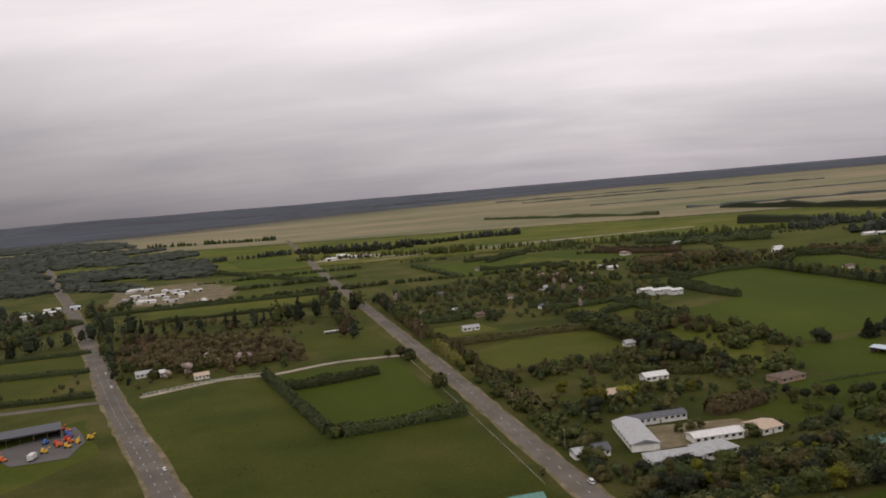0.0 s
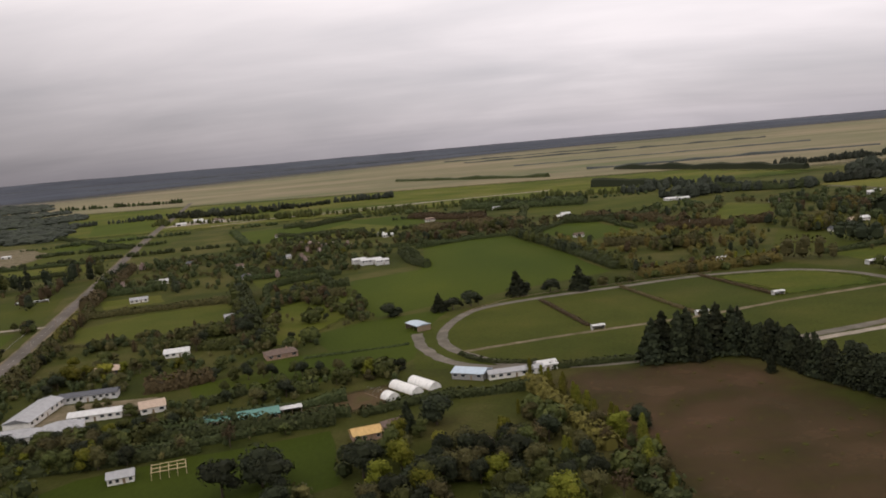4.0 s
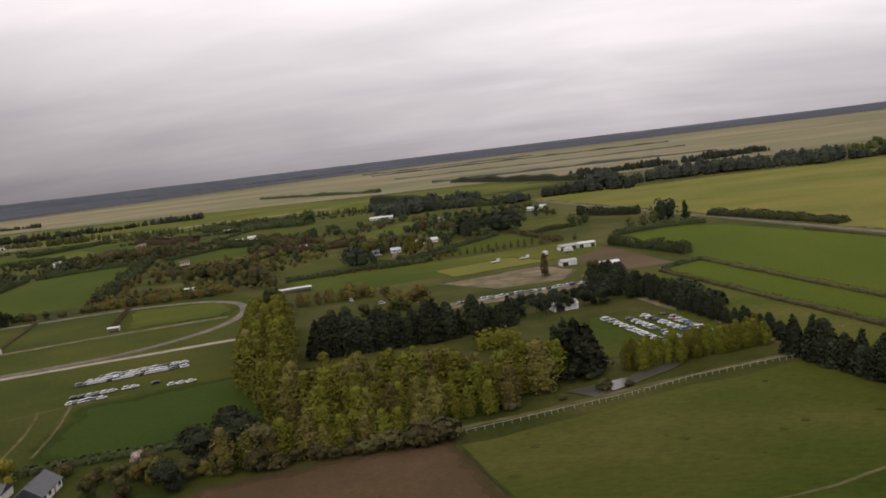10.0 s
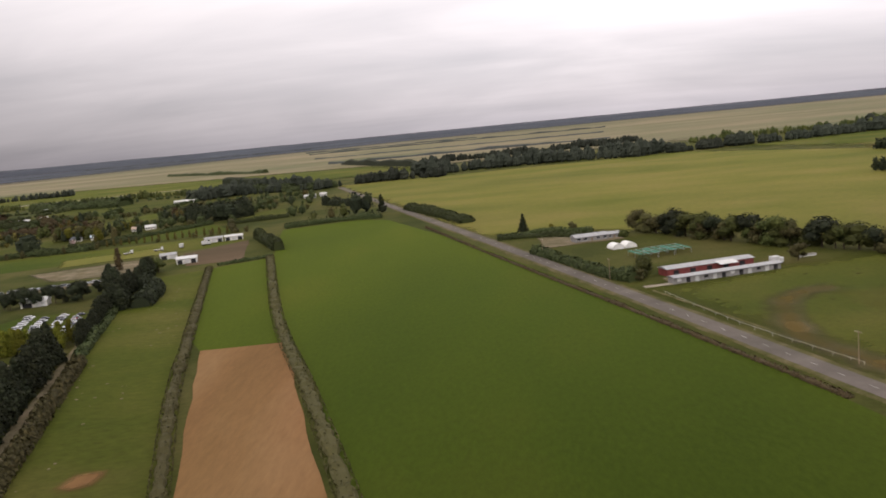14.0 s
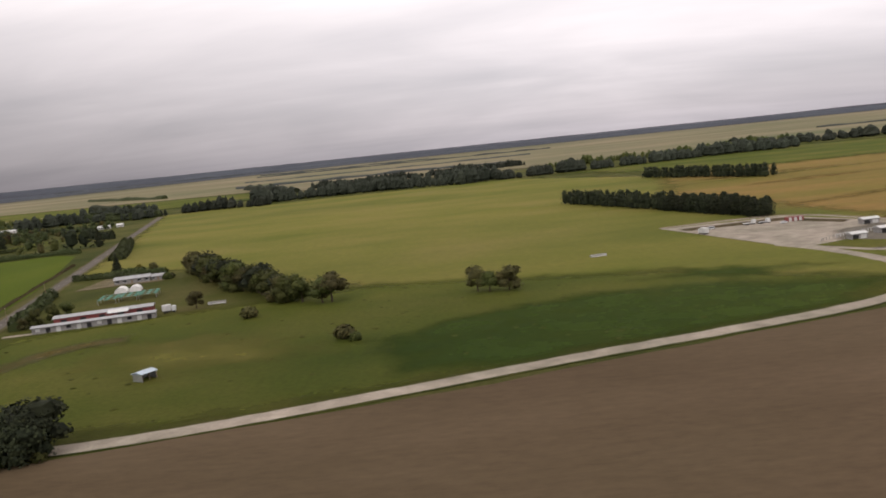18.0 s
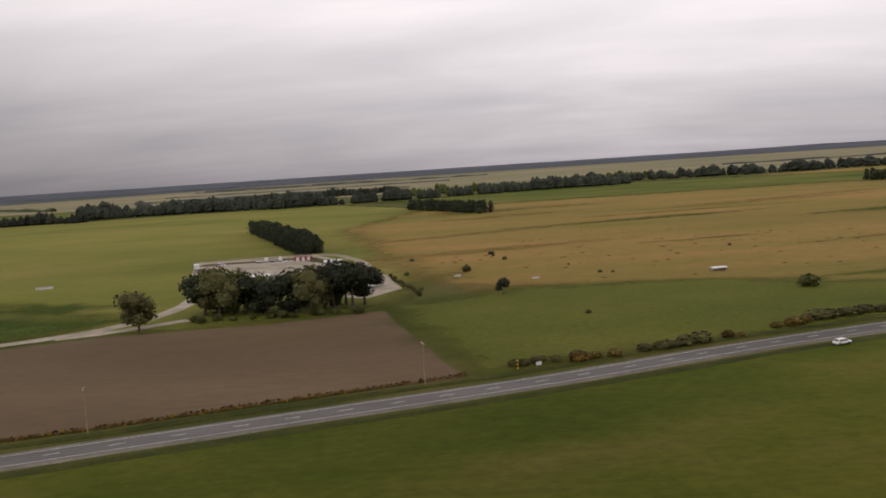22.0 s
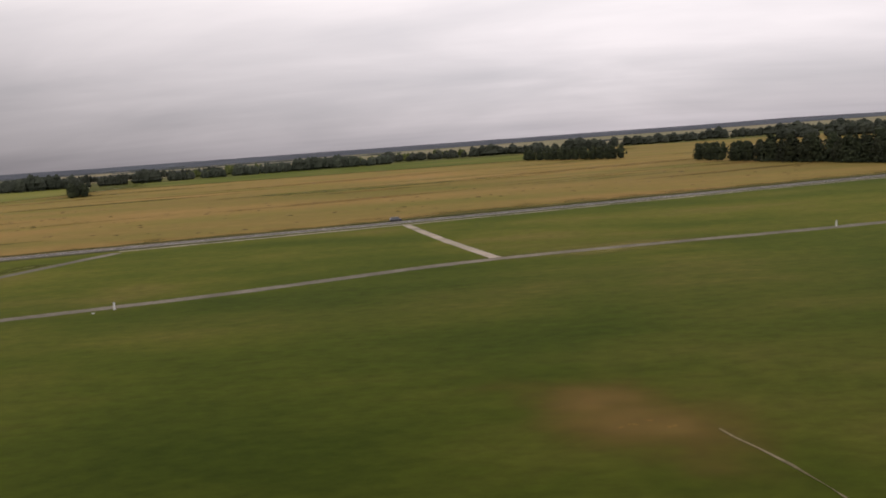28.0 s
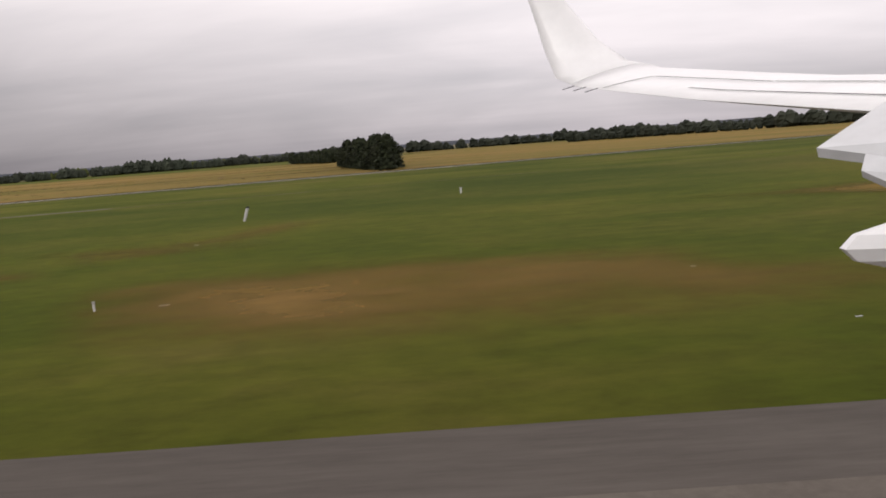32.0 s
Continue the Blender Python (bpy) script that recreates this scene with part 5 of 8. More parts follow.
scatter([(-60, 720), (100, 700), (175, 760), (190, 900), (60, 1040), (-100, 960)], 120, ["leaf", "olive", "dark", "bare", "blossom", "bush", "willow"], 5, 11)
hedge([(46, 768), (123, 791)], 5, 6)
hedge([(126, 764), (158, 667)], 5, 6)
hedge([(202, 878), (229, 737)], 6, 6)
hedge([(4, 519), (52, 513), (100, 526)], 2, 1.6, M_OLIVE, "low rough olive-brown field hedge", rough=.5)
hedge([(177, 440), (233, 454)], 1.6, 1.3)
row(["dark", "dark", "leaf"], (72, 682), (109, 567), 6, 11, jit=3, hv=.3, wide=1.15, group="dark garden belt")
row(["dark", "dark", "leaf"], (109, 567), (131, 500), 6, 11, jit=3, hv=.3, wide=1.15, group="dark garden belt")
row(["dark", "leaf"], (91, 326), (143, 342), 4.5, 7, jit=2, hv=.2, wide=1.25, group="dark garden belt")
row(["bush", "leaf"], (150, 387), (196, 400), 6, 5, jit=2, hv=.3, group="garden trees")
for k, x, y, h in (("willow", 55, 424, 12), ("willow", 42, 456, 9), ("willow", 60, 434, 9), ("dark", 185, 262, 15), ("dark", 197, 268, 17), ("dark", 203, 262, 14), ("dark", 231, 270, 14), ("dark", 254, 318, 15), ("pine", 243, 312, 13), ("yellow", 256, 293, 7),
                   ("willow", 258, 266, 9), ("willow", 320, 292, 10), ("blossom", 274, 286, 6), ("dark", 68, 300, 9), ("dark", 58, 289, 8), ("dark", 62, 306, 9), ("dark", 75, 304, 8), ("leaf", 114, 360, 7), ("leaf", 134, 432, 8), ("dark", 193, 377, 7), ("dark", 13, 708, 12), ("dark", 8, 716, 11)):
    tree(k, x, y, h, 1.2, "garden trees")
hedge([(105, 545), (118, 600), (100, 690), (150, 740)], 5, 7)
hedge([(314, 940), (350, 800), (384, 648)], 12, 9)
hedge([(180, 905), (310, 925)], 4, 4)
row(["dark", "leaf"], (320, 900), (395, 620), 13, 11, jit=4, group="hedge trees")
for x, y, h in ((300, 571, 18), (323, 572, 11), (343, 573, 18), (215, 533, 11), (247, 537, 13), (268, 547, 12), (256, 541, 9)):
    tree("pine" if h > 12 else "dark", x, y, h, 1.6, "pines by the track")
    tree("dark", x + 5, y + 4, h * .6, 1.3, "pines by the track")
row(["leaf", "obush", "bush"], (345, 585), (480, 615), 8, 6, jit=4, hv=.3)
hedge([(392, 606), (440, 612), (497, 627)], 14, 8, M_AUTUMN, "broad pale olive belt of young trees", dens=.7, size=.95)
row(["spring", "bare"], (395, 612), (500, 634), 7, 8.5, jit=4)
for x, y, h in ((508, 632, 17), (516, 626, 19), (526, 622, 18), (534, 615, 12)):
    tree("olive", x, y, h, .95)
row(["leaf", "olive", "bush"], (545, 560), (572, 470), 9, 9, jit=5, hv=.35)
# second quarter: conifers, poplars, yards
for x, y, h in ((352, 381, 24), (358, 386, 26), (364, 381, 25), (370, 388, 26), (376, 384, 22), (384, 390, 27), (390, 386, 26), (395, 392, 24), (367, 392, 24), (380, 394, 25), (372, 378, 18)):
    tree("pine", x, y, h * .9, 1.25, "tall conifer clump")
row(["belt", "pine", "belt"], (397, 385), (448, 250), 3.6, 16, jit=1.6, hv=.22, wide=1.25, group="conifer shelter belt")
row("belt", (448, 250), (500, 100), 6, 16, jit=.8, hv=.12, wide=1.0, group="conifer shelter belt")
tree("pine", 396, 352, 9)
scatter([(300, 350), (330, 290), (350, 200), (300, 180), (270, 300)], 30, ["spring", "olive", "leaf", "bush", "bare"], 5, 11, "garden trees")
row("spring", (296, 372), (330, 270), 7, 9, jit=2, group="young poplars")
hedge([(300, 384), (350, 388)], 4, 3.5)
row(["spring", "spring", "olivepop"], (566, 440), (594, 316), 4.5, 20, jit=4.5, hv=.15, wide=1.35, group="poplar belt")
row("spring", (576, 442), (602, 326), 5, 21, jit=3, hv=.15, wide=1.35, group="poplar belt")
row(["spring", "olivepop", "spring"], (596, 310), (640, 256), 4.0, 19, jit=5, hv=.15, wide=1.4, group="poplar belt")
row(["spring", "spring", "olivepop"], (612, 300), (700, 284), 4.2, 16, jit=5, hv=.2, wide=1.5, group="poplar belt")
row(["olivepop", "spring"], (620, 262), (696, 272), 4.4, 13, jit=4, hv=.2, wide=1.3, group="poplar belt")
row(["spring", "olivepop"], (628, 284), (712, 300), 5.0, 13, jit=4, hv=.2, wide=1.3, group="poplar belt")
row(["pine", "belt"], (610, 372), (672, 384), 3.8, 17, jit=2, hv=.25, wide=1.15, group="conifer row")
row(["pine", "belt"], (616, 382), (700, 398), 4.2, 15, jit=3, hv=.25, wide=1.15, group="conifer row")
row("dark", (684, 408), (752, 428), 4.5, 10, jit=3, hv=.25, group="dark evergreen row")
row("dark", (700, 440), (760, 452), 6, 8, jit=2, hv=.2, group="dark evergreen row")
for x, y, h in ((712, 306, 19), (719, 302, 22), (724, 308, 18), (716, 312, 20), (606, 252, 16), (600, 262, 15), (595, 246, 14), (590, 256, 12)):
    tree("pine" if x > 700 else "dark", x, y, h, 1.6 if x > 700 else 1.15, "large dark evergreens")
tree("willow", 621, 252, 11, 1.2)
row("willow", (690, 318), (716, 330), 7, 9, jit=3)
row(["spring", "willow"], (628, 322), (664, 326), 5, 12, jit=4, hv=.2, wide=1.35, group="poplar belt")
row("spring", (738, 300), (794, 318), 2.6, 9.5, jit=2.5, hv=.15, wide=1.4, group="young poplar row")
row("spring", (742, 308), (792, 326), 3, 9, jit=2, hv=.15, wide=1.4, group="young poplar row")
row(["obush", "bush"], (690, 268), (738, 284), 6, 3, jit=3, hv=.4, wide=1.2, group="bank shrubs", skip=.3)
row(["olivepop", "spring", "olive"], (604, 240), (664, 250), 4.6, 12, jit=3, hv=.25, wide=1.4, group="poplar belt")
row(["olive", "obush"], (606, 236), (672, 248), 5, 6, jit=2, hv=.3, wide=1.3, group="belt undergrowth")
row(["olive", "autumn"], (560, 240), (596, 236), 5, 7, jit=3, hv=.3, wide=1.2, group="garden trees")
row("belt", (762, 500), (776, 420), 5, 11, jit=1.5, hv=.2, wide=1.1, group="dark lane belt")
row("belt", (750, 470), (790, 390), 6, 11, jit=3, hv=.25, wide=1.2, group="dark lane belt")
row("belt", (776, 410), (800, 320), 5, 9, jit=1.2, hv=.2, wide=1.1, group="dark lane belt")
row(["belt", "pine", "belt", "pine"], (798, 300), (845, 140), 3.2, 13, jit=1.4, hv=.25, wide=1.2, group="conifer lane belt")
row(["belt", "pine"], (845, 140), (872, 60), 4.2, 12.5, jit=1.0, hv=.18, group="conifer lane belt")
hedge([(814, 288), (851, 158), (876, 60)], 5, 5, M_OLIVE, "tall rough brown-green hedge along a lane", rough=.5)
hedge([(758, 500), (772, 440), (812, 290)], 3.5, 4)
hedge([(797, 503), (847, 309), (866, 237), (893, 148), (918, 60)], 4.8, 2.3, M_OLIVE, "low uneven olive-brown field hedge", rough=.5, dens=1.7, size=.38)
hedge([(829, 529), (875, 342), (909, 230), (935, 140), (958, 50)], 5.4, 2.4, M_OLIVE, "low uneven olive-brown field hedge", rough=.5, dens=1.7, size=.38)
hedge([(800, 512), (829, 532)], 3, 2.5)
hedge([(792, 650), (806, 615), (828, 560)], 8, 8)
hedge([(536, 640), (600, 664)], 5, 5)
hedge([(620, 690), (650, 700), (668, 720)], 8, 6)
scatter([(598, 690), (560, 800), (640, 860), (700, 760), (660, 690)], 40, ["dark", "leaf", "olive", "willow"], 8, 15)
row("olive", (560, 640), (770, 700), 14, 6, jit=3, hv=.3, skip=.3, group="paddock trees")
row("youngpop", (655, 684), (752, 702), 6, 6.5, jit=.6, group="young poplar row")
hedge([(607, 658), (649, 675)], 9, 6)
row("dark", (576, 700), (600, 672), 6, 15, jit=4, hv=.2, wide=1.2)
tree("blossom", 617, 704, 7, 1.6)
tree("barepop", 729, 531, 15, 1.0)
tree("leaf", 758, 510, 12, 1.2)
tree("leaf", 764, 506, 11, 1.2)
row("autumn", (636, 478), (652, 474), 7, 14, jit=2, group="young yard trees")
row("youngpop", (572, 520), (612, 530), 5, 9, jit=2, wide=1.4, group="young yard trees")
row("autumn", (600, 545), (625, 520), 8, 9, jit=3, wide=1.1, group="young yard trees")
row(["leaf", "olive"], (600, 455), (640, 470), 6, 8, jit=4, group="yard trees")
scatter([(395, 640), (520, 640), (505, 690), (560, 810), (420, 900), (330, 940), (385, 700)], 55, ["autumn", "olive", "bare", "dark", "autumn", "bush", "leaf"], 6, 12)
hedge([(338, 925), (408, 1036), (444, 895)], 6, 5)
row("dark", (676, 845), (724, 828), 6, 16, jit=4, hv=.2, wide=1.2)
row("dark", (329, 1290), (438, 1277), 6, 13, jit=6, hv=.3, wide=1.2)
hedge([(644, 708), (708, 806)], 5, 5)
hedge([(730, 783), (784, 808)], 5, 5)
scatter([(560, 830), (700, 790), (800, 800), (760, 1100), (520, 1120), (420, 930)], 95, ["leaf", "olive", "dark", "bare", "autumn", "dark"], 7, 14)
scatter([(190, 920), (420, 960), (520, 1130), (300, 1080), (60, 1060)], 90, ["leaf", "olive", "dark", "bare", "bush"], 6, 12)
# gardens near the house by the brown field
for k, x, y, h in (("yellow", 531, 247, 10), ("obush", 548, 250, 5), ("blossom", 572, 252, 6), ("olive", 580, 244, 9), ("leaf", 586, 236, 9), ("leaf", 566, 228, 7), ("bush", 520, 240, 4), ("olive", 577, 226, 8), ("dark", 590, 228, 11)):
    tree(k, x, y, h, 1.1, "garden trees")
hedge([(515, 250), (560, 262), (598, 270)], 4, 3.5)
# third quarter: the second road
hedge([(1047, 190), (1035, 232), (1015, 303), (974, 445), (927, 615)], 2.6, 1.2, M_BRUSH, "low rusty-brown rough roadside strip", rough=.55, dens=1.6, size=.4)
hedge([(905, 770), (935, 690), (958, 620)], 12, 7)
for k, x, y, h in (("dark", 856, 762, 22), ("dark", 866, 768, 20), ("pine", 880, 766, 17), ("leaf", 846, 748, 14), ("olive", 836, 742, 12), ("leaf", 822, 730, 11)):
    tree(k, x, y, h, 1.1)
hedge([(803, 700), (850, 722), (884, 716)], 6, 5)
row(["olive", "leaf", "dark"], (1060, 494), (1086, 448), 6.5, 15, jit=3, hv=.2, wide=1.2, group="paddock tree row")
row(["olive", "leaf", "dark"], (1086, 448), (1145, 358), 6.0, 14.5, jit=3, hv=.2, wide=1.25, group="paddock tree row")
row(["olive", "leaf"], (1145, 358), (1166, 345), 6.0, 13, jit=3, hv=.2, wide=1.2, group="paddock tree row")
for k, x, y, h in (("olive", 1230, 338, 12), ("leaf", 1235, 336, 10), ("olive", 1243, 334, 12), ("obush", 1137, 327, 5), ("olive", 1103, 364, 9), ("obush", 1184, 272, 5), ("bush", 1188, 268, 3), ("pine", 994, 536, 13), ("bush", 1048, 480, 4),
                   ("yellow", 1012, 530, 6), ("olive", 1024, 522, 7), ("leaf", 1032, 357, 9), ("leaf", 1036, 366, 9), ("leaf", 1038, 376, 8), ("olive", 1030, 350, 6)):
    tree(k, x, y, h, 1.15)
hedge([(994, 448), (1003, 420), (1012, 391), (1019, 367), (1028, 349)], 6.5, 5.5, label="dark thick hedge between the road and the yard")
hedge([(985, 520), (1010, 525), (1035, 512)], 4, 3.5)
row(["dark", "macro"], (1089, 167), (1127, 181), 3.4, 12.5, jit=2.2, hv=.25, wide=1.25, group="dark roadside clump")
row(["dark", "macro", "dark"], (1093, 163), (1127, 175), 4.2, 10.5, jit=2.5, hv=.25, wide=1.3, group="dark roadside clump")
row("bush", (1096, 163), (1127, 174), 4, 2.6, jit=3, hv=.3, wide=1.3, group="dark roadside clump")
row("bush", (1406, 276), (1462, 276), 5, 2.6, jit=2, hv=.3, wide=1.2, group="tree clump by the yard")
row("macro", (1313, 728), (1402, 500), 5.0, 11, jit=1.5, hv=.15, wide=1.5, group="conifer row in the pasture")
row("macro", (1321, 730), (1409, 505), 6.0, 11.5, jit=1.5, hv=.15, wide=1.5, group="conifer row in the pasture")
row("macro", (1436, 982), (1517, 816), 6.0, 12.5, jit=1.5, hv=.12, wide=1.6, group="conifer row in the pasture")
row("macro", (1446, 985), (1525, 822), 8.0, 12.5, jit=1.5, hv=.12, wide=1.6, group="conifer row in the pasture")
for x, y, h in ((1392, 264, 14), (1406, 290, 17), (1413, 284, 18), (1421, 290, 15), (1430, 283, 14), (1438, 287, 16), (1446, 282, 17), (1453, 286, 18), (1460, 284, 17)):
    tree("olive" if x % 3 == 0 else "dark", x, y, h * 1.1, 1.15, "tree clump by the yard")
    if x > 1400:
        tree("leaf" if x % 2 else "dark", x + 3, y + 9, h, 1.15, "tree clump by the yard")
row("obush", (1466, 366), (1484, 306), 4, 1.5, jit=2, group="yard shrubs")
for k, x, y, h in (("dark", 1513, 297, 7), ("obush", 1472, 426, 1.6), ("obush", 1519, 408, 1.8), ("obush", 1555, 340, 1.3), ("obush", 1560, 338, 1.0), ("bush", 1546, 372, .9), ("bush", 1500, 392, .9), ("bush", 1537, 250, 1.2), ("bush", 1473, 369, 1.8), ("obush", 1630, 410, 1.3), ("bush", 1614, 275, 4.2), ("bush", 1650, 243, 2.5), ("obush", 1500, 370, 3), ("dark", 1513, 420, 4)):
    tree(k, x, y, h, 1.2)
# gorse along the highway
hedge([(1300, 112), (1391, 145), (1427, 157), (1462, 169), (1499, 182)], 1.2, .8, M_GORSE, "low gorse and rough grass along the fence", rough=.6, dens=1.4, size=.5)
for a, b, h, m in (((1525, 189), (1534, 192), 2.0, M_GORSE), ((1543, 196), (1557, 201), 2.2, M_OLIVE), ((1565, 205), (1569, 206), 1.5, M_GORSE), ((1581, 214), (1590, 217), 1.7, M_GORSE), ((1594, 221), (1616, 228), 2.0, M_OLIVE), ((1510, 188), (1520, 191), 1.6, M_HEDGE), ((1624, 231), (1634, 234), 1.0, M_OLIVE)):
    row("gorse" if m is M_GORSE else "obush", a, b, 2.6, h * 1.1, jit=1.0, hv=.3, wide=1.5, group="gorse along the highway")
# last quarter: clumps on the tan grassland
row("macro", (1977, 1002), (2047, 822), 6, 13, jit=2, hv=.15, wide=1.5, group="grassland conifer clump")
row("macro", (1988, 1004), (2056, 826), 8, 13, jit=2, hv=.15, wide=1.5, group="grassland conifer clump")
row("macro", (2082, 648), (2104, 556), 5, 13, jit=3, hv=.15, wide=1.4, group="grassland conifer clump")
row(["macro", "pine"], (2104, 548), (2138, 408), 5, 13, jit=5, hv=.2, wide=1.5, group="grassland conifer clump")
row(["macro", "pine"], (2100, 560), (2136, 425), 6, 16, jit=5, hv=.2, wide=1.5, group="grassland conifer clump")
row("pine", (2118, 480), (2133, 425), 7, 13, jit=4, hv=.3, wide=1.2, group="grassland conifer clump")

# tree belts and hedges between the gardens and paddocks
for pts, w, h, m, lab in (
        ([(109, 622), (140, 637), (172, 628)], 6, 6, M_OLIVE, "thick brown-green hedge behind an orchard"),
        ([(60, 753), (101, 757), (125, 771)], 6, 6, M_HEDGE, "dark dense garden hedge"),
        ([(-65, 724), (-33, 726), (-8, 739)], 7, 7, M_HEDGE, "dark dense garden hedge"),
        ([(-29, 613), (5, 624), (46, 636), (84, 640)], 7, 6, M_OLIVE, "rough olive-brown belt behind a paddock"),
        ([(78, 676), (115, 564), (131, 511)], 13, 10, M_HEDGE, "dark dense belt of garden trees"),
        ([(131, 511), (126, 480), (74, 499)], 9, 7, M_LEAF, "dense green belt of garden trees"),
        ([(-44, 656), (-64, 737), (-106, 903)], 10, 10, M_BRUSH, "brown leafless belt of roadside trees"),
        ([(-14, 548), (-33, 621)], 8, 7, M_AUTUMN, "pale olive belt of roadside trees"),
        ([(28, 411), (13, 461), (2, 511)], 9, 8, M_OLIVE, "olive-brown belt of roadside trees"),
        ([(93, 316), (129, 319), (168, 325), (212, 329)], 8, 6.5, M_HEDGE, "dark tall hedge behind the school"),
        ([(66, 292), (96, 294), (130, 299), (162, 308)], 6, 5, M_HEDGE, "dark long hedge beside a paddock"),
        ([(166, 372), (179, 376), (196, 379)], 8, 7, M_LEAF, "green row of rounded garden trees"),
        ([(138, 363), (150, 371), (160, 383)], 6, 5, M_HEDGE, "dark clipped garden hedge"),
        ([(106, 398), (119, 402), (135, 412)], 10, 8, M_BRUSH, "brown leafless garden trees grown together"),
        ([(293, 361), (302, 335), (312, 295), (316, 278)], 8, 6, M_AUTUMN, "pale olive belt of young trees"),
        ([(222, 335), (251, 350), (268, 352), (295, 356)], 5, 5, M_HEDGE, "dark hedge beside the tunnel houses"),
        ([(125, 775), (150, 684), (168, 676)], 8, 7, M_HEDGE, "dark hedge beside the villa"),
        ([(197, 853), (212, 777), (229, 743)], 8, 7, M_HEDGE, "dark hedge beside the villa"),
        ([(211, 879), (283, 930)], 7, 6, M_HEDGE, "dark hedge across the far side of a paddock"),
        ([(186, 1254), (246, 1190), (289, 1178)], 30, 9, M_BRUSH, "broad brown leafless wood between paddocks"),
        ([(382, 1007), (424, 994), (490, 1026)], 12, 9, M_HEDGE, "dark dense far belt of trees"),
        ([(-15, 1256), (79, 1313)], 9, 6, M_HEDGE, "dark far hedge between fields"), ([(6, 1126), (126, 1119)], 9, 6, M_HEDGE, "dark far hedge between fields"),
        ([(187, 996), (218, 912), (218, 880)], 9, 7, M_HEDGE, "dark far hedge between fields"),
        ([(19, 1226), (89, 1354)], 9, 7, M_HEDGE, "dark far hedge between fields"),
        ([(203, 1057), (275, 1046), (333, 1065)], 34, 10, M_BRUSH, "broad brown leafless wood between paddocks"),
        ([(265, 1340), (360, 1280), (440, 1252)], 40, 13, M_HEDGE, "dark dense wood far across the plain"),
        ([(459, 858), (520, 862), (573, 860)], 16, 9, M_BRUSH, "brown leafless belt behind a paddock"),
        ([(394, 782), (430, 768), (473, 752)], 14, 9, M_OLIVE, "olive-brown belt behind a paddock"),
        ([(630, 1286), (714, 1216), (766, 1232)], 24, 12, M_HEDGE, "dark dense wood far across the plain"),
        ([(416, 1046), (470, 960), (501, 908)], 14, 9, M_BRUSH, "brown leafless belt of trees"),
        ([(675, 834), (700, 846), (726, 872)], 26, 19, M_CONIF, "large dark group of spreading evergreens"),
        ([(802, 914), (826, 880), (855, 853)], 7, 10, M_CONIF, "dark row of pines beside the road"),
        ([(723, 820), (740, 762), (758, 706)], 6, 4, M_OLIVE, "rough brown field hedge"),
        ([(597, 665), (622, 666), (646, 668)], 8, 6, M_HEDGE, "dark clipped hedge by a garden"),
        ([(-500, 800), (-465, 850), (-447, 905)], 26, 9, M_HEDGE, "dark dense trees beside the main road"),
        ([(-447, 1425), (-330, 1280), (-208, 1144)], 9, 6, M_HEDGE, "dark far hedge between fields"), ([(-442, 947), (-370, 975), (-303, 1001)], 6, 5, M_HEDGE, "dark far hedge between fields"),
        ([(682, 358), (701, 362)], 11, 8, M_SPRING, "yellow-green clump of willows beside the lane"),
        ([(769, 462), (788, 434), (797, 391)], 11, 8, M_CONIF, "dark dense belt beside the lane"),
        ([(976, 512), (1001, 510), (1050, 480)], 6, 4.5, M_HEDGE, "dark hedge behind the farm building")):
    hedge(pts, w, h, m, lab, "hedge" if h < 8 else "tree_belt", dens=.7, size=.62 + h * .05, rough=.45)

# rank tufts in the pastures
tussocks([(680, 240), (740, 266), (798, 288), (815, 237), (838, 150), (860, 70), (740, 70)], 55, .5, 2.0, M_TUFT, "dark rank grass tufts in grazed pasture", 3)
tussocks([(856, 160), (850, 280), (800, 470), (770, 470), (812, 290)], 60, .3, .9, M_DIRT, "pale dry grass tufts in a grazing strip", 4)
tussocks([(1480, 420), (1520, 320), (1640, 280), (1720, 290), (1760, 420), (1650, 560), (1500, 560)], 170, .5, 1.8, M_FALLOW, "dry brown grass tufts on the grassland", 5)
tussocks([(1700, 300), (1830, 300), (2060, 372), (2100, 480), (1800, 620)], 150, .5, 1.8, M_FALLOW, "dry brown grass tufts on the grassland", 6)
tussocks([(1040, 325), (1170, 372), (1300, 340), (1360, 280), (1280, 240), (1085, 195)], 120, .4, 1.6, M_TUFT, "rank grass tufts in the horse paddock", 7)
tussocks([(-215, 500), (-140, 535), (-80, 400), (20, 300), (60, 180), (-120, 330)], 90, .4, 1.3, M_TUFT, "rank grass tufts in a paddock", 8)
tussocks([(415, 385), (560, 435), (600, 330), (600, 280), (530, 250), (450, 290)], 100, .3, 1.1, M_TUFT, "rank grass tufts in a field", 9)
tussocks([(305, 370), (392, 374), (430, 250), (465, 125), (355, 125), (322, 276)], 190, .4, 1.5, M_TUFT, "rough weeds on the fallow field", 10)
KEEP.append([(119, 592), (170, 655), (187, 556), (166, 478), (141, 474)])
# scrub between the gardens
Z1 = [(0, 470), (20, 560), (110, 560), (130, 690), (190, 600), (240, 500), (150, 455), (60, 470)]
Z2 = [(-60, 720), (100, 700), (175, 760), (190, 900), (60, 1040), (-100, 960)]
Z3 = [(-620, 800), (-440, 760), (-410, 900), (-430, 1060), (-580, 1000)]
Z4 = [(190, 920), (420, 960), (520, 1130), (300, 1080), (60, 1060)]
Z5 = [(395, 640), (520, 640), (505, 690), (560, 810), (420, 900), (330, 940), (385, 700)]
Z6 = [(560, 830), (700, 790), (800, 800), (760, 1100), (520, 1120), (420, 930)]
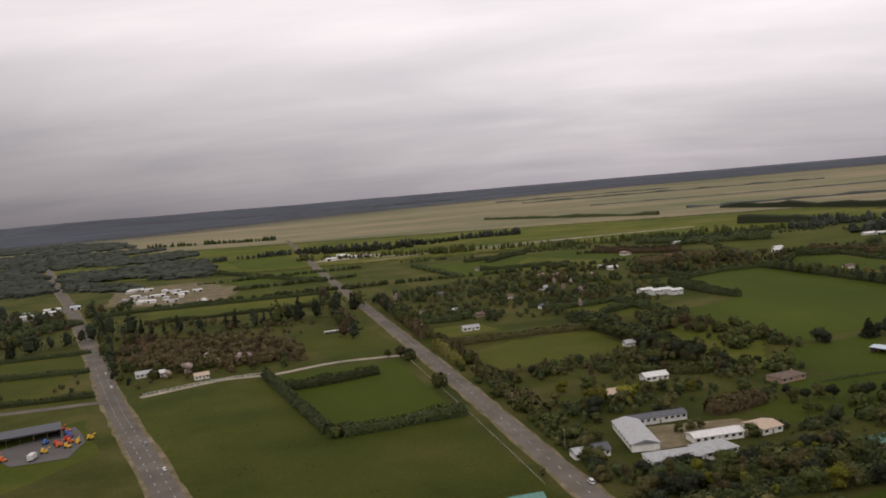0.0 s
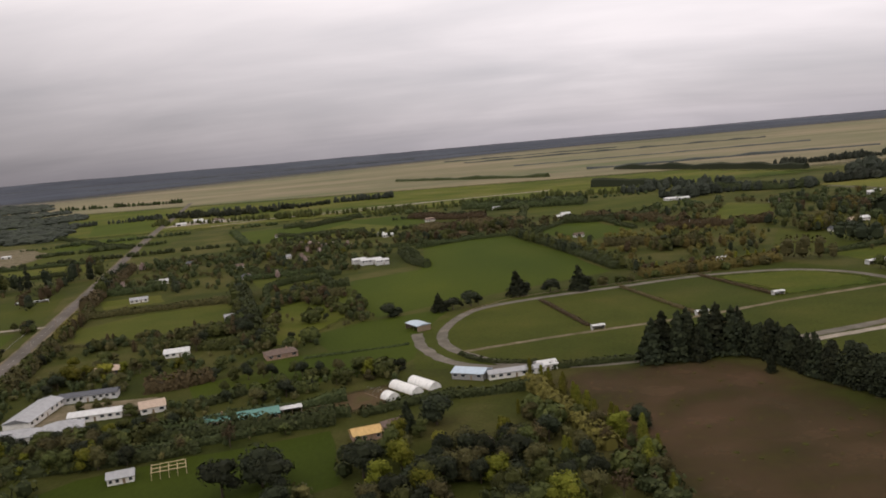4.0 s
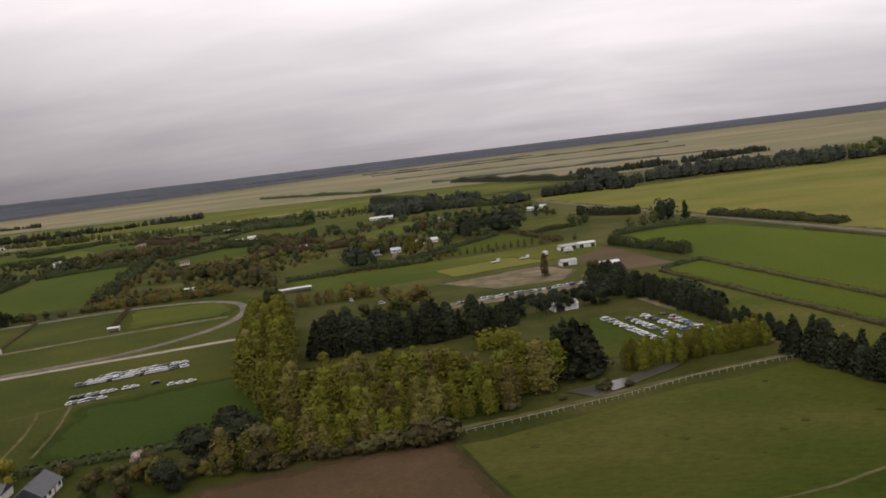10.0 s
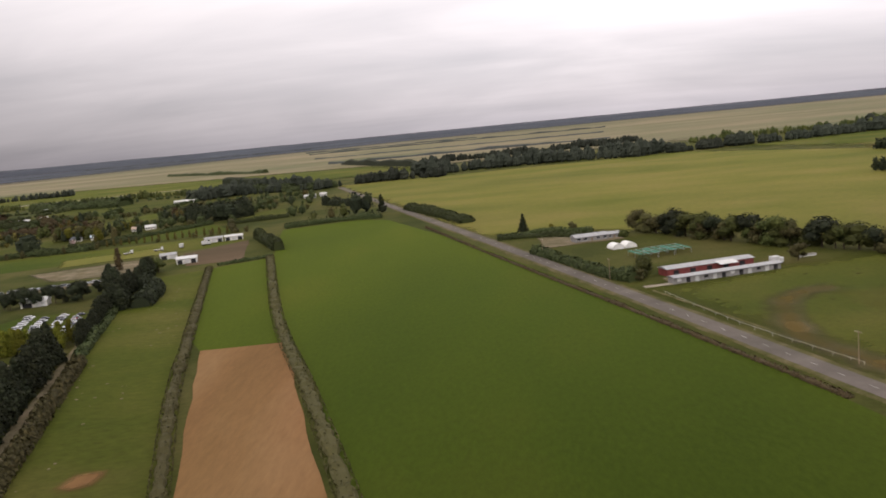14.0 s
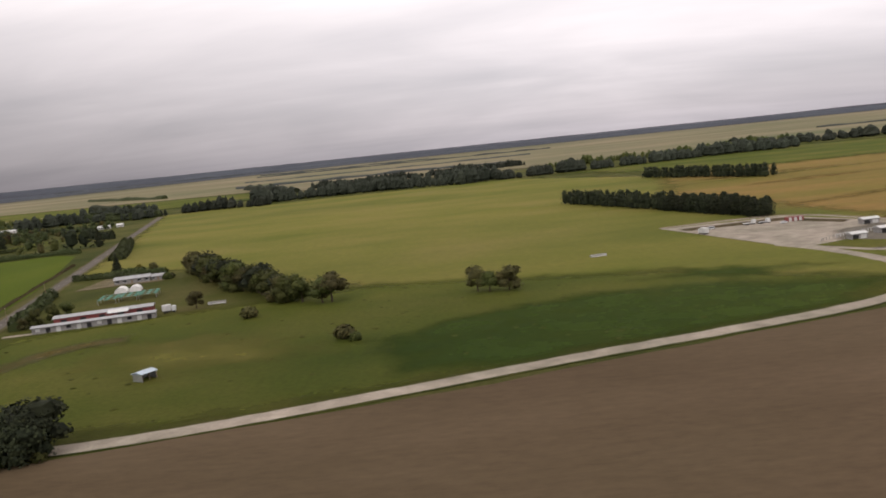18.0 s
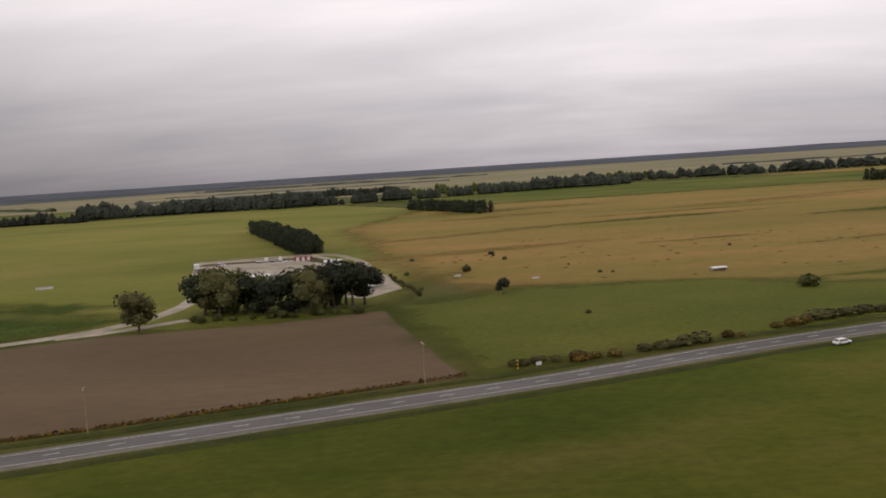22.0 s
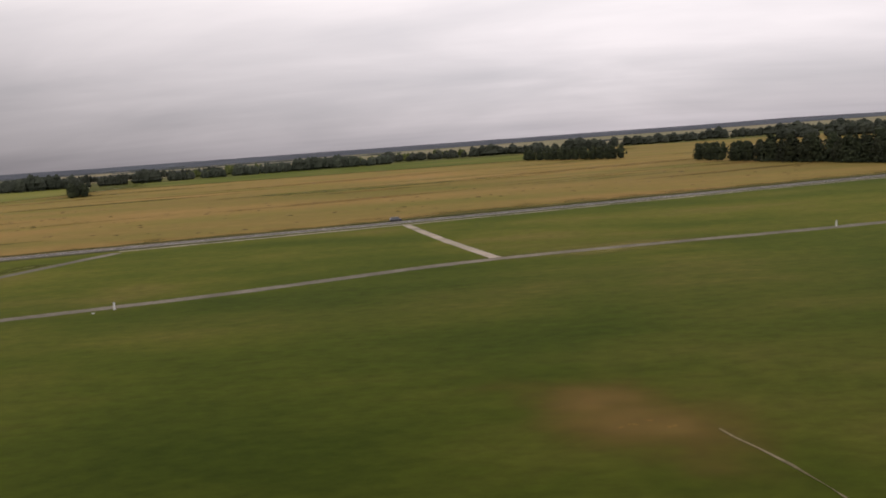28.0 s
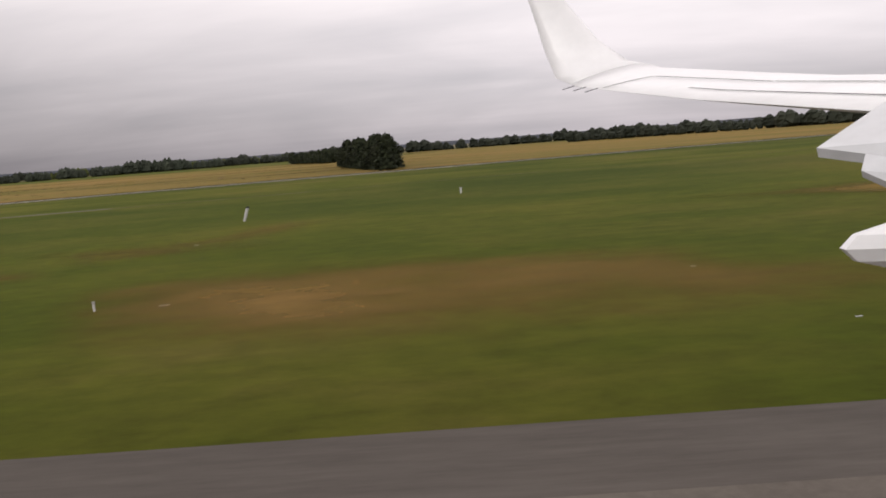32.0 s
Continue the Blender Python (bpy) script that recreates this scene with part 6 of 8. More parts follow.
Z7 = [(45, 280), (20, 330), (30, 440), (130, 470), (230, 420), (235, 330), (170, 300)]
Z8 = [(60, 180), (40, 290), (330, 300), (330, 230), (220, 170)]
Z10 = [(-297, 685), (-267, 709), (-232, 723), (-149, 682), (-132, 612), (-184, 597), (-220, 595), (-264, 614)]
Z9 = [(-380, 560), (-240, 545), (-130, 605), (-160, 800), (-340, 860)]
for k, (z, n, h, m, lab) in enumerate(((Z1, 110, 5, M_OLIVE, "olive-brown"), (Z1, 130, 5.5, M_HEDGE, "dark green"), (Z2, 220, 5.5, M_OLIVE, "olive-brown"), (Z2, 300, 7, M_HEDGE, "dark green"), (Z3, 190, 8, M_HEDGE, "dark green"),
                                       (Z3, 60, 6, M_BRUSH, "leafless brown"), (Z4, 170, 6, M_OLIVE, "olive-brown"), (Z4, 120, 6, M_HEDGE, "dark green"), (Z5, 60, 5, M_HEDGE, "dark green"), (Z5, 110, 6, M_AUTUMN, "pale olive"),
                                       (Z6, 130, 6, M_OLIVE, "olive-brown"), (Z6, 190, 9, M_HEDGE, "dark green"), (Z7, 130, 4.5, M_HEDGE, "dark green"), (Z7, 90, 4, M_OLIVE, "olive-brown"), (Z8, 260, 6, M_HEDGE, "dark green"),
                                       (Z8, 140, 5, M_OLIVE, "olive-brown"), (Z9, 160, 5.5, M_BRUSH, "leafless brown"), (Z10, 250, 7.5, M_BRUSH, "leafless brown"), (Z9, 60, 6, M_HEDGE, "dark green"))):
    thicket(z, n, h, m, "%s scrub and small trees between paddocks" % lab, 100 + k)
for k, (a, b) in enumerate((((-150, 1045), (240, 1110)), ((-120, 1340), (560, 1330)), ((150, 1245), (340, 1265)), ((-420, 1240), (-180, 1310)), ((-390, 995), (-140, 1045)), ((-330, 1120), (-170, 1180)), ((560, 1090), (570, 1300)), ((330, 1040), (350, 1260)), ((-20, 1060), (-90, 1250)))):
    wood("far_hedgerow", [a, b], 9, 90, 6, M_HEDGE, "far dark hedgerow between paddocks", 150 + k, .1, .6)

# far woods; most take a leaf green with haze mixed into it
wood("far_belt", [(795, 1255), (860, 1262), (925, 1240)], 24, 60, 17, M_HAZE_BELT, "dark far shelter belt of conifers", 1, .8)
wood("far_belt", [(880, 1340), (1010, 1370), (1150, 1360), (1250, 1300)], 90, 300, 22, M_HAZE_BELT, "dark far conifer plantation", 2, .6)
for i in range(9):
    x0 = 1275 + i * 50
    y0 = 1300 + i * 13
    wood("far_belt", [(x0, y0), (x0 + 36, y0 + 10)], 20, 34, 16 + (i % 3) * 2, M_HAZE_BELT, "dark block of a gapped far shelter belt", 10 + i, .6)
wood("far_belt", [(1560, 1440), (1720, 1410), (1760, 1430)], 50, 120, 19, M_HAZE_BELT, "dark far shelter belt of conifers", 31, .4)
wood("far_belt", [(1740, 1640), (2000, 1560), (2400, 1600), (3000, 1720)], 110, 400, 17, M_HAZE_BELT, "far mixed woodland line", 32, .1, .5)
wood("far_belt", [(2350, 1180), (2550, 1000), (2800, 960), (3300, 1000)], 80, 300, 17, M_HAZE_BELT, "far dark woodland line", 33, .1, .5)
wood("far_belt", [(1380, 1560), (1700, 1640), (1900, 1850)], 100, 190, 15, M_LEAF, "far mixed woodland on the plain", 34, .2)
wood("far_belt", [(560, 1210), (640, 1260), (760, 1210)], 60, 130, 16, M_HAZE_BELT, "far dark trees round farmhouses", 35, .2)
wood("far_belt", [(520, 1360), (640, 1420), (700, 1380)], 40, 90, 17, M_HAZE_BELT, "far dark conifer block", 36, .7)
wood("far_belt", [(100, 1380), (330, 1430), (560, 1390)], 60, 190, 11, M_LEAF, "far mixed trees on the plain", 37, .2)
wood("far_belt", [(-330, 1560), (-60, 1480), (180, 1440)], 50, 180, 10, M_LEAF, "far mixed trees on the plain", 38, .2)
wood("far_belt", [(-900, 1150), (-640, 1000), (-560, 900)], 90, 170, 14, M_HAZE_BELT, "dark trees beyond the main road", 39, .4)
wood("far_belt", [(-560, 1700), (-300, 1760), (100, 1800)], 24, 170, 12, M_HAZE_BELT, "far dark shelter belt of conifers", 42, .6)
wood("far_belt", [(900, 1750), (1150, 1800), (1350, 1900)], 40, 300, 15, M_HAZE_BELT, "far dark shelter belt of conifers", 44, .6)


def far_line(pts, h, mat, label, seed):
    """A low belt of far trees as one long uneven ridge, too far off to tell crowns apart."""
    line = smooth_line(pts, 26.0)
    nv = normals_of(line)
    v, f = [], []
    for c, nn in zip(line, nv):
        hh = h * max(.25, .8 + .7 * noise.noise(Vector((c.x * .013, c.y * .013, seed))) + .35 * noise.noise(Vector((c.x * .06, c.y * .06, seed))))
        for s_, z in ((-9, 0), (-6, .8), (0, 1.0), (6, .8), (9, 0)):
            q = c + nn * s_
            v.append((q.x, q.y, hh * z))
    for i in range(len(line) - 1):
        for k in range(4):
            f.append((i * 5 + k, i * 5 + k + 1, i * 5 + k + 6, i * 5 + k + 5))
    f += [(0, 1, 2, 3, 4), tuple(len(v) - 1 - k for k in range(5))]
    return tagged(new("far_tree_line", mesh_of("far_tree_line", v, f, mat)), label, "woodland", kind="stuff")


# far tree lines, their leaf colour dimmed with painted haze
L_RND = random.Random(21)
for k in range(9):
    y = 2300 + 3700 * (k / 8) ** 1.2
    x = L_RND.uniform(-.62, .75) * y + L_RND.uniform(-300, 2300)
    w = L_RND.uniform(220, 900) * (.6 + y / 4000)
    far_line([(x, y), (x + w / 2, y + L_RND.uniform(-40, 40)), (x + w, y + L_RND.uniform(-60, 60))], L_RND.uniform(4, 7), M_HAZE_FAR, "haze-tinted far belt of trees across the plain", k)
far_line([(45, 2581), (250, 2330), (461, 2089)], 9, M_HEDGE, "long far dark belt across the plain", 90)
far_line([(646, 2180), (780, 1860), (899, 1594)], 16, M_CONIF, "long dark far conifer belt", 91)
far_line([(501, 1590), (560, 1535), (619, 1478)], 17, M_CONIF, "dark far conifer block", 92)


def woodland(poly, step, h, mat, label, seed):
    """Wide far woods in one mesh: low rough crowns that touch one another, with clearings, off the roads."""
    rnd = random.Random(seed)
    xs, ys = [q[0] for q in poly], [q[1] for q in poly]
    v, f = [], []
    y = min(ys)
    while y < max(ys):
        pace = step * (.6 + y / 2600)
        x = min(xs)
        while x < max(xs):
            p = (x + rnd.uniform(-.45, .45) * pace, y + rnd.uniform(-.45, .45) * pace)
            x += pace
            if noise.noise(Vector((p[0] * .0042, p[1] * .0042, seed))) < -.2 or not inside(p, poly) or not free(p, 3.0):
                continue
            hh = h * rnd.uniform(.55, 1.25)
            o = len(v)
            for z, q in ((0.0, .62), (.55, .66), (.86, .42), (1.0, .12)):
                for k in range(6):
                    a = 1.047 * k + z
                    r = pace * q * rnd.uniform(.75, 1.2)
                    v.append((p[0] + r * math.cos(a), p[1] + r * math.sin(a), z * hh * rnd.uniform(.92, 1.06) if z else 0.0))
            for g in range(3):
                for k in range(6):
                    a, b = o + g * 6 + k, o + g * 6 + (k + 1) % 6
                    f.append((a, b, b + 6, a + 6))
            f.append(tuple(o + 18 + k for k in range(6)))
        y += pace
    return tagged(new("far_woodland", mesh_of("far_woodland", v, f, mat)), label, "woodland", kind="stuff")


# low woods in the same haze-lifted green
woodland([(-502, 1215), (-443, 1378), (-510, 1617), (-699, 2080), (-1135, 2738), (-1334, 3149), (-2400, 3700), (-3300, 3700), (-2300, 2700), (-1500, 1900), (-1000, 1330), (-736, 1264), (-640, 1300)], 17, 8.5, M_HAZE_BELT, "dark low woods with clearings beyond the main road", 80)
wood("far_wood", [(-420, 1803), (-200, 1670), (-47, 1781)], 60, 150, 11, M_CONIF, "far dark trees beside the lane", 82, .3, .5)
wood("far_wood", [(-995, 2549), (-570, 2398)], 20, 90, 13, M_HEDGE, "thin far tree row on the dry plain", 83, .4)


def far_crowns(kind, spots):
    """All far trees of one kind in one mesh: rough crowns with leaf clumps on short stems."""
    rnd = random.Random(hash_of(kind))
    mat, label = KINDS[kind][1], KINDS[kind][3]
    shape = "cone" if kind == "pine" else "column" if kind in ("spring", "belt", "macro", "barepop", "youngpop") else "round"
    pts, nr, sz, cores = [], [], [], []
    for x, y, h, wide in spots:
        r = h * wide * {"cone": .24, "column": .2, "round": .36}[shape] * rnd.uniform(.85, 1.2)
        for z, q, zz in {"cone": ((.22, 1, .24), (.5, .68, .22), (.78, .34, .22)), "column": ((.25, 1, .27), (.55, .95, .25), (.8, .6, .2)), "round": ((.45, .95, .42), (.68, .75, .3))}[shape]:
            cores.append(blob((x + rnd.uniform(-.2, .2) * r, y + rnd.uniform(-.2, .2) * r, h * z), r * q * .9, h * zz, rnd, 6, 3))
        for k in range(34):
            z = rnd.uniform(.06, 1.0)
            q = {"cone": 1.15 * (1 - z) + .08, "column": 1.05 - max(0, z - .6) * 1.8, "round": 1.1 * math.sqrt(max(.03, 1 - ((z - .5) / .52) ** 2))}[shape]
            a = rnd.uniform(0, 6.28)
            pts.append((x + r * q * math.cos(a), y + r * q * math.sin(a), h * z)); nr.append(Vector((math.cos(a), math.sin(a), z - .3))); sz.append(h * rnd.uniform(.05, .095))
    return tagged(new("far_trees", clump_mesh("far_trees", pts, nr, sz, mat, rnd, join_cores(cores))), "far group: " + label, "trees", kind="stuff")


for k, spots in FAR_TREES.items():
    far_crowns(k, spots)

# ---- building materials ----
M_IRON = paint("pale_grey_roof_iron", (0.31, 0.31, 0.31), rough=0.5, grime=0.25, scale=0.5, spec=0.5)
M_WHITE = paint("white_painted_iron", (0.54, 0.535, 0.515), rough=0.45, grime=0.18, scale=0.5)
M_TEAL = paint("teal_green_roof_iron", (0.085, 0.20, 0.165), rough=0.5, grime=0.25, scale=0.5)
M_TILE = paint("brown_roof_tiles", (0.12, 0.082, 0.062), rough=0.8, grime=0.35, scale=0.9)
M_BEIGE = paint("beige_roof_tiles", (0.42, 0.32, 0.24), rough=0.8, grime=0.25, scale=0.9)
M_OCHRE = paint("ochre_yellow_roof", (0.52, 0.34, 0.13), rough=0.7, grime=0.25, scale=0.9)
M_SLATE = paint("dark_grey_roof", (0.075, 0.078, 0.088), rough=0.6, grime=0.3, scale=0.9)
M_REDR = paint("dull_red_roof_iron", (0.20, 0.045, 0.040), rough=0.55, grime=0.3, scale=0.6)
M_BLUER = paint("pale_blue_grey_roof", (0.40, 0.47, 0.53), rough=0.45, grime=0.2, scale=0.5)
M_WALLW = paint("off_white_weatherboard", (0.66, 0.64, 0.59), rough=0.7, grime=0.2, scale=0.7)
M_WALLB = paint("tan_brick_wall", (0.30, 0.20, 0.14), rough=0.85, grime=0.3, scale=1.2)
M_WALLG = paint("grey_block_wall", (0.26, 0.25, 0.24), rough=0.85, grime=0.3, scale=1.0)
M_WOOD = paint("weathered_timber", (0.23, 0.17, 0.11), rough=0.85, grime=0.35, scale=2.0)
M_PALEW = paint("fresh_pale_timber", (0.55, 0.42, 0.26), rough=0.75, grime=0.2, scale=2.0)
M_DARK = paint("dark_interior", (0.02, 0.02, 0.02), rough=0.9, grime=0.2)
M_GLASS = glassy("dark_window_glass")
M_TYRE = paint("black_rubber", (0.018, 0.018, 0.018), rough=0.85, grime=0.3)
M_FILM = paint("milky_tunnel_film", (0.72, 0.71, 0.67), rough=0.4, grime=0.2, scale=0.6)
M_STEEL = paint("galvanised_steel", (0.45, 0.46, 0.46), rough=0.4, metal=0.7, grime=0.25)
M_ORANGE = paint("orange_machine_paint", (0.62, 0.14, 0.02), rough=0.45, grime=0.25)
M_RED = paint("red_machine_paint", (0.46, 0.035, 0.025), rough=0.45, grime=0.25)
M_YEL = paint("yellow_machine_paint", (0.68, 0.40, 0.03), rough=0.45, grime=0.25)
M_BLUE = paint("blue_machine_paint", (0.05, 0.14, 0.38), rough=0.45, grime=0.25)
M_NET = paint("green_shade_net", (0.05, 0.17, 0.12), rough=0.9, grime=0.25)
M_CONC = paint("pale_concrete", (0.33, 0.31, 0.28), rough=0.9, grime=0.3, scale=0.8)
CAR_PAINT = [paint("car_paint_" + n, c, rough=0.25, grime=0.12, spec=0.6) for n, c in
             (("white", (0.58, 0.58, 0.57)), ("silver", (0.45, 0.46, 0.47)), ("grey", (0.16, 0.165, 0.17)), ("black", (0.02, 0.02, 0.022)), ("blue", (0.04, 0.08, 0.20)), ("red", (0.32, 0.02, 0.02)), ("pale", (0.60, 0.61, 0.62)))]
B_RND = random.Random(5)


def gable_roof(w, d, z, rise, over=0.45, th=0.14, hip=0.0):
    """Two- or four-sided roof slab over a w by d plan, ridge along x, with thickness and eaves."""
    bm = bmesh.new()
    x, y = w / 2 + over, d / 2 + over
    drop = rise * over / (d / 2)
    r = w / 2 + over - hip * (d / 2 + over)
    top = [(-x, -y, z - drop), (x, -y, z - drop), (x, y, z - drop), (-x, y, z - drop), (-r, 0, z + rise), (r, 0, z + rise)]
    a = [bm.verts.new((p[0], p[1], p[2] + th)) for p in top]
    b = [bm.verts.new(p) for p in top]
    for q in ((0, 1, 5, 4), (2, 3, 4, 5), (1, 2, 5), (3, 0, 4)):
        bm.faces.new([a[i] for i in q])
        bm.faces.new([b[i] for i in reversed(q)])
    for i in range(4):
        j = (i + 1) % 4
        bm.faces.new((b[i], b[j], a[j], a[i]))
    return bm


def walls_bm(w, d, h, rise, hip=0.0):
    """Walls with gable ends under the roof."""
    bm = box(-w / 2, w / 2, -d / 2, d / 2, -0.1, h)
    if not hip:
        for s in (-1, 1):
            v = [bm.verts.new((s * w / 2, -d / 2, h)), bm.verts.new((s * w / 2, d / 2, h)), bm.verts.new((s * w / 2, 0, h + rise))]
            v2 = [bm.verts.new((s * (w / 2 - 0.2), -d / 2, h)), bm.verts.new((s * (w / 2 - 0.2), d / 2, h)), bm.verts.new((s * (w / 2 - 0.2), 0, h + rise))]
            bm.faces.new(v if s > 0 else v[::-1]); bm.faces.new(v2[::-1] if s > 0 else v2)
            for i in range(3):
                bm.faces.new((v[i], v2[i], v2[(i + 1) % 3], v[(i + 1) % 3]))
    return bm


def house(x, y, rot, w, d, h=2.7, rise=1.6, roof=None, wall=None, hip=0.0, label="", category="house", windows=3, door=True, chimney=False, name="house", group=""):
    """A building with walls, an eaved roof, a door and glazed windows on both long sides."""
    ob = thing(name, pose(x, y, 0, 0, 0, rot), label, category, group)
    part("wall", walls_bm(w, d, h, rise, hip), wall or M_WALLW, ob)
    rf = part("roof", gable_roof(w, d, h, rise, hip=hip), roof or M_IRON, ob)
    rb = box(-w / 2 - .3 + hip * d / 2, w / 2 + .3 - hip * d / 2, -.12, .12, h + rise + .1, h + rise + .2)
    part("ridge_cap", rb, roof or M_IRON, rf)
    slots = windows + (1 if door else 0)
    for s in (-1, 1):
        for i in range(slots):
            cx = -w / 2 + w * (i + 0.5) / slots
            if door and s == -1 and i == slots // 2:
                dr = part("door", box(cx - .5, cx + .5, s * d / 2 - .07, s * d / 2 + .05, 0, 2.05), M_WOOD, ob)
                part("handle", box(cx + .32, cx + .4, s * d / 2 - .13, s * d / 2 - .06, .98, 1.06), M_STEEL, dr)
                continue
            ww = min(2.2, w / slots * 0.55) / 2
            fr = part("window", box(cx - ww, cx + ww, s * d / 2 - .06, s * d / 2 + .06, h - 1.75, h - .45), M_WHITE, ob)
            part("pane", box(cx - ww + .08, cx + ww - .08, s * d / 2 - .075, s * d / 2 + .075, h - 1.67, h - .53), M_GLASS, fr)
    if chimney:
        part("chimney", box(w * .2 - .4, w * .2 + .4, -.9, -.1, h, h + rise + .9), M_WALLB, ob)
    return ob


def shed(x, y, rot, w, d, h=3.2, rise=1.2, roof=None, wall=None, label="", bays=3, name="shed", openfront=True, category="shed", group=""):
    """A farm shed: three walls, posts along an open front, a dark floor behind and an iron roof."""
    ob = thing(name, pose(x, y, 0, 0, 0, rot), label, category, group)
    wm = wall or M_WALLG
    if openfront:
        part("back_wall", box(-w / 2, w / 2, d / 2 - .12, d / 2, -.1, h), wm, ob)
        for s in (-1, 1):
            part("side_wall", box(s * w / 2 - .06, s * w / 2 + .06, -d / 2, d / 2, -.1, h), wm, ob)
        for i in range(bays + 1):
            cx = -w / 2 + .15 + (w - .3) * i / bays
            part("post", box(cx - .1, cx + .1, -d / 2, -d / 2 + .2, -.1, h), M_WOOD, ob)
    else:
        part("wall", walls_bm(w, d, h, rise), wm, ob)
        for i in range(bays):
            cx = -w / 2 + w * (i + .5) / bays
            part("roller_door", box(cx - w / bays * .36, cx + w / bays * .36, -d / 2 - .05, -d / 2 + .05, 0, h * .82), M_WHITE if i % 2 else M_DARK, ob)
    part("roof", gable_roof(w, d, h, rise, over=.35), roof or M_IRON, ob)
    return ob


def tunnel(x, y, rot, length, w, h, label, torn=False):
    """A plastic tunnel house: film over hoops, end walls; a torn one shows its hoops."""
    ob = thing("tunnel_house", pose(x, y, 0, 0, 0, rot), label, "greenhouse", "tunnel houses")
    seg, n = 10, max(3, int(length / 3))
    def arc(yy, r=1.0):
        return [(math.cos(math.pi * k / seg) * w / 2 * r, yy, math.sin(math.pi * k / seg) * h * r) for k in range(seg + 1)]
    bm = bmesh.new()
    ya, yb = (-length / 2, length / 2) if not torn else (-length / 2, -length / 6)
    a, b = [bm.verts.new(p) for p in arc(ya)], [bm.verts.new(p) for p in arc(yb)]
    a2, b2 = [bm.verts.new(p) for p in arc(ya, .985)], [bm.verts.new(p) for p in arc(yb, .985)]
    for k in range(seg):
        bm.faces.new((a[k], a[k + 1], b[k + 1], b[k])); bm.faces.new((b2[k], b2[k + 1], a2[k + 1], a2[k]))
    part("cover", bm, M_FILM, ob)
    for i in range(n + 1):
        yy = -length / 2 + length * i / n
        hb = bmesh.new()
        p, q = arc(yy - .05, 1.012), arc(yy + .05, 1.012)
        p, q = [hb.verts.new(v) for v in p], [hb.verts.new(v) for v in q]
        for k in range(seg):
            hb.faces.new((p[k], p[k + 1], q[k + 1], q[k]))
        part("hoop", hb, M_STEEL, ob)
    for s in (-1, 1):
        eb = bmesh.new()
        pts = [eb.verts.new((p[0] * .97, p[1], p[2] * .97)) for p in arc(s * length / 2 * .995)]
        eb.faces.new(pts if s > 0 else pts[::-1])
        if not torn or s < 0:
            part("end_wall", eb, M_FILM, ob)
        else:
            eb.free()
    part("base_rail", box(-w / 2 - .08, -w / 2 + .08, -length / 2, length / 2, -.05, .25), M_WOOD, ob)
    part("base_rail", box(w / 2 - .08, w / 2 + .08, -length / 2, length / 2, -.05, .25), M_WOOD, ob)
    return ob


CARS = {}


def car_body(van):
    """A car's painted shell: lower body with wheel-arch waist and a cabin, bevelled."""
    bm = add_box(bmesh.new(), -2.15, 2.15, -.86, .86, .32, .86, .12)
    up = bmesh.new()
    x0, x1 = (-2.0, 1.0) if van else (-1.55, .75)
    lo = [(-1, -1), (1, -1), (1, 1), (-1, 1)]
    a = [bm.verts.new((x0 - .15 if i in (0, 3) else x1 + .55, .8 * lo[i][1], .86)) for i in range(4)]
    t = [bm.verts.new((x0 + .25 if i in (0, 3) else x1, .66 * lo[i][1], 1.75 if van else 1.42)) for i in range(4)]
    up.free()
    for i in range(4):
        j = (i + 1) % 4
        bm.faces.new((a[i], a[j], t[j], t[i]))
    bm.faces.new(t)
    return bm


def car(x, y, rot, colour, van=False, group="parked cars", label=""):
    key = (colour, van)
    m = pose(x, y, 0.27 if "road" in group else 0.05, 0, 0, rot)
    if key in CARS:
        ob = copy_thing(CARS[key], m)
        ob["group"] = group
        return ob
    names = ("white", "silver", "dark grey", "black", "blue", "red", "pale silver")
    ob = thing("car", m, label or "%s parked %s with dark windows and black tyres" % (names[colour], "van" if van else "car"), "car", group)
    body = part("body", car_body(van), CAR_PAINT[colour], ob)
    x0, x1, z1 = (-2.0, 1.0, 1.66) if van else (-1.55, .75, 1.34)
    for s in (-1, 1):
        wb = bmesh.new()
        q = [(x0 + .05, s * .80, .95), (x1 + .38, s * .80, .95), (x1 - .02, s * .70, z1), (x0 + .28, s * .70, z1)]
        v = [wb.verts.new(p) for p in q]
        u = [wb.verts.new((p[0], p[1] - s * .05, p[2])) for p in q]
        wb.faces.new(v if s < 0 else v[::-1]); wb.faces.new(u[::-1] if s < 0 else u)
        part("side_window", wb, M_GLASS, ob)
    for xa, xb in ((x0 - .10, x0 + .20), (x1 + .52, x1 + .03)):
        wb = bmesh.new()
        d = -.02 if xa < 0 and xb < 0 else .02
        v = [wb.verts.new(p) for p in ((xa + d, -.68, .93), (xa + d, .68, .93), (xb + d, .58, z1), (xb + d, -.58, z1))]
        wb.faces.new(v)
        part("windscreen", wb, M_GLASS, ob)
    for sx in (-1.35, 1.35):
        for sy in (-.80, .80):
            wbm = cyl(.33, .33, -.1, .1, 10)
            bmesh.ops.rotate(wbm, verts=wbm.verts[:], cent=(0, 0, 0), matrix=Matrix.Rotation(math.pi / 2, 3, "X"))
            bmesh.ops.translate(wbm, verts=wbm.verts[:], vec=(sx, sy, .31))
            part("wheel", wbm, M_TYRE, ob)
    CARS[key] = ob
    return ob


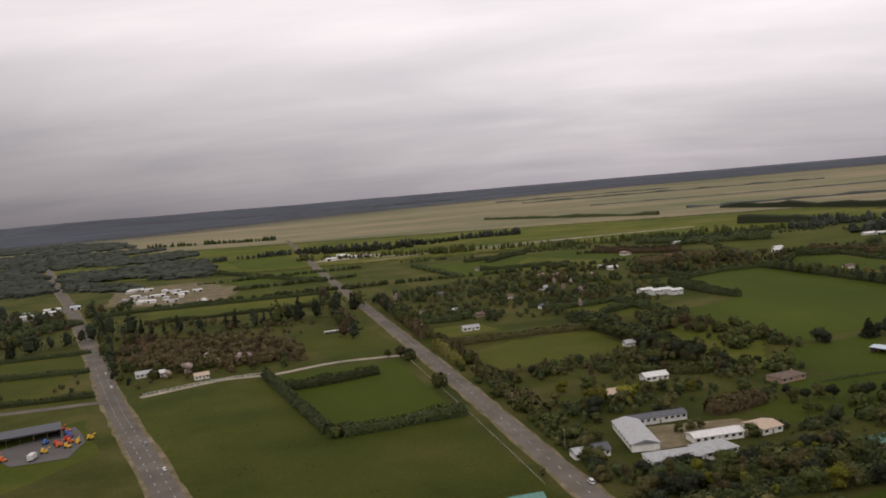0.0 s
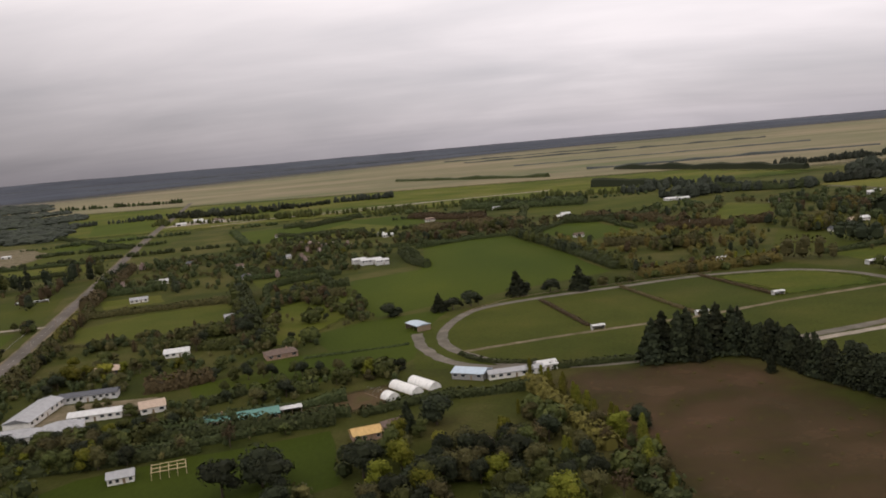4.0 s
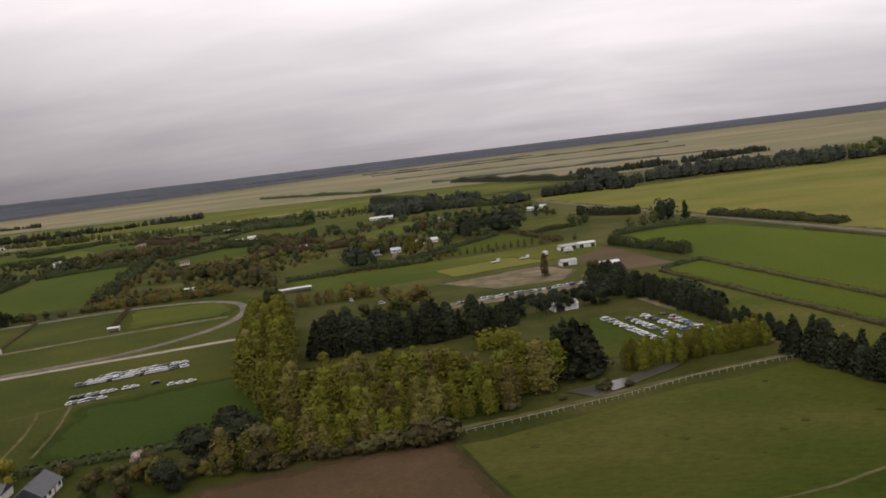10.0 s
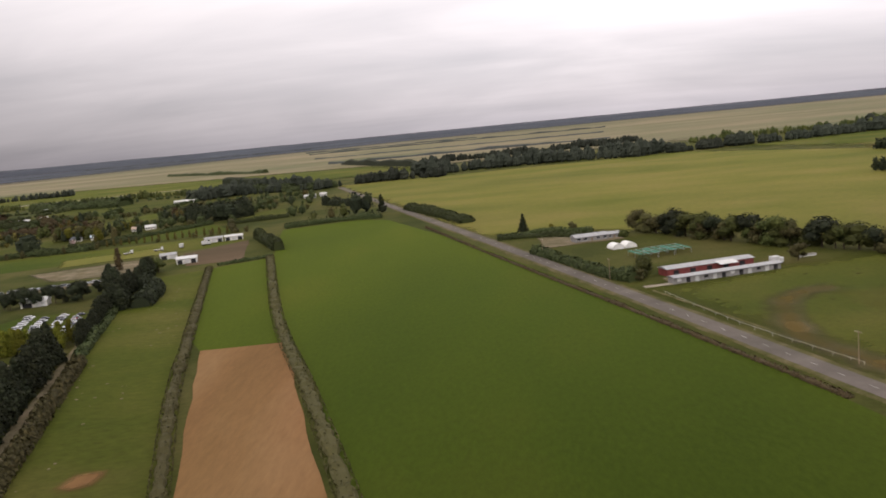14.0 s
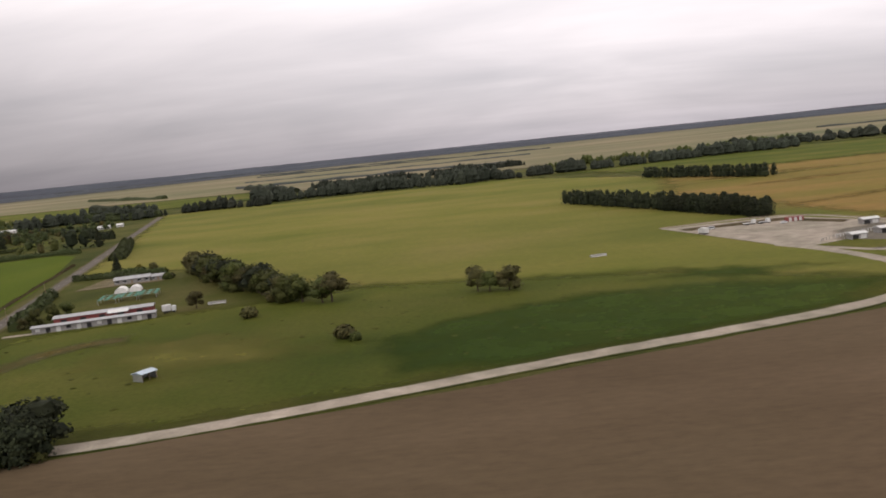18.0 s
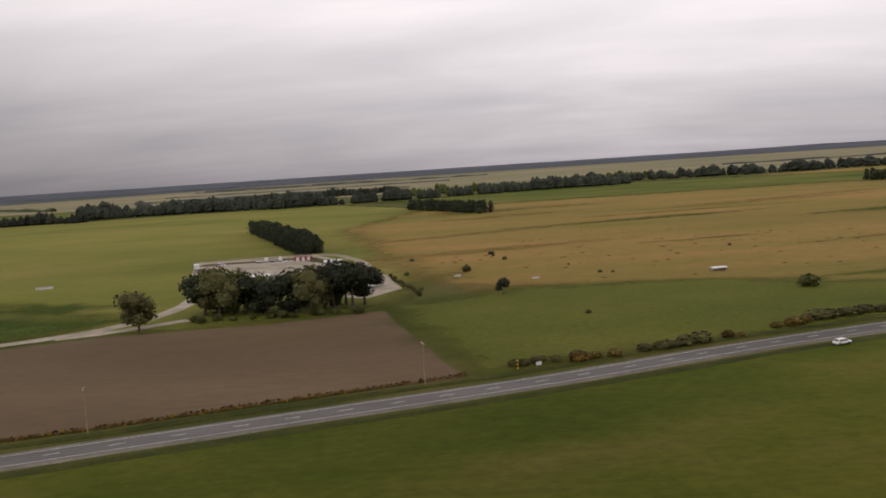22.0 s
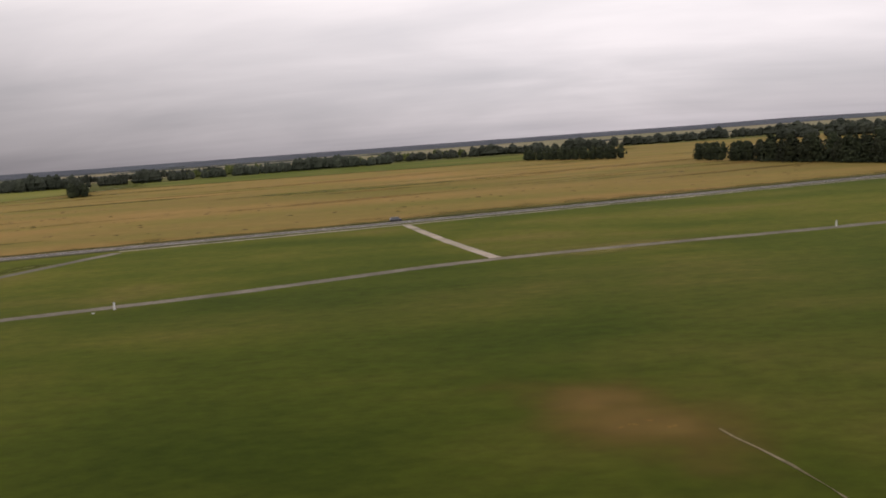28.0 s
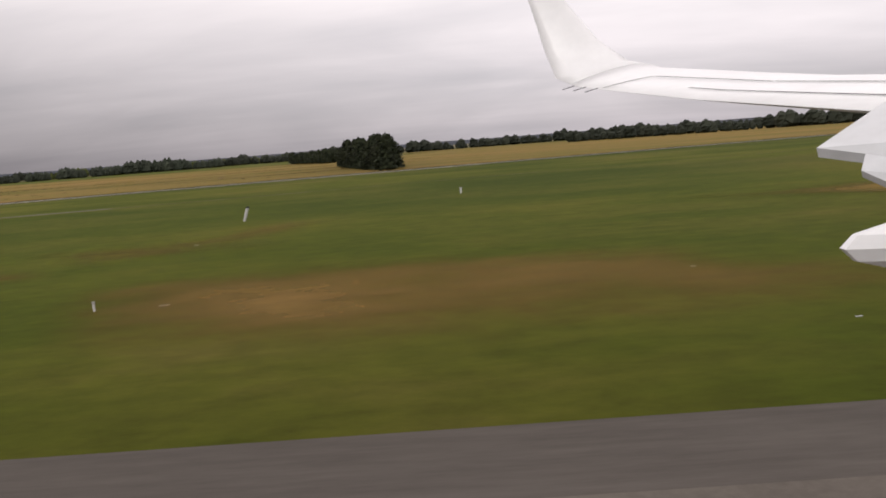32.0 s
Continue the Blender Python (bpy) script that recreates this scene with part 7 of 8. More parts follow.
def car_row(a, b, n, rot, group, skip=0.0, vans=0.12):
    for i in range(n):
        if B_RND.random() < skip:
            continue
        t = (i + 0.5) / n
        car(a[0] + (b[0] - a[0]) * t + B_RND.uniform(-.25, .25), a[1] + (b[1] - a[1]) * t + B_RND.uniform(-.3, .3), rot + B_RND.uniform(-3, 3), B_RND.choice([0, 0, 0, 1, 6, 6, 1, 2, 2, 3, 3, 3] + [4, 5] * (B_RND.random() < .3)), B_RND.random() < vans, group)


def truck(x, y, rot, deck, label, box_body=True, length=8.0):
    """A lorry: chassis, cab with windscreen, box or flat deck, six wheels."""
    ob = thing("truck", pose(x, y, 0.03, 0, 0, rot), label, "truck")
    part("chassis", box(-length / 2, length / 2, -.5, .5, .6, .9), M_TYRE, ob)
    cab = part("cab", box(length / 2 - 1.9, length / 2, -1.2, 1.2, .6, 2.9, .15), CAR_PAINT[0], ob)
    part("windscreen", box(length / 2 - .02, length / 2 + .03, -1.0, 1.0, 1.7, 2.5), M_GLASS, cab)
    if box_body:
        part("cargo_box", box(-length / 2, length / 2 - 2.1, -1.25, 1.25, 1.0, 3.6, .05), deck, ob)
    else:
        part("deck", box(-length / 2, length / 2 - 2.1, -1.25, 1.25, .95, 1.2), deck, ob)
    for sx in (-length / 2 + 1.0, -length / 2 + 2.1, length / 2 - 1.1):
        for sy in (-1.05, 1.05):
            wbm = cyl(.48, .48, -.15, .15, 10)
            bmesh.ops.rotate(wbm, verts=wbm.verts[:], cent=(0, 0, 0), matrix=Matrix.Rotation(math.pi / 2, 3, "X"))
            bmesh.ops.translate(wbm, verts=wbm.verts[:], vec=(sx, sy, .45))
            part("wheel", wbm, M_TYRE, ob)
    return ob


def implement(x, y, rot, mat, label, arm=True):
    """A farm machine: body, cab, raised arm and four wheels."""
    ob = thing("farm_machine", pose(x, y, 0.03, 0, 0, rot), label, "machine", "machines in the yard")
    part("body", box(-1.8, 1.6, -.8, .8, .7, 1.7, .1), mat, ob)
    cab = part("cab", box(-1.4, .0, -.75, .75, 1.7, 2.9, .08), mat, ob)
    part("window", box(-1.3, .06, -.6, .6, 1.9, 2.7), M_GLASS, cab)
    if arm:
        bm = box(.2, 3.6, -.15, .15, 0, .3)
        bmesh.ops.rotate(bm, verts=bm.verts[:], cent=(.2, 0, 0), matrix=Matrix.Rotation(-.5, 3, "Y"))
        bmesh.ops.translate(bm, verts=bm.verts[:], vec=(0, 0, 1.6))
        part("arm", bm, mat, ob)
    for sx, r in ((-1.2, .75), (1.1, .55)):
        for sy in (-.9, .9):
            wbm = cyl(r, r, -.2, .2, 10)
            bmesh.ops.rotate(wbm, verts=wbm.verts[:], cent=(0, 0, 0), matrix=Matrix.Rotation(math.pi / 2, 3, "X"))
            bmesh.ops.translate(wbm, verts=wbm.verts[:], vec=(sx, sy, r - .03))
            part("wheel", wbm, M_TYRE, ob)
    return ob


def fence(pts, gap, h, mat, label, rails=2, name="fence", post=.12):
    """A post-and-rail fence; every post and rail span is a part."""
    ob = thing(name, pose(pts[0][0], pts[0][1], 0), label, "fence")
    line = smooth_line(pts, gap)
    o = line[0]
    pm = bpy.data.meshes.new("post")
    bm = box(-post / 2, post / 2, -post / 2, post / 2, -.2, h, .01)
    bm.to_mesh(pm); bm.free(); pm.materials.append(mat)
    for q in line:
        p = new("post", pm)
        p.parent = ob
        p.matrix_basis = pose(q.x - o.x, q.y - o.y, 0)
    for r in range(rails):
        z = h * (0.9 - 0.42 * r)
        spans = {}
        for a, b in zip(line, line[1:]):
            d = b - a
            key = round(d.length, 1)
            if key not in spans:
                bm = box(0, key, -.04, .04, z, z + .12)
                spans[key] = bpy.data.meshes.new("rail")
                bm.to_mesh(spans[key]); bm.free(); spans[key].materials.append(mat)
            p = new("rail", spans[key])
            p.parent = ob
            p.matrix_basis = pose(a.x - o.x, a.y - o.y, 0, 0, 0, math.degrees(math.atan2(d.y, d.x)))
    return ob


ROAD_TURN = 15.4
# ---- school by the first road ----
field("school_court", [(70, 350), (110, 360), (128, 366), (116, 388), (68, 384)], 0.06, M_DIRT, "pale paved school courtyard", "yard", ragged=1)
house(65, 369, 90 + ROAD_TURN - 12, 36, 12, 3.4, 1.6, M_IRON, M_WALLW, label="long school block with pale grey iron roof", category="school", windows=6, name="school_block", group="school blocks")
house(80, 393, 13, 27, 8, 3.2, 1.2, M_SLATE, M_WHITE, label="white school classroom block with a row of windows", category="school", windows=8, name="school_block", group="school blocks")
house(98, 361, 13, 23, 8.5, 3.0, 1.2, M_WHITE, M_WALLW, label="school classroom block with white iron roof", category="school", windows=6, name="school_block", group="school blocks")
house(74, 336, 10, 22, 11, 3.2, 2.0, M_IRON, M_WALLW, hip=.8, label="hipped pale-roofed school block", category="school", windows=4, name="school_block", group="school blocks")
house(92, 342, 20, 16, 12, 3.4, 2.4, M_IRON, M_WALLW, hip=.9, label="hipped pale-roofed school hall", category="school", windows=3, name="school_block", group="school blocks")
house(121, 368, 24, 11, 13, 2.8, 1.3, M_BEIGE, M_WALLW, label="small beige-roofed school hut", category="school", windows=2, name="school_block", group="school blocks")
house(46, 352, 14, 8, 8, 2.8, 2.0, M_SLATE, M_WALLW, label="small dark-roofed house with white gable", windows=2)
house(38, 350, 14, 7, 7, 2.6, 1.6, M_IRON, M_WALLW, label="small grey-roofed house among trees", windows=2)
# ---- houses and sheds of the first quarter ----
for x, y, r, w, d, roof, wall, hip, lab in (
        (67, 442, 15, 17, 12, M_BEIGE, M_WALLB, .8, "beige-tiled house with a hipped roof"),
        (96, 472, 15, 14, 8, M_WHITE, M_WALLW, 0, "white-roofed house behind a hedge"),
        (160, 339, 18, 11, 8, M_TEAL, M_WALLB, .8, "small house with teal iron roof"),
        (177, 342, 18, 17, 9, M_TEAL, M_WALLB, 0, "long house with teal iron roof"),
        (227, 309, 20, 11, 8, M_OCHRE, M_WALLB, 0, "house with an ochre-yellow roof"),
        (238, 316, 20, 10, 8, M_TILE, M_WALLB, .8, "brown-roofed outbuilding beside a house"),
        (12, 300, 15, 12, 9, M_TEAL, M_WALLW, 0, "teal-roofed shed by the road"),
        (162, 450, 25, 17, 11, M_TILE, M_WALLB, .7, "brown-tiled farmhouse in a garden"),
        (-245, 590, 25, 14, 9, M_IRON, M_WALLW, 0, "grey-roofed house among garden trees"),
        (-232, 588, 25, 8, 6, M_WHITE, M_WALLW, 0, "white-roofed outbuilding on the plain"),
        (-196, 569, 25, 12, 9, M_BEIGE, M_WALLW, 0, "pale gabled house behind a white fence"),
        (-25, 774, 18, 14, 7, M_WHITE, M_WALLW, 0, "white-roofed cottage in trees"),
        (-8, 676, 18, 17, 7, M_IRON, M_WALLW, 0, "long pale-roofed cottage on the plain"),
        (100, 567, 20, 9, 6, M_IRON, M_WALLW, 0, "small grey-roofed barn in a paddock"),
        (1, 741, 18, 10, 8, M_TILE, M_WALLB, .6, "brown-roofed cottage in trees"),
        (60, 760, 20, 12, 8, M_SLATE, M_WALLW, .6, "dark-roofed cottage in trees"),
        (30, 840, 20, 13, 8, M_TILE, M_WALLW, 0, "brown-roofed cottage in trees"),
        (70, 885, 20, 12, 8, M_IRON, M_WALLW, 0, "grey-roofed cottage in trees"),
        (-40, 900, 20, 12, 8, M_SLATE, M_WALLB, .6, "dark-roofed cottage in trees"),
        (6, 1132, 18, 14, 9, M_TILE, M_WALLW, 0, "far brown-roofed house on the plain"),
        (166, 1022, 18, 16, 9, M_WHITE, M_WALLW, 0, "far white house among trees"),
        (156, 1040, 18, 9, 7, M_WHITE, M_WALLW, 0, "far white outbuilding on the plain"),
        (211, 1175, 18, 16, 9, M_TILE, M_WALLW, 0, "far house among trees"),
        (275, 1062, 18, 14, 9, M_WHITE, M_WALLW, 0, "far white house among trees"),
        (300, 1066, 18, 12, 9, M_SLATE, M_WALLW, 0, "far dark-roofed house on the plain"),
        (382, 1068, 15, 15, 9, M_WHITE, M_WALLW, 0, "far white-roofed house on the plain"),
        (393, 1096, 15, 14, 9, M_WHITE, M_WALLW, 0, "far white-roofed house on the plain"),
        (210, 1184, 15, 12, 9, M_BEIGE, M_WALLW, 0, "far pale-roofed house on the plain"),
        (308, 1279, 15, 14, 9, M_IRON, M_WALLW, 0, "far grey-roofed house on the plain"),
        (550, 1184, 12, 22, 9, M_WHITE, M_WHITE, 0, "far long white shed"),
        (566, 1178, 12, 20, 9, M_WHITE, M_WHITE, 0, "far long white shed"),
        (500, 890, 12, 14, 10, M_WHITE, M_WHITE, 0, "white gabled house behind bare trees"),
        (595, 757, 12, 12, 9, M_SLATE, M_WALLW, .6, "dark-roofed house in a garden"),
        (613, 760, 12, 11, 9, M_BLUER, M_WALLW, 0, "pale-roofed house in a garden"),
        (645, 812, 12, 12, 9, M_WHITE, M_WALLW, 0, "white house behind a round tree"),
        (633, 806, 12, 10, 8, M_BEIGE, M_WALLW, 0, "pale house in a garden"),
        (645, 1036, 12, 13, 9, M_TILE, M_WALLW, 0, "far brown-roofed house on the plain"),
        (683, 1409, 12, 14, 9, M_WHITE, M_WALLW, 0, "far white house on the plain"),
        (762, 1046, 12, 18, 10, M_WHITE, M_WHITE, 0, "far white house by the road"),
        (776, 1062, 12, 10, 8, M_WHITE, M_WHITE, 0, "far white outbuilding by the road"),
        (548, 234, 96, 15, 9, M_SLATE, M_WALLW, 0, "dark-grey gabled house with a white front"),
        (534, 236, 5, 7, 8, M_SLATE, M_WALLW, 0, "small dark gabled garage"),
        (460, 640, 14, 9, 7, M_WHITE, M_WALLW, 0, "small white hut among young trees"),
        (380, 864, 14, 12, 8, M_TILE, M_WALLW, 0, "brown-roofed house behind hedges"),
        (642, 1043, 12, 11, 8, M_WHITE, M_WALLW, 0, "far white outbuilding on the plain")):
    k = 1.0 if y < 500 else .82
    house(x, y, r, w * k, d * k, 2.8, 3.0 if x == 548 else 1.7, roof, wall, hip, label=lab, windows=3, chimney=hip > 0)
for k, (x, y, w, d) in enumerate(((172, 792, 20, 12), (160, 800, 13, 10), (184, 782, 12, 8))):
    house(x, y, 20, w, d, 4.6, 1.0, M_WHITE, M_WHITE, label="large white two-storey house wing with many openings", windows=5, name="villa_wing", group="white villa")
shed(188, 348, 18, 12, 5, 2.4, .4, M_WHITE, M_WALLG, "low open carport with a white iron roof", 3)
tunnel(228, 362, 38, 19, 6.6, 3.2, "torn plastic tunnel house with bare hoops", True)
tunnel(238, 368, 38, 19, 6.6, 3.2, "milky white plastic tunnel house")
tunnel(246, 373, 38, 18, 6.6, 3.2, "milky white plastic tunnel house")
shed(236, 492, -58, 15, 9, 3.4, .8, M_BLUER, M_WOOD, "open timber horse shelter with pale iron roof", 3)
house(268, 381, -25, 16, 10, 3.2, 1.5, M_BLUER, M_WALLG, label="stable block with pale blue iron roof", category="stable", windows=3, name="stable")
house(288, 379, 12, 26, 7, 2.8, 1.0, M_IRON, M_WALLW, label="long stable row with pale iron roof", category="stable", windows=6, name="stable")
house(303, 386, 14, 9, 8, 2.8, 1.2, M_WHITE, M_WALLW, label="small white-roofed stable office", category="stable", windows=2, name="stable")
shed(-122, 719, 19, 27, 3.4, 1.8, .3, M_WHITE, M_WHITE, "long low white calf shelter in a paddock", 8)
shed(-252, 442, 28, 34, 17, 5, 2, M_SLATE, M_WALLG, "large dark-roofed machinery shed with open bays", 5)
field("yard_machines", [(-262, 418), (-236, 462), (-212, 430), (-210, 402), (-234, 396)], 0.06, M_ASPH, "dark bare ground of a machinery yard", "yard", ragged=2)
for k, (x, y, r, m, lab) in enumerate(((-240, 456, 40, M_RED, "red"), (-234, 452, 80, M_ORANGE, "orange"), (-231, 446, 10, M_BLUE, "blue"), (-228, 441, 150, M_BLUE, "blue"), (-226, 435, 60, M_RED, "red"), (-222, 430, 30, M_ORANGE, "orange"), (-217, 428, 100, M_YEL, "yellow"), (-219, 421, 10, M_YEL, "yellow"), (-225, 424, 70, M_ORANGE, "orange"), (-229, 428, 130, M_RED, "red"), (-228, 414, 20, M_YEL, "yellow"), (-244, 404, 10, M_ORANGE, "orange"), (-250, 408, 60, M_RED, "red"), (-236, 431, 90, M_BLUE, "blue"), (-213, 434, 45, M_YEL, "yellow"))):
    implement(x, y, r, m, "%s farm machine parked in the yard" % lab, k % 2 == 0)
truck(-229, 404, 100, M_WHITE, "white box truck parked in the yard")
fence([(-222, 530), (-180, 559), (-150, 568)], 3.4, 1.4, M_WHITE, "white post-and-rail fence along a drive", post=.3)
fence([(20, 320), (-8, 424), (-52, 580)], 5, 1.1, M_CONC, "pale roadside post-and-rail fence", rails=1, post=.12)
# timber frame of a house being built
ob = thing("timber_skeleton", pose(158, 287, 0, 0, 0, 20), "bare pale timber skeleton of a new house", "building site")
for i in range(5):
    part("truss", box(-6 + i * 3 - .08, -6 + i * 3 + .08, -4, 4, 2.5, 2.75), M_PALEW, ob)
    for s in (-4, 4):
        part("stud", box(-6 + i * 3 - .08, -6 + i * 3 + .08, s - .08, s + .08, -.1, 2.5), M_PALEW, ob)
for s in (-4, 0, 4):
    part("beam", box(-6.1, 6.1, s - .09, s + .09, 2.75, 2.95), M_PALEW, ob)
house(142, 283, 20, 9, 6, 2.5, 1.5, M_IRON, M_WALLW, label="grey-roofed house beside a timber frame", windows=3)
# nursery sheds far down the main road
N_RND = random.Random(8)
for i in range(26):
    a, b = N_RND.uniform(0, 1), N_RND.uniform(0, 1)
    x, y = -466 + 150 * a - 75 * b, 1066 - 70 * a + 180 * b
    shed(x, y, N_RND.choice([18, 108]), N_RND.uniform(10, 21), N_RND.uniform(5, 9), 2.8, 1.0, N_RND.choice([M_WHITE, M_IRON, M_WHITE, M_WHITE]), M_WALLW, "pale-roofed nursery shed in a crowded yard", 3, "nursery_shed", False, group="nursery sheds")
field("nursery_yard", [(-475, 1050), (-312, 978), (-320, 1150), (-440, 1290), (-555, 1265)], 0.05, M_DIRT, "bare yard between nursery sheds", "yard", ragged=4)
for x, y, w in ((-545, 985, 18), (-528, 1010, 14), (-540, 1040, 20), (-515, 1050, 12), (-560, 1010, 12)):
    shed(x, y, 28, w, 10, 4, 1.2, M_WHITE if w > 13 else M_BLUER, M_WALLW, "white-roofed roadside workshop with roller doors", 3, "workshop", False, group="roadside workshops")
field("workshop_yard", [(-590, 960), (-530, 960), (-505, 1050), (-545, 1075)], 0.05, M_ASPH2, "paved roadside yard", "yard", ragged=2)
field("quarry_yard", [(-290, 1480), (-180, 1500), (-170, 1560), (-270, 1590)], 0.05, M_GRAVEL, "pale gravel works yard", "yard", ragged=4)
ribbon("quarry_road", [(-180, 1500), (0, 1490), (200, 1560), (420, 1600)], 12, 0.06, M_GRAVEL, "pale gravel works road", wobble=1.0)
for x, y in ((-258, 1500), (-240, 1545), (-218, 1515), (-205, 1545), (-195, 1520), (-250, 1570)):
    shed(x, y, 20, 18, 9, 4, 1.4, M_TILE if x % 2 else M_WHITE, M_WALLW, "far works building with pale walls", 2, "works_shed", False, group="far works")
# ---- racecourse ----
for a, b in (((314, 548), (334, 464)), ((371, 572), (411, 420)), ((430, 592), (452, 510))):
    hedge([a, b], 3.0, 2.2, M_BRUSH, "low brown hedge across the infield", rough=.3, dens=1.2, size=.5)
for x, y in ((338, 456), (399, 471), (455, 508)):
    shed(x, y, 14, 7, 3.4, 2.3, .5, M_WHITE, M_WHITE, "small white horse shelter at the hedge end", 2, "horse_shelter", group="infield shelters")
hedge([(262, 424), (276, 404), (300, 396)], 3, 2.6)
fence([(262, 524), (300, 562), (372, 582), (440, 598)], 7, 1.2, M_WOOD, "weathered timber rail along the track", rails=2)
# ---- car parks ----
for a, b, n, skip in (((496, 369), (543, 386), 18, .05), ((499, 375), (541, 390), 16, .05), ((502, 381), (540, 395), 15, .1), ((504, 347), (539, 360), 12, .12), ((507, 338), (521, 343), 6, .1)):
    car_row(a, b, n, 42, "cars parked in the field", skip)
car(547, 353, 42, 0); car(551, 354, 42, 6); car(555, 355, 42, 0)
for k in range(1):
    car_row((672, 469 - k * 5.5), (748, 491 - k * 5.5), 27, 38, "cars lined up in the yard", .06, .2)
for a, b, n in (((743, 390), (760, 330), 22), ((752, 389), (766, 338), 19), ((761, 387), (773, 347), 15), ((770, 386), (780, 344), 14)):
    car_row(a, b, n, 8, "cars stored in the yard", .25, .15)
field("yard_cars", [(738, 394), (784, 390), (788, 340), (764, 322), (730, 318), (722, 350)], 0.05, M_LIGHTGREEN, "worn grass of a car yard", "yard", ragged=2)
field("yard_cars_long", [(664, 472), (752, 498), (756, 480), (668, 456)], 0.05, M_DIRT, "bare gravel strip with cars", "yard", ragged=2)
field("stream", [(712, 282), (736, 292), (760, 318), (770, 322), (764, 308), (742, 286), (722, 274)], 0.055, M_WATER, "dull grey farm stream", "water", ragged=1.5)
shed(728, 424, 14, 13, 9, 3, 1.4, M_WHITE, M_WALLW, "white-roofed shed among dark trees", 2, openfront=False)
shed(771, 540, 14, 13, 8, 3.4, 1.2, M_WHITE, M_WALLW, "white implement shed by the bare yard", 3, openfront=False)
shed(748, 570, 14, 11, 7, 3, 1.2, M_IRON, M_WALLW, "grey-roofed shed by the bare yard", 2, openfront=False)
for i, x in enumerate((757, 772)):
    shed(x, 648 + (x - 757) * .26, 14, 14, 7, 3.4, .9, (M_IRON, M_WHITE)[i], M_WALLW, "long pale-roofed yard shed in a row", 3, "yard_shed", False, group="yard sheds")
for x, y, r in ((722, 622, 14), (738, 627, 100), (756, 631, 14), (700, 618, 30)):
    truck(x, y, r, M_WHITE, "pale truck parked by the sheds", x % 3 == 0, 7)
shed(557, 587, 14, 18, 5, 2.8, .5, M_WHITE, M_WHITE, "long flat-roofed white stable shed", 4)
shed(546, 583, 14, 7, 5, 2.8, .5, M_WHITE, M_WHITE, "small flat-roofed white stable shed", 2)
for k, (x, y) in enumerate(((626, 498), (632, 506), (640, 500), (604, 520), (598, 424), (604, 410), (610, 400))):
    car(x, y, 40 * k, (0, 6, 1)[k % 3], True, "vehicles in the yard")
fence([(660, 244), (709, 262), (733, 271), (759, 283), (800, 295)], 2.6, 1.4, M_CONC, "pale post fence along the pasture", rails=1, post=.16)
ribbon("lane_pasture", [(640, 246), (699, 264), (750, 284), (798, 300)], 2.2, 0.07, M_RUT, "worn grassy farm lane", "track", wobble=.4)
soft_field("bare_patch", [(861.5, 174), (862, 182), (870, 183), (869, 174), (865, 172)], 0.10, M_SOIL2, "bare earth patch in the grazing strip", "ground", feather=2.2, strength=.8)
for k in range(6):
    ribbon("wheel_rut", [(728 + k * 3.5, 360 - k * 3.0), (740 + k * 3.6, 326 - k * 1.6)], .7, .07, M_DIRT, "pale wheel rut in worn grass", "track", wobble=.15, step=3)
# ---- stables by the second road ----
ob = thing("stable_row", pose(1065, 345, 0, 0, 0, 15), "long white stable row with grey roof and dark doorways", "stable")
part("wall", walls_bm(50, 5, 2.6, .01, 1), M_WALLG, ob)
part("roof", gable_roof(50, 5.4, 2.7, .5), M_IRON, ob)
for i in range(12):
    part("stable_door" if i % 3 else "window", box(-23.5 + i * 4.1, -21.7 + i * 4.1, -2.58, -2.4, 0 if i % 3 else 1, 2.2), M_DARK if i % 2 else M_WHITE, ob)
ob = thing("barn", pose(1062, 362, 0, 0, 0, 15), "dark red timber barn with a grey iron roof", "barn")
part("wall", walls_bm(42, 8, 3.2, .7), M_REDR, ob)
part("roof", gable_roof(42, 8, 3.2, .7), M_IRON, ob, "weathered grey iron roof")
sail = add_box(bmesh.new(), 2, 11, -8.4, -3.6, 3.0, 3.1)
for q in sail.verts:
    q.co.z += (q.co.y + 8.4) * .18
part("shade_sail", sail, M_WHITE, ob, "white canvas awning over the court")
for i in range(5):
    part("door", box(-18 + i * 8, -15.5 + i * 8, -4.1, -3.95, 0, 2.4), M_DARK, ob)
field("stable_court", [(1040, 343), (1087, 356), (1085, 360), (1040, 350)], 0.07, M_DIRT, "bare stable courtyard", "yard", ragged=.5)
truck(1092, 360, 20, M_WHITE, "white horse truck beside the barn", True, 6)
tunnel(1036.5, 441, 14, 8, 6.8, 3.0, "white arched canopy roof over a yard")
tunnel(1043.5, 442.8, 14, 8, 6.8, 3.0, "white arched canopy roof over a yard")
house(1028, 478, 14, 20, 8, 3, 1.2, M_IRON, M_WALLG, label="long grey farm building beside a gravel yard", category="shed", windows=4, name="farm_building")
house(1042, 482, 14, 8, 6, 2.6, 1.0, M_IRON, M_WALLG, label="small grey outbuilding beside a gravel yard", category="shed", windows=2, name="farm_building")
field("farm_yard", [(1000, 462), (1048, 472), (1046, 500), (1000, 505)], 0.07, M_DIRT, "bare gravel farm yard", "yard", ragged=1)
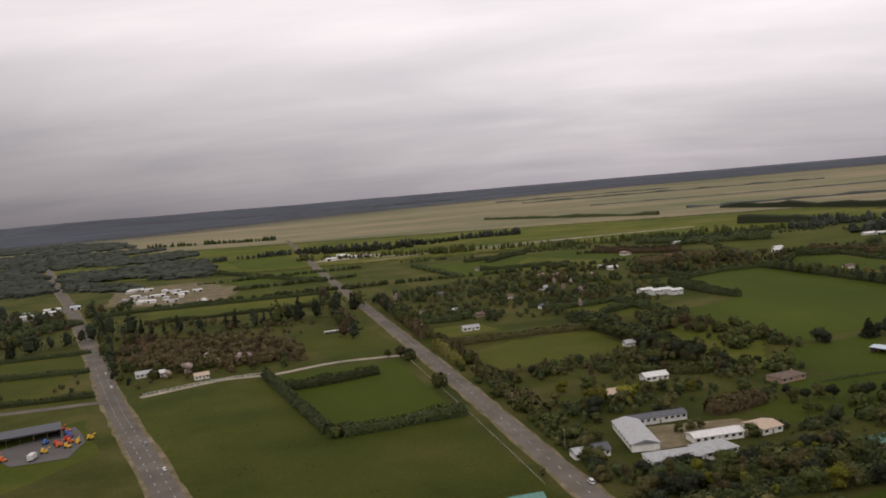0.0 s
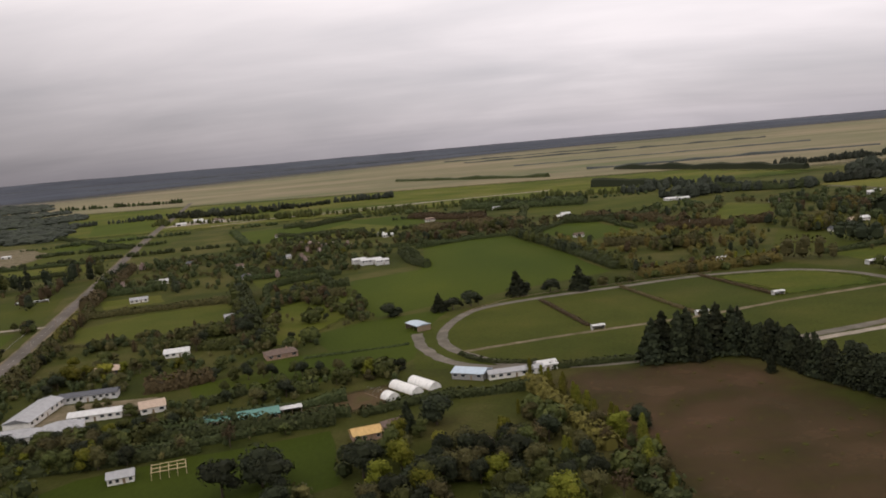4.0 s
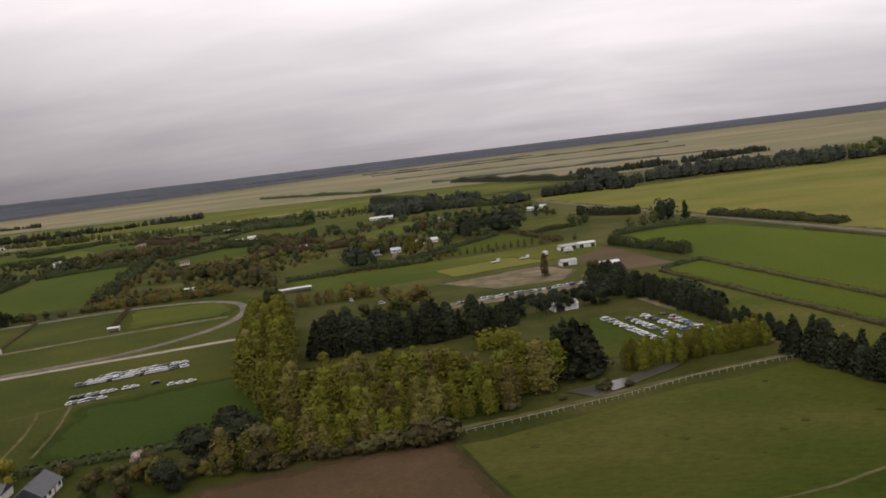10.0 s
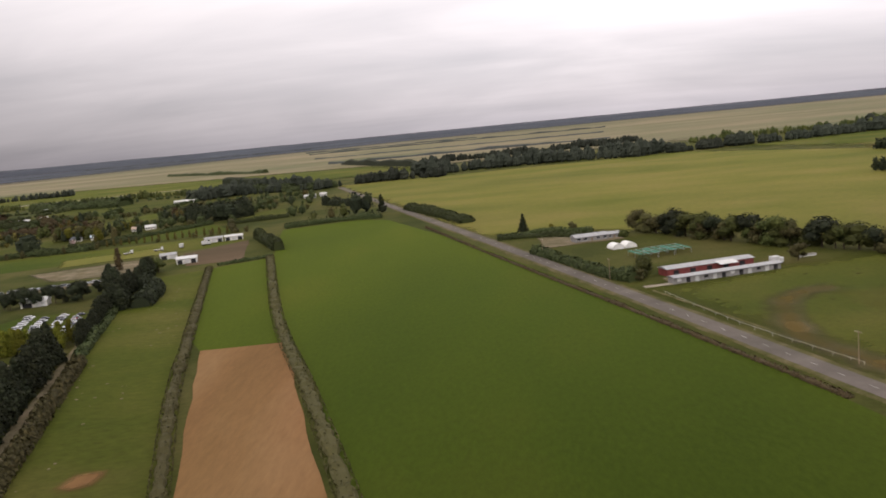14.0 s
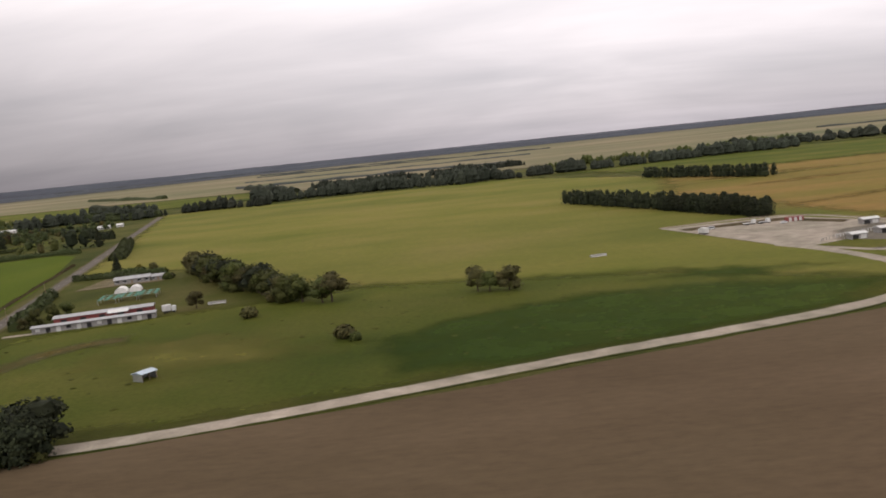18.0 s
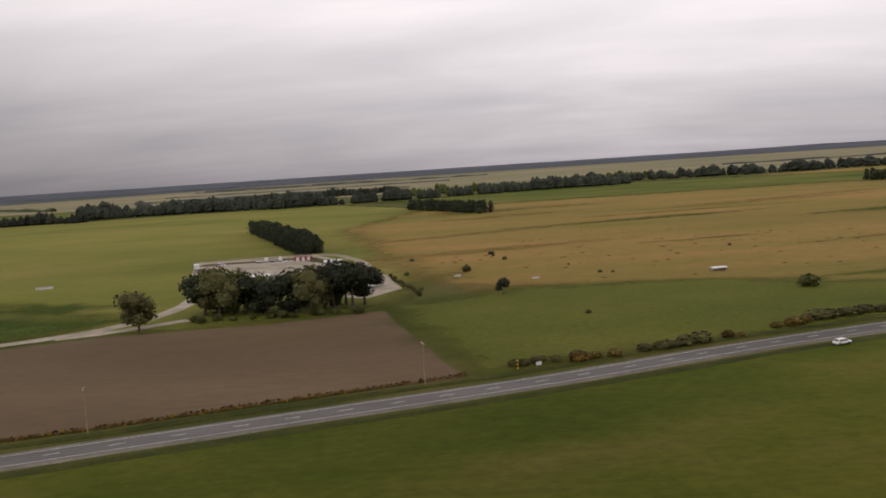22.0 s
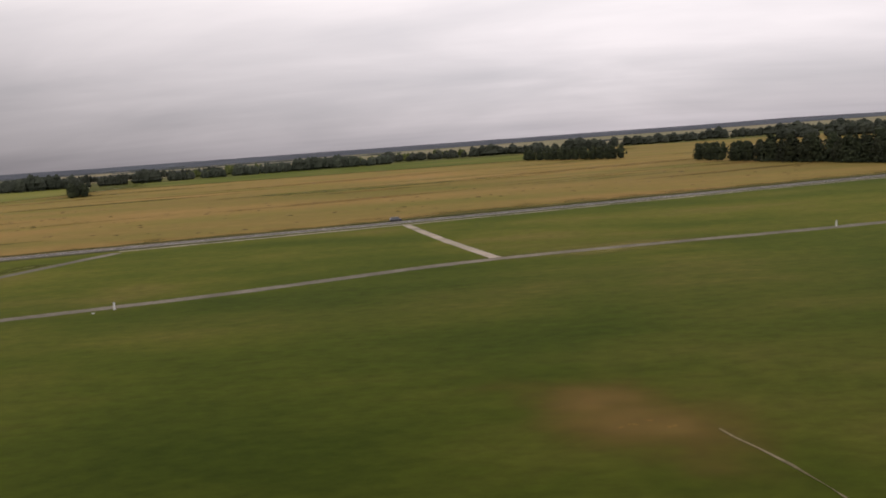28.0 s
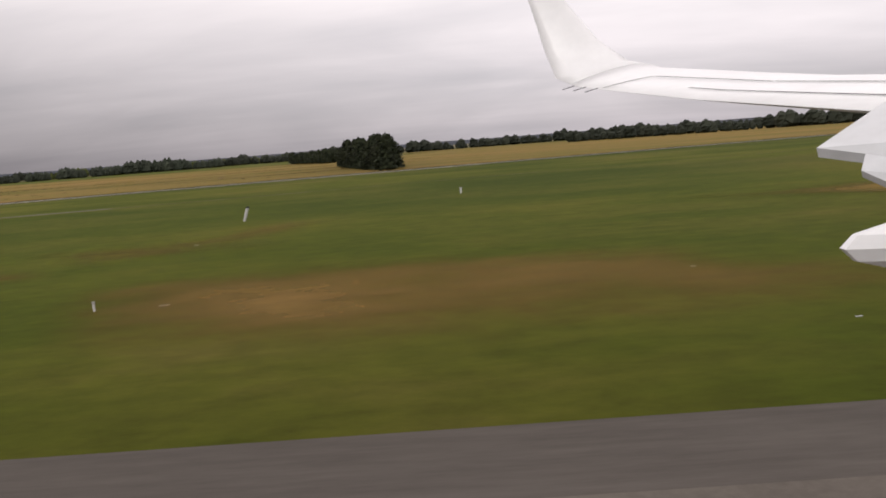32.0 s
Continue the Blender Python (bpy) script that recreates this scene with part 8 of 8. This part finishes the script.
for k, (x, y) in enumerate(((1044, 408), (1053, 412), (1062, 415))):
    ob = thing("shade_frame", pose(x, y, 0, 0, 0, 14), "green shade net on steel hoops", "shade house", "shade frames")
    for s in (-3.6, 0, 3.6):
        part("net", box(s - .9, s + .9, -8, 8, 2.5, 2.58), M_NET, ob)
    for s in (-4.2, 4.2):
        for q in (-7.8, 0, 7.8):
            part("post", box(s - .08, s + .08, q - .08, q + .08, -.1, 2.6), M_STEEL, ob)
    for q in (-7.8, 0, 7.8):
        part("bar", box(-4.3, 4.3, q - .06, q + .06, 2.6, 2.7), M_STEEL, ob)
shed(1127, 241, 62, 5.5, 4.2, 2.5, .5, M_BLUER, M_STEEL, "small open steel field shelter", 2, "field_shelter")
ribbon("stable_drive", [(1029, 336), (1042, 338), (1050, 340)], 3, 0.075, M_GRAVEL, "pale gravel stable drive", step=4)
ring = smooth_line([(1096, 308), (1084, 304), (1076, 299), (1067, 287), (1063, 271), (1059, 257), (1058, 244), (1062, 224), (1066, 208), (1072, 192)], 5)
side = normals_of(ring)
for w, k, z in ((7.0, .6, 0.062), (3.6, .38, 0.07)):
    soft_field("horse_track", [tuple((p + n * w)[:2]) for p, n in zip(ring, side)] + [tuple((p - n * w)[:2]) for p, n in zip(ring, side)][::-1], z, M_RUSSET if w < 5 else M_RUT, "worn curved brown horse track in grass", "track", feather=w * .6, strength=k)
ribbon("fence_track", [(1031, 328), (1051, 256), (1070, 184)], 1.2, 0.06, M_RUT, "narrow worn track beside a fence line", "track", wobble=.3, step=5)
fence([(1034, 320), (1045, 265), (1061, 213)], 7, 1.1, M_CONC, "pale post fence beside the road", rails=1, post=.14)
for x, y, r in ((1290, 403, 15), (1110, 372, 10)):
    ob = thing("water_trough", pose(x, y, 0, 0, 0, r), "long pale concrete water trough in the pasture", "trough")
    part("body", box(-4, 4, -1.0, 1.0, -.1, 1.0, .08), M_WHITE, ob)
    part("rim", box(-4.15, 4.15, -1.15, 1.15, .95, 1.12, .03), M_CONC, ob)
    part("water", box(-3.8, 3.8, -.8, .8, 1.0, 1.14), M_WATER, ob)
# ---- contractor's yard ----
truck(1353, 446, 105, M_WHITE, "white box truck at the yard entrance", True, 7)
truck(1384, 466, 10, M_WHITE, "white flat truck in the gravel yard", False, 7)
truck(1392, 466, 12, M_IRON, "grey flat truck in the gravel yard", False, 7)
ob = thing("container", pose(1408, 464, 0, 0, 0, 10), "dark red site container with pale doors", "container")
part("body", box(-5, 5, -1.3, 1.3, 0, 2.7, .05), M_REDR, ob)
for s in (-3, 0, 3):
    part("door", box(s - .8, s + .8, -1.36, -1.28, .2, 2.4), M_WHITE, ob)
for x, y, r, w, d, m in ((1431, 426, 10, 9, 4, M_WHITE), (1424, 392, 12, 12, 5, M_WHITE), (1434, 387, 12, 12, 6, M_IRON), (1446, 372, 15, 10, 6, M_IRON), (1440, 356, 15, 9, 7, M_WHITE), (1447, 340, 15, 10, 6, M_IRON), (1404, 380, 12, 8, 4, M_WHITE)):
    shed(x, y, r, w, d, 2.8, .7, m, M_WALLG, "pale-roofed site building in the yard", 2, "site_hut", False, group="yard huts")
for k, (x, y) in enumerate(((1362, 462), (1430, 348), (1424, 332), (1436, 330), (1418, 345), (1442, 325), (1450, 331), (1400, 458))):
    car(x, y, 30 * k, (0, 1, 6, 0)[k % 4], k % 2 == 0, "vehicles in the yard")
fence([(1398, 388), (1417, 397), (1434, 408)], 2.0, 1.9, M_WHITE, "pale concrete post fence in the yard", rails=1, post=.3)
fence([(1388, 380), (1408, 396), (1430, 404)], 3.2, 1.8, M_CONC, "pale concrete post fence in the yard", rails=1, post=.3)
fence(YARD[:1] + YARD[-1:] + [(1440, 446), (1450, 410)], 6, 1.3, M_WOOD, "timber post fence round the yard", rails=2)
ribbon("yard_rim", [(1339, 488), (1411, 494), (1440, 450), (1452, 408)], 4, 0.12, M_GRAVEL, "pale gravel bank round the yard", "track", wobble=.5)
for x, y, r, w, d, m in ((1459, 341, 12, 9, 4, M_WHITE), (1458, 324, 12, 8, 4, M_WHITE), (1455, 358, 12, 7, 4, M_IRON), (1448, 330, 12, 6, 4, M_WHITE)):
    shed(x, y, r, w, d, 2.6, .5, m, M_WALLG, "pale-roofed site building in the yard", 2, "site_hut", False, group="yard huts")
soft_field("yard_mixed", [(1396, 372), (1400, 350), (1428, 338), (1455, 318), (1464, 338), (1450, 398), (1434, 424), (1408, 408)], 0.095, M_TRACK, "darker trodden ground in the yard", "yard", feather=7)
soft_field("yard_earth", [(1347, 474), (1408, 483), (1430, 446), (1424, 440), (1404, 471), (1350, 464)], 0.10, M_FALLOW, "dark bare earth strip in the yard", "yard", feather=2.5)
field("yard_rough", [(1382, 372), (1396, 352), (1424, 344), (1418, 366), (1400, 380)], 0.10, M_LIGHTGREEN, "rough grass island in the yard", "yard", ragged=1)
# ---- along the highway ----
def pole(x, y, h=9.5, arms=1, rot=20):
    ob = thing("power_pole", pose(x, y, 0, 0, 0, rot), "weathered timber power pole with a crossarm", "pole", "roadside poles")
    part("pole", cyl(.16, .11, -.5, h, 8), M_WOOD, ob)
    for k in range(arms):
        part("crossarm", box(-.07, .07, -1.3, 1.3, h - .6 - k * .8, h - .45 - k * .8), M_WOOD, ob)
        for s in (-1.1, -.4, .4, 1.1):
            part("insulator", cyl(.06, .04, h - .45 - k * .8, h - .2 - k * .8, 6, 0, s), M_WHITE, ob)
for x, y in ((1425, 153), (1490, 177), (1360, 129), (1071, 172), (1060, 214), (1019, 358), (997, 436)):
    pole(x, y)
for y in (360, 430, 500, 570, 650, 730):
    pole(32 - .275 * (y - 323) + 11, y)
car(1587, 190, 21, 0, False, "cars on the road", "white car on the highway")
car(38, 318, 105, 0, True, "cars on the road", "white van by the roadside")
for x, y, c in ((-176, 416, 2), (-150, 372, 0), (-282, 610, 0), (-256, 560, 0)):
    car(x, y, 118, c, False, "cars on the road")
shed(1599, 325, 10, 5.5, 2.4, 1.3, .3, M_WHITE, M_STEEL, "small white animal shelter on the grassland", 2, "animal_shelter")
car(1879, 297, 20, 3, True, "vehicles by the highway", "dark vehicle parked at the field gate")
for x, y in ((1496, 355), (1528, 334)):
    ob = thing("water_trough", pose(x, y, 0, 0, 0, 10), "small pale concrete water trough in grass", "trough")
    part("body", box(-1.4, 1.4, -.6, .6, -.1, .7, .06), M_WHITE, ob)
    part("rim", box(-1.5, 1.5, -.7, .7, .66, .78, .03), M_CONC, ob)
ob = thing("depth_post", pose(1511, 184, 0), "yellow and black banded roadside marker post", "post")
for k in range(6):
    part("band", box(-.11, .11, -.11, .11, k * .42 - (.1 if k == 0 else 0), k * .42 + .42, .01), M_YEL if k % 2 else M_DARK, ob)
ob = thing("roadside_sign", pose(1516, 186, 0, 0, 0, 20), "small blank white roadside sign on two legs", "sign")
part("board", box(-.7, .7, -.03, .03, .5, 1.3, .01), M_WHITE, ob)
for s in (-.5, .5):
    part("leg", box(s - .04, s + .04, -.04, .03, -.2, .5), M_WOOD, ob)
# ---- airfield markers ----
def marker(x, y, rot):
    ob = thing("marker_board", pose(x, y, 0, 0, 0, rot), "orange and white airfield marker board", "marker")
    for i in range(4):
        part("panel", box(-1.6 + i * .8, -.82 + i * .8, -.06, .06, .25, 1.05), M_ORANGE if i % 2 == 0 else M_WHITE, ob)
    for s in (-1.3, 1.3):
        part("leg", box(s - .05, s + .05, -.05, .05, -.2, .3), M_STEEL, ob)
    part("base_slab", box(-1.9, 1.9, -.5, .5, -.05, .09), M_CONC, ob)
for x, y, r in ((1743.7, 112.4, 60), (1762, 114, 5), (1762, 102, 5), (1764, 103, 95)):
    marker(x, y, r)
for x, y, h in ((1838, 150, 1.5), (1993, 199, 1.5), (2171, 172, 1.3), (2143, 60, .8), (2130, 57.5, .4)):
    ob = thing("marker_post", pose(x, y, 0), "white marker post on a small slab", "post", "airfield posts")
    part("post", cyl(.22 if h > 1 else .10, .19 if h > 1 else .09, 0, h, 10), M_WHITE, ob)
    part("cap", cyl(.26 if h > 1 else .13, .22 if h > 1 else .11, h - .02, h + .12, 10), M_CONC, ob)
    part("slab", box(-.6, .6, -.5, .5, -.05, .08), M_CONC, ob)
bm = cyl(.2, .26, -.3, 2.5, 10)
bmesh.ops.rotate(bm, verts=bm.verts[:], cent=(0, 0, 0), matrix=Matrix.Rotation(.32, 3, "Y"))
ob = thing("lamp_mast", pose(2134.6, 138, 0), "white leaning approach-light mast with dark head", "mast")
part("mast", bm, M_WHITE, ob)
part("lamp_head", box(.55, 1.05, -.25, .25, 2.3, 2.6, .05), M_DARK, ob)
for x, y, w, d in ((2148, 60.5, 2.0, 1.0), (2187, 61, .9, .5), (2190, 42, .9, .4), (2137, 104, 2.0, .6), (1845, 79, 1.4, .9), (1749, 103, 1.3, .9), (1835, 147.5, 2.0, .9)):
    ob = thing("concrete_slab", pose(x, y, 0, 0, 0, 8), "pale concrete service slab set in grass", "slab", "service slabs")
    part("slab", box(-w / 2, w / 2, -d / 2, d / 2, -.1, .16, .03), M_CONC, ob)
    part("cover", box(-w / 5, w / 5, -d / 5, d / 5, .15, .19), M_STEEL, ob)

# ---- the aircraft's wing, as it stands at the end of the flight over the runway ----
M_WING = paint("glossy_white_wing_paint", (0.82, 0.82, 0.82), rough=0.28, grime=0.08, scale=0.4, spec=0.5)
M_WINGG = paint("light_grey_flap_paint", (0.60, 0.61, 0.62), rough=0.35, grime=0.12, scale=0.6, spec=0.5)
wing = thing("aircraft_wing", pose(2174, 10, 10.5), "white airliner wing with upturned winglet and lowered flaps", "aircraft wing")


def loft(stations, close=True):
    """A skin through sections, each a list of points."""
    bm = bmesh.new()
    rings = [[bm.verts.new(p) for p in s] for s in stations]
    n = len(rings[0])
    for a, b in zip(rings, rings[1:]):
        for i in range(n):
            bm.faces.new((a[i], a[(i + 1) % n], b[(i + 1) % n], b[i]))
    bm.faces.new(rings[0][::-1]); bm.faces.new(rings[-1])
    bmesh.ops.recalc_face_normals(bm, faces=bm.faces[:])
    for f in bm.faces:
        f.smooth = len(f.verts) == 4
    return bm


def airfoil(le, te, th, side=Vector((0, 0, 1))):
    """A wing section from the leading to the trailing edge, in the wing's own frame."""
    le, te = Vector(le) - Vector((2174, 10, 10.5)), Vector(te) - Vector((2174, 10, 10.5))
    up, low = [], []
    for t in (0.0, 0.03, 0.12, 0.3, 0.55, 0.8, 1.0):
        h = th * 2.6 * (math.sqrt(t) * (1 - t) * 0.75 + 0.004)
        c = le.lerp(te, t)
        up.append(c + side * h); low.append(c - side * h * 0.55)
    return up + low[::-1][:-1]


part("skin", loft([airfoil((2179.2, 4.6, 9.72), (2175.05, 4.6, 10.02), .55), airfoil((2176.05, 11.3, 10.62), (2173.34, 11.3, 10.73), .34), airfoil((2174.0, 15.2, 11.36), (2172.4, 15.2, 11.22), .2), airfoil((2173.85, 15.6, 11.50), (2172.3, 15.55, 11.30), .18)]), M_WING, wing)
out = Vector((-.15, -1, .35)).normalized()
part("winglet", loft([airfoil((2173.85, 15.6, 11.50), (2172.3, 15.55, 11.30), .18), airfoil((2173.45, 15.95, 11.68), (2172.1, 15.95, 11.45), .13, out), airfoil((2172.95, 16.25, 12.15), (2171.95, 16.25, 12.0), .10, Vector((0, -1, .2)).normalized()), airfoil((2172.35, 16.6, 13.05), (2171.75, 16.6, 12.95), .07, Vector((0, -1, .15)).normalized()), airfoil((2171.9, 16.8, 13.75), (2171.5, 16.8, 13.7), .04, Vector((0, -1, .15)).normalized())]), M_WING, wing)


def plate(corners, th, name, mat, parent, label=""):
    """A thin panel through four corners."""
    c = [Vector(p) - Vector((2174, 10, 10.5)) for p in corners]
    n = (c[1] - c[0]).cross(c[3] - c[0]).normalized() * th
    bm = bmesh.new()
    a, b = [bm.verts.new(p) for p in c], [bm.verts.new(p - n) for p in c]
    bm.faces.new(a); bm.faces.new(b[::-1])
    for i in range(4):
        bm.faces.new((a[i], b[i], b[(i + 1) % 4], a[(i + 1) % 4]))
    bmesh.ops.recalc_face_normals(bm, faces=bm.faces[:])
    return part(name, bm, mat, parent, label)


plate([(2174.35, 8.3, 10.42), (2174.95, 6.0, 10.1), (2174.55, 6.0, 9.72), (2173.35, 7.6, 10.03)], .09, "outer_flap", M_WINGG, wing, "light grey lowered flap panel")
plate([(2173.68, 7.35, 10.06), (2174.5, 6.0, 9.7), (2174.2, 6.0, 9.3), (2173.5, 7.1, 9.86)], .07, "aft_flap", M_WINGG, wing, "light grey aft flap panel")
bm = bmesh.new()
bmesh.ops.create_uvsphere(bm, u_segments=10, v_segments=6, radius=1)
bmesh.ops.scale(bm, vec=(.75, .16, .2), verts=bm.verts[:])
bmesh.ops.translate(bm, vec=(-.35, -3.75, -1.1), verts=bm.verts[:])
part("flap_fairing", bm, M_WING, wing, "white pod-shaped flap track fairing")
SECTIONS = [(4.6, (2179.2, 4.6, 9.72), (2175.05, 4.6, 10.02), .55), (11.3, (2176.05, 11.3, 10.62), (2173.34, 11.3, 10.73), .34), (15.2, (2174.0, 15.2, 11.36), (2172.4, 15.2, 11.22), .2)]
STEPS = (0.0, 0.03, 0.12, 0.3, 0.55, 0.8, 1.0)


def on_skin(y, t):
    """A point on the upper skin, y out along the span and t of the chord back."""
    pts = []
    for _, le, te, th in SECTIONS:
        hs = [th * 2.6 * (math.sqrt(q) * (1 - q) * 0.75 + 0.004) for q in STEPS]
        pts.append(Vector(le).lerp(Vector(te), t) + Vector((0, 0, float(np.interp(t, STEPS, hs)) + .012)))
    ys = [q[0] for q in SECTIONS]
    return tuple(float(np.interp(y, ys, [p[k] for p in pts])) for k in range(3))


def gap_line(name, y0, t0, y1, t1, w, label, along=True):
    n = 6
    for k in range(n):
        ya, yb = y0 + (y1 - y0) * k / n, y0 + (y1 - y0) * (k + 1) / n
        ta, tb = t0 + (t1 - t0) * k / n, t0 + (t1 - t0) * (k + 1) / n
        a, b = on_skin(ya, ta), on_skin(yb, tb)
        c, d = (on_skin(yb, tb + w), on_skin(ya, ta + w)) if along else (on_skin(yb - w, tb), on_skin(ya - w, ta))
        plate([a, b, c, d], .004, name, M_DARK, wing, label)


gap_line("spoiler_gap", 13.9, .62, 11.3, .62, .008, "dark gap line of a wing panel")
gap_line("spoiler_gap", 11.25, .62, 6.2, .62, .008, "dark gap line of a wing panel")
gap_line("aileron_gap", 14.0, .62, 14.3, .97, .03, "dark gap line of the aileron", False)
gap_line("tab_gap", 12.2, .84, 7.6, .84, .006, "dark gap line of a wing panel")
for i in range(3):
    yy = 15.35 - i * .5
    xx = 2172.35 + i * .12
    plate([(xx, yy, 11.25 - i * .06), (xx, yy - .03, 11.25 - i * .06), (xx - .22, yy - .03, 11.2 - i * .06), (xx - .22, yy, 11.2 - i * .06)], .012, "static_wick", M_DARK, wing)

# ---- bring the plan to its scale ----
for ob in list(scene.objects):
    if ob.parent is None and ob.type in {"MESH", "EMPTY"}:
        ob.matrix_basis = Matrix.Scale(SCALE, 4) @ ob.matrix_basis
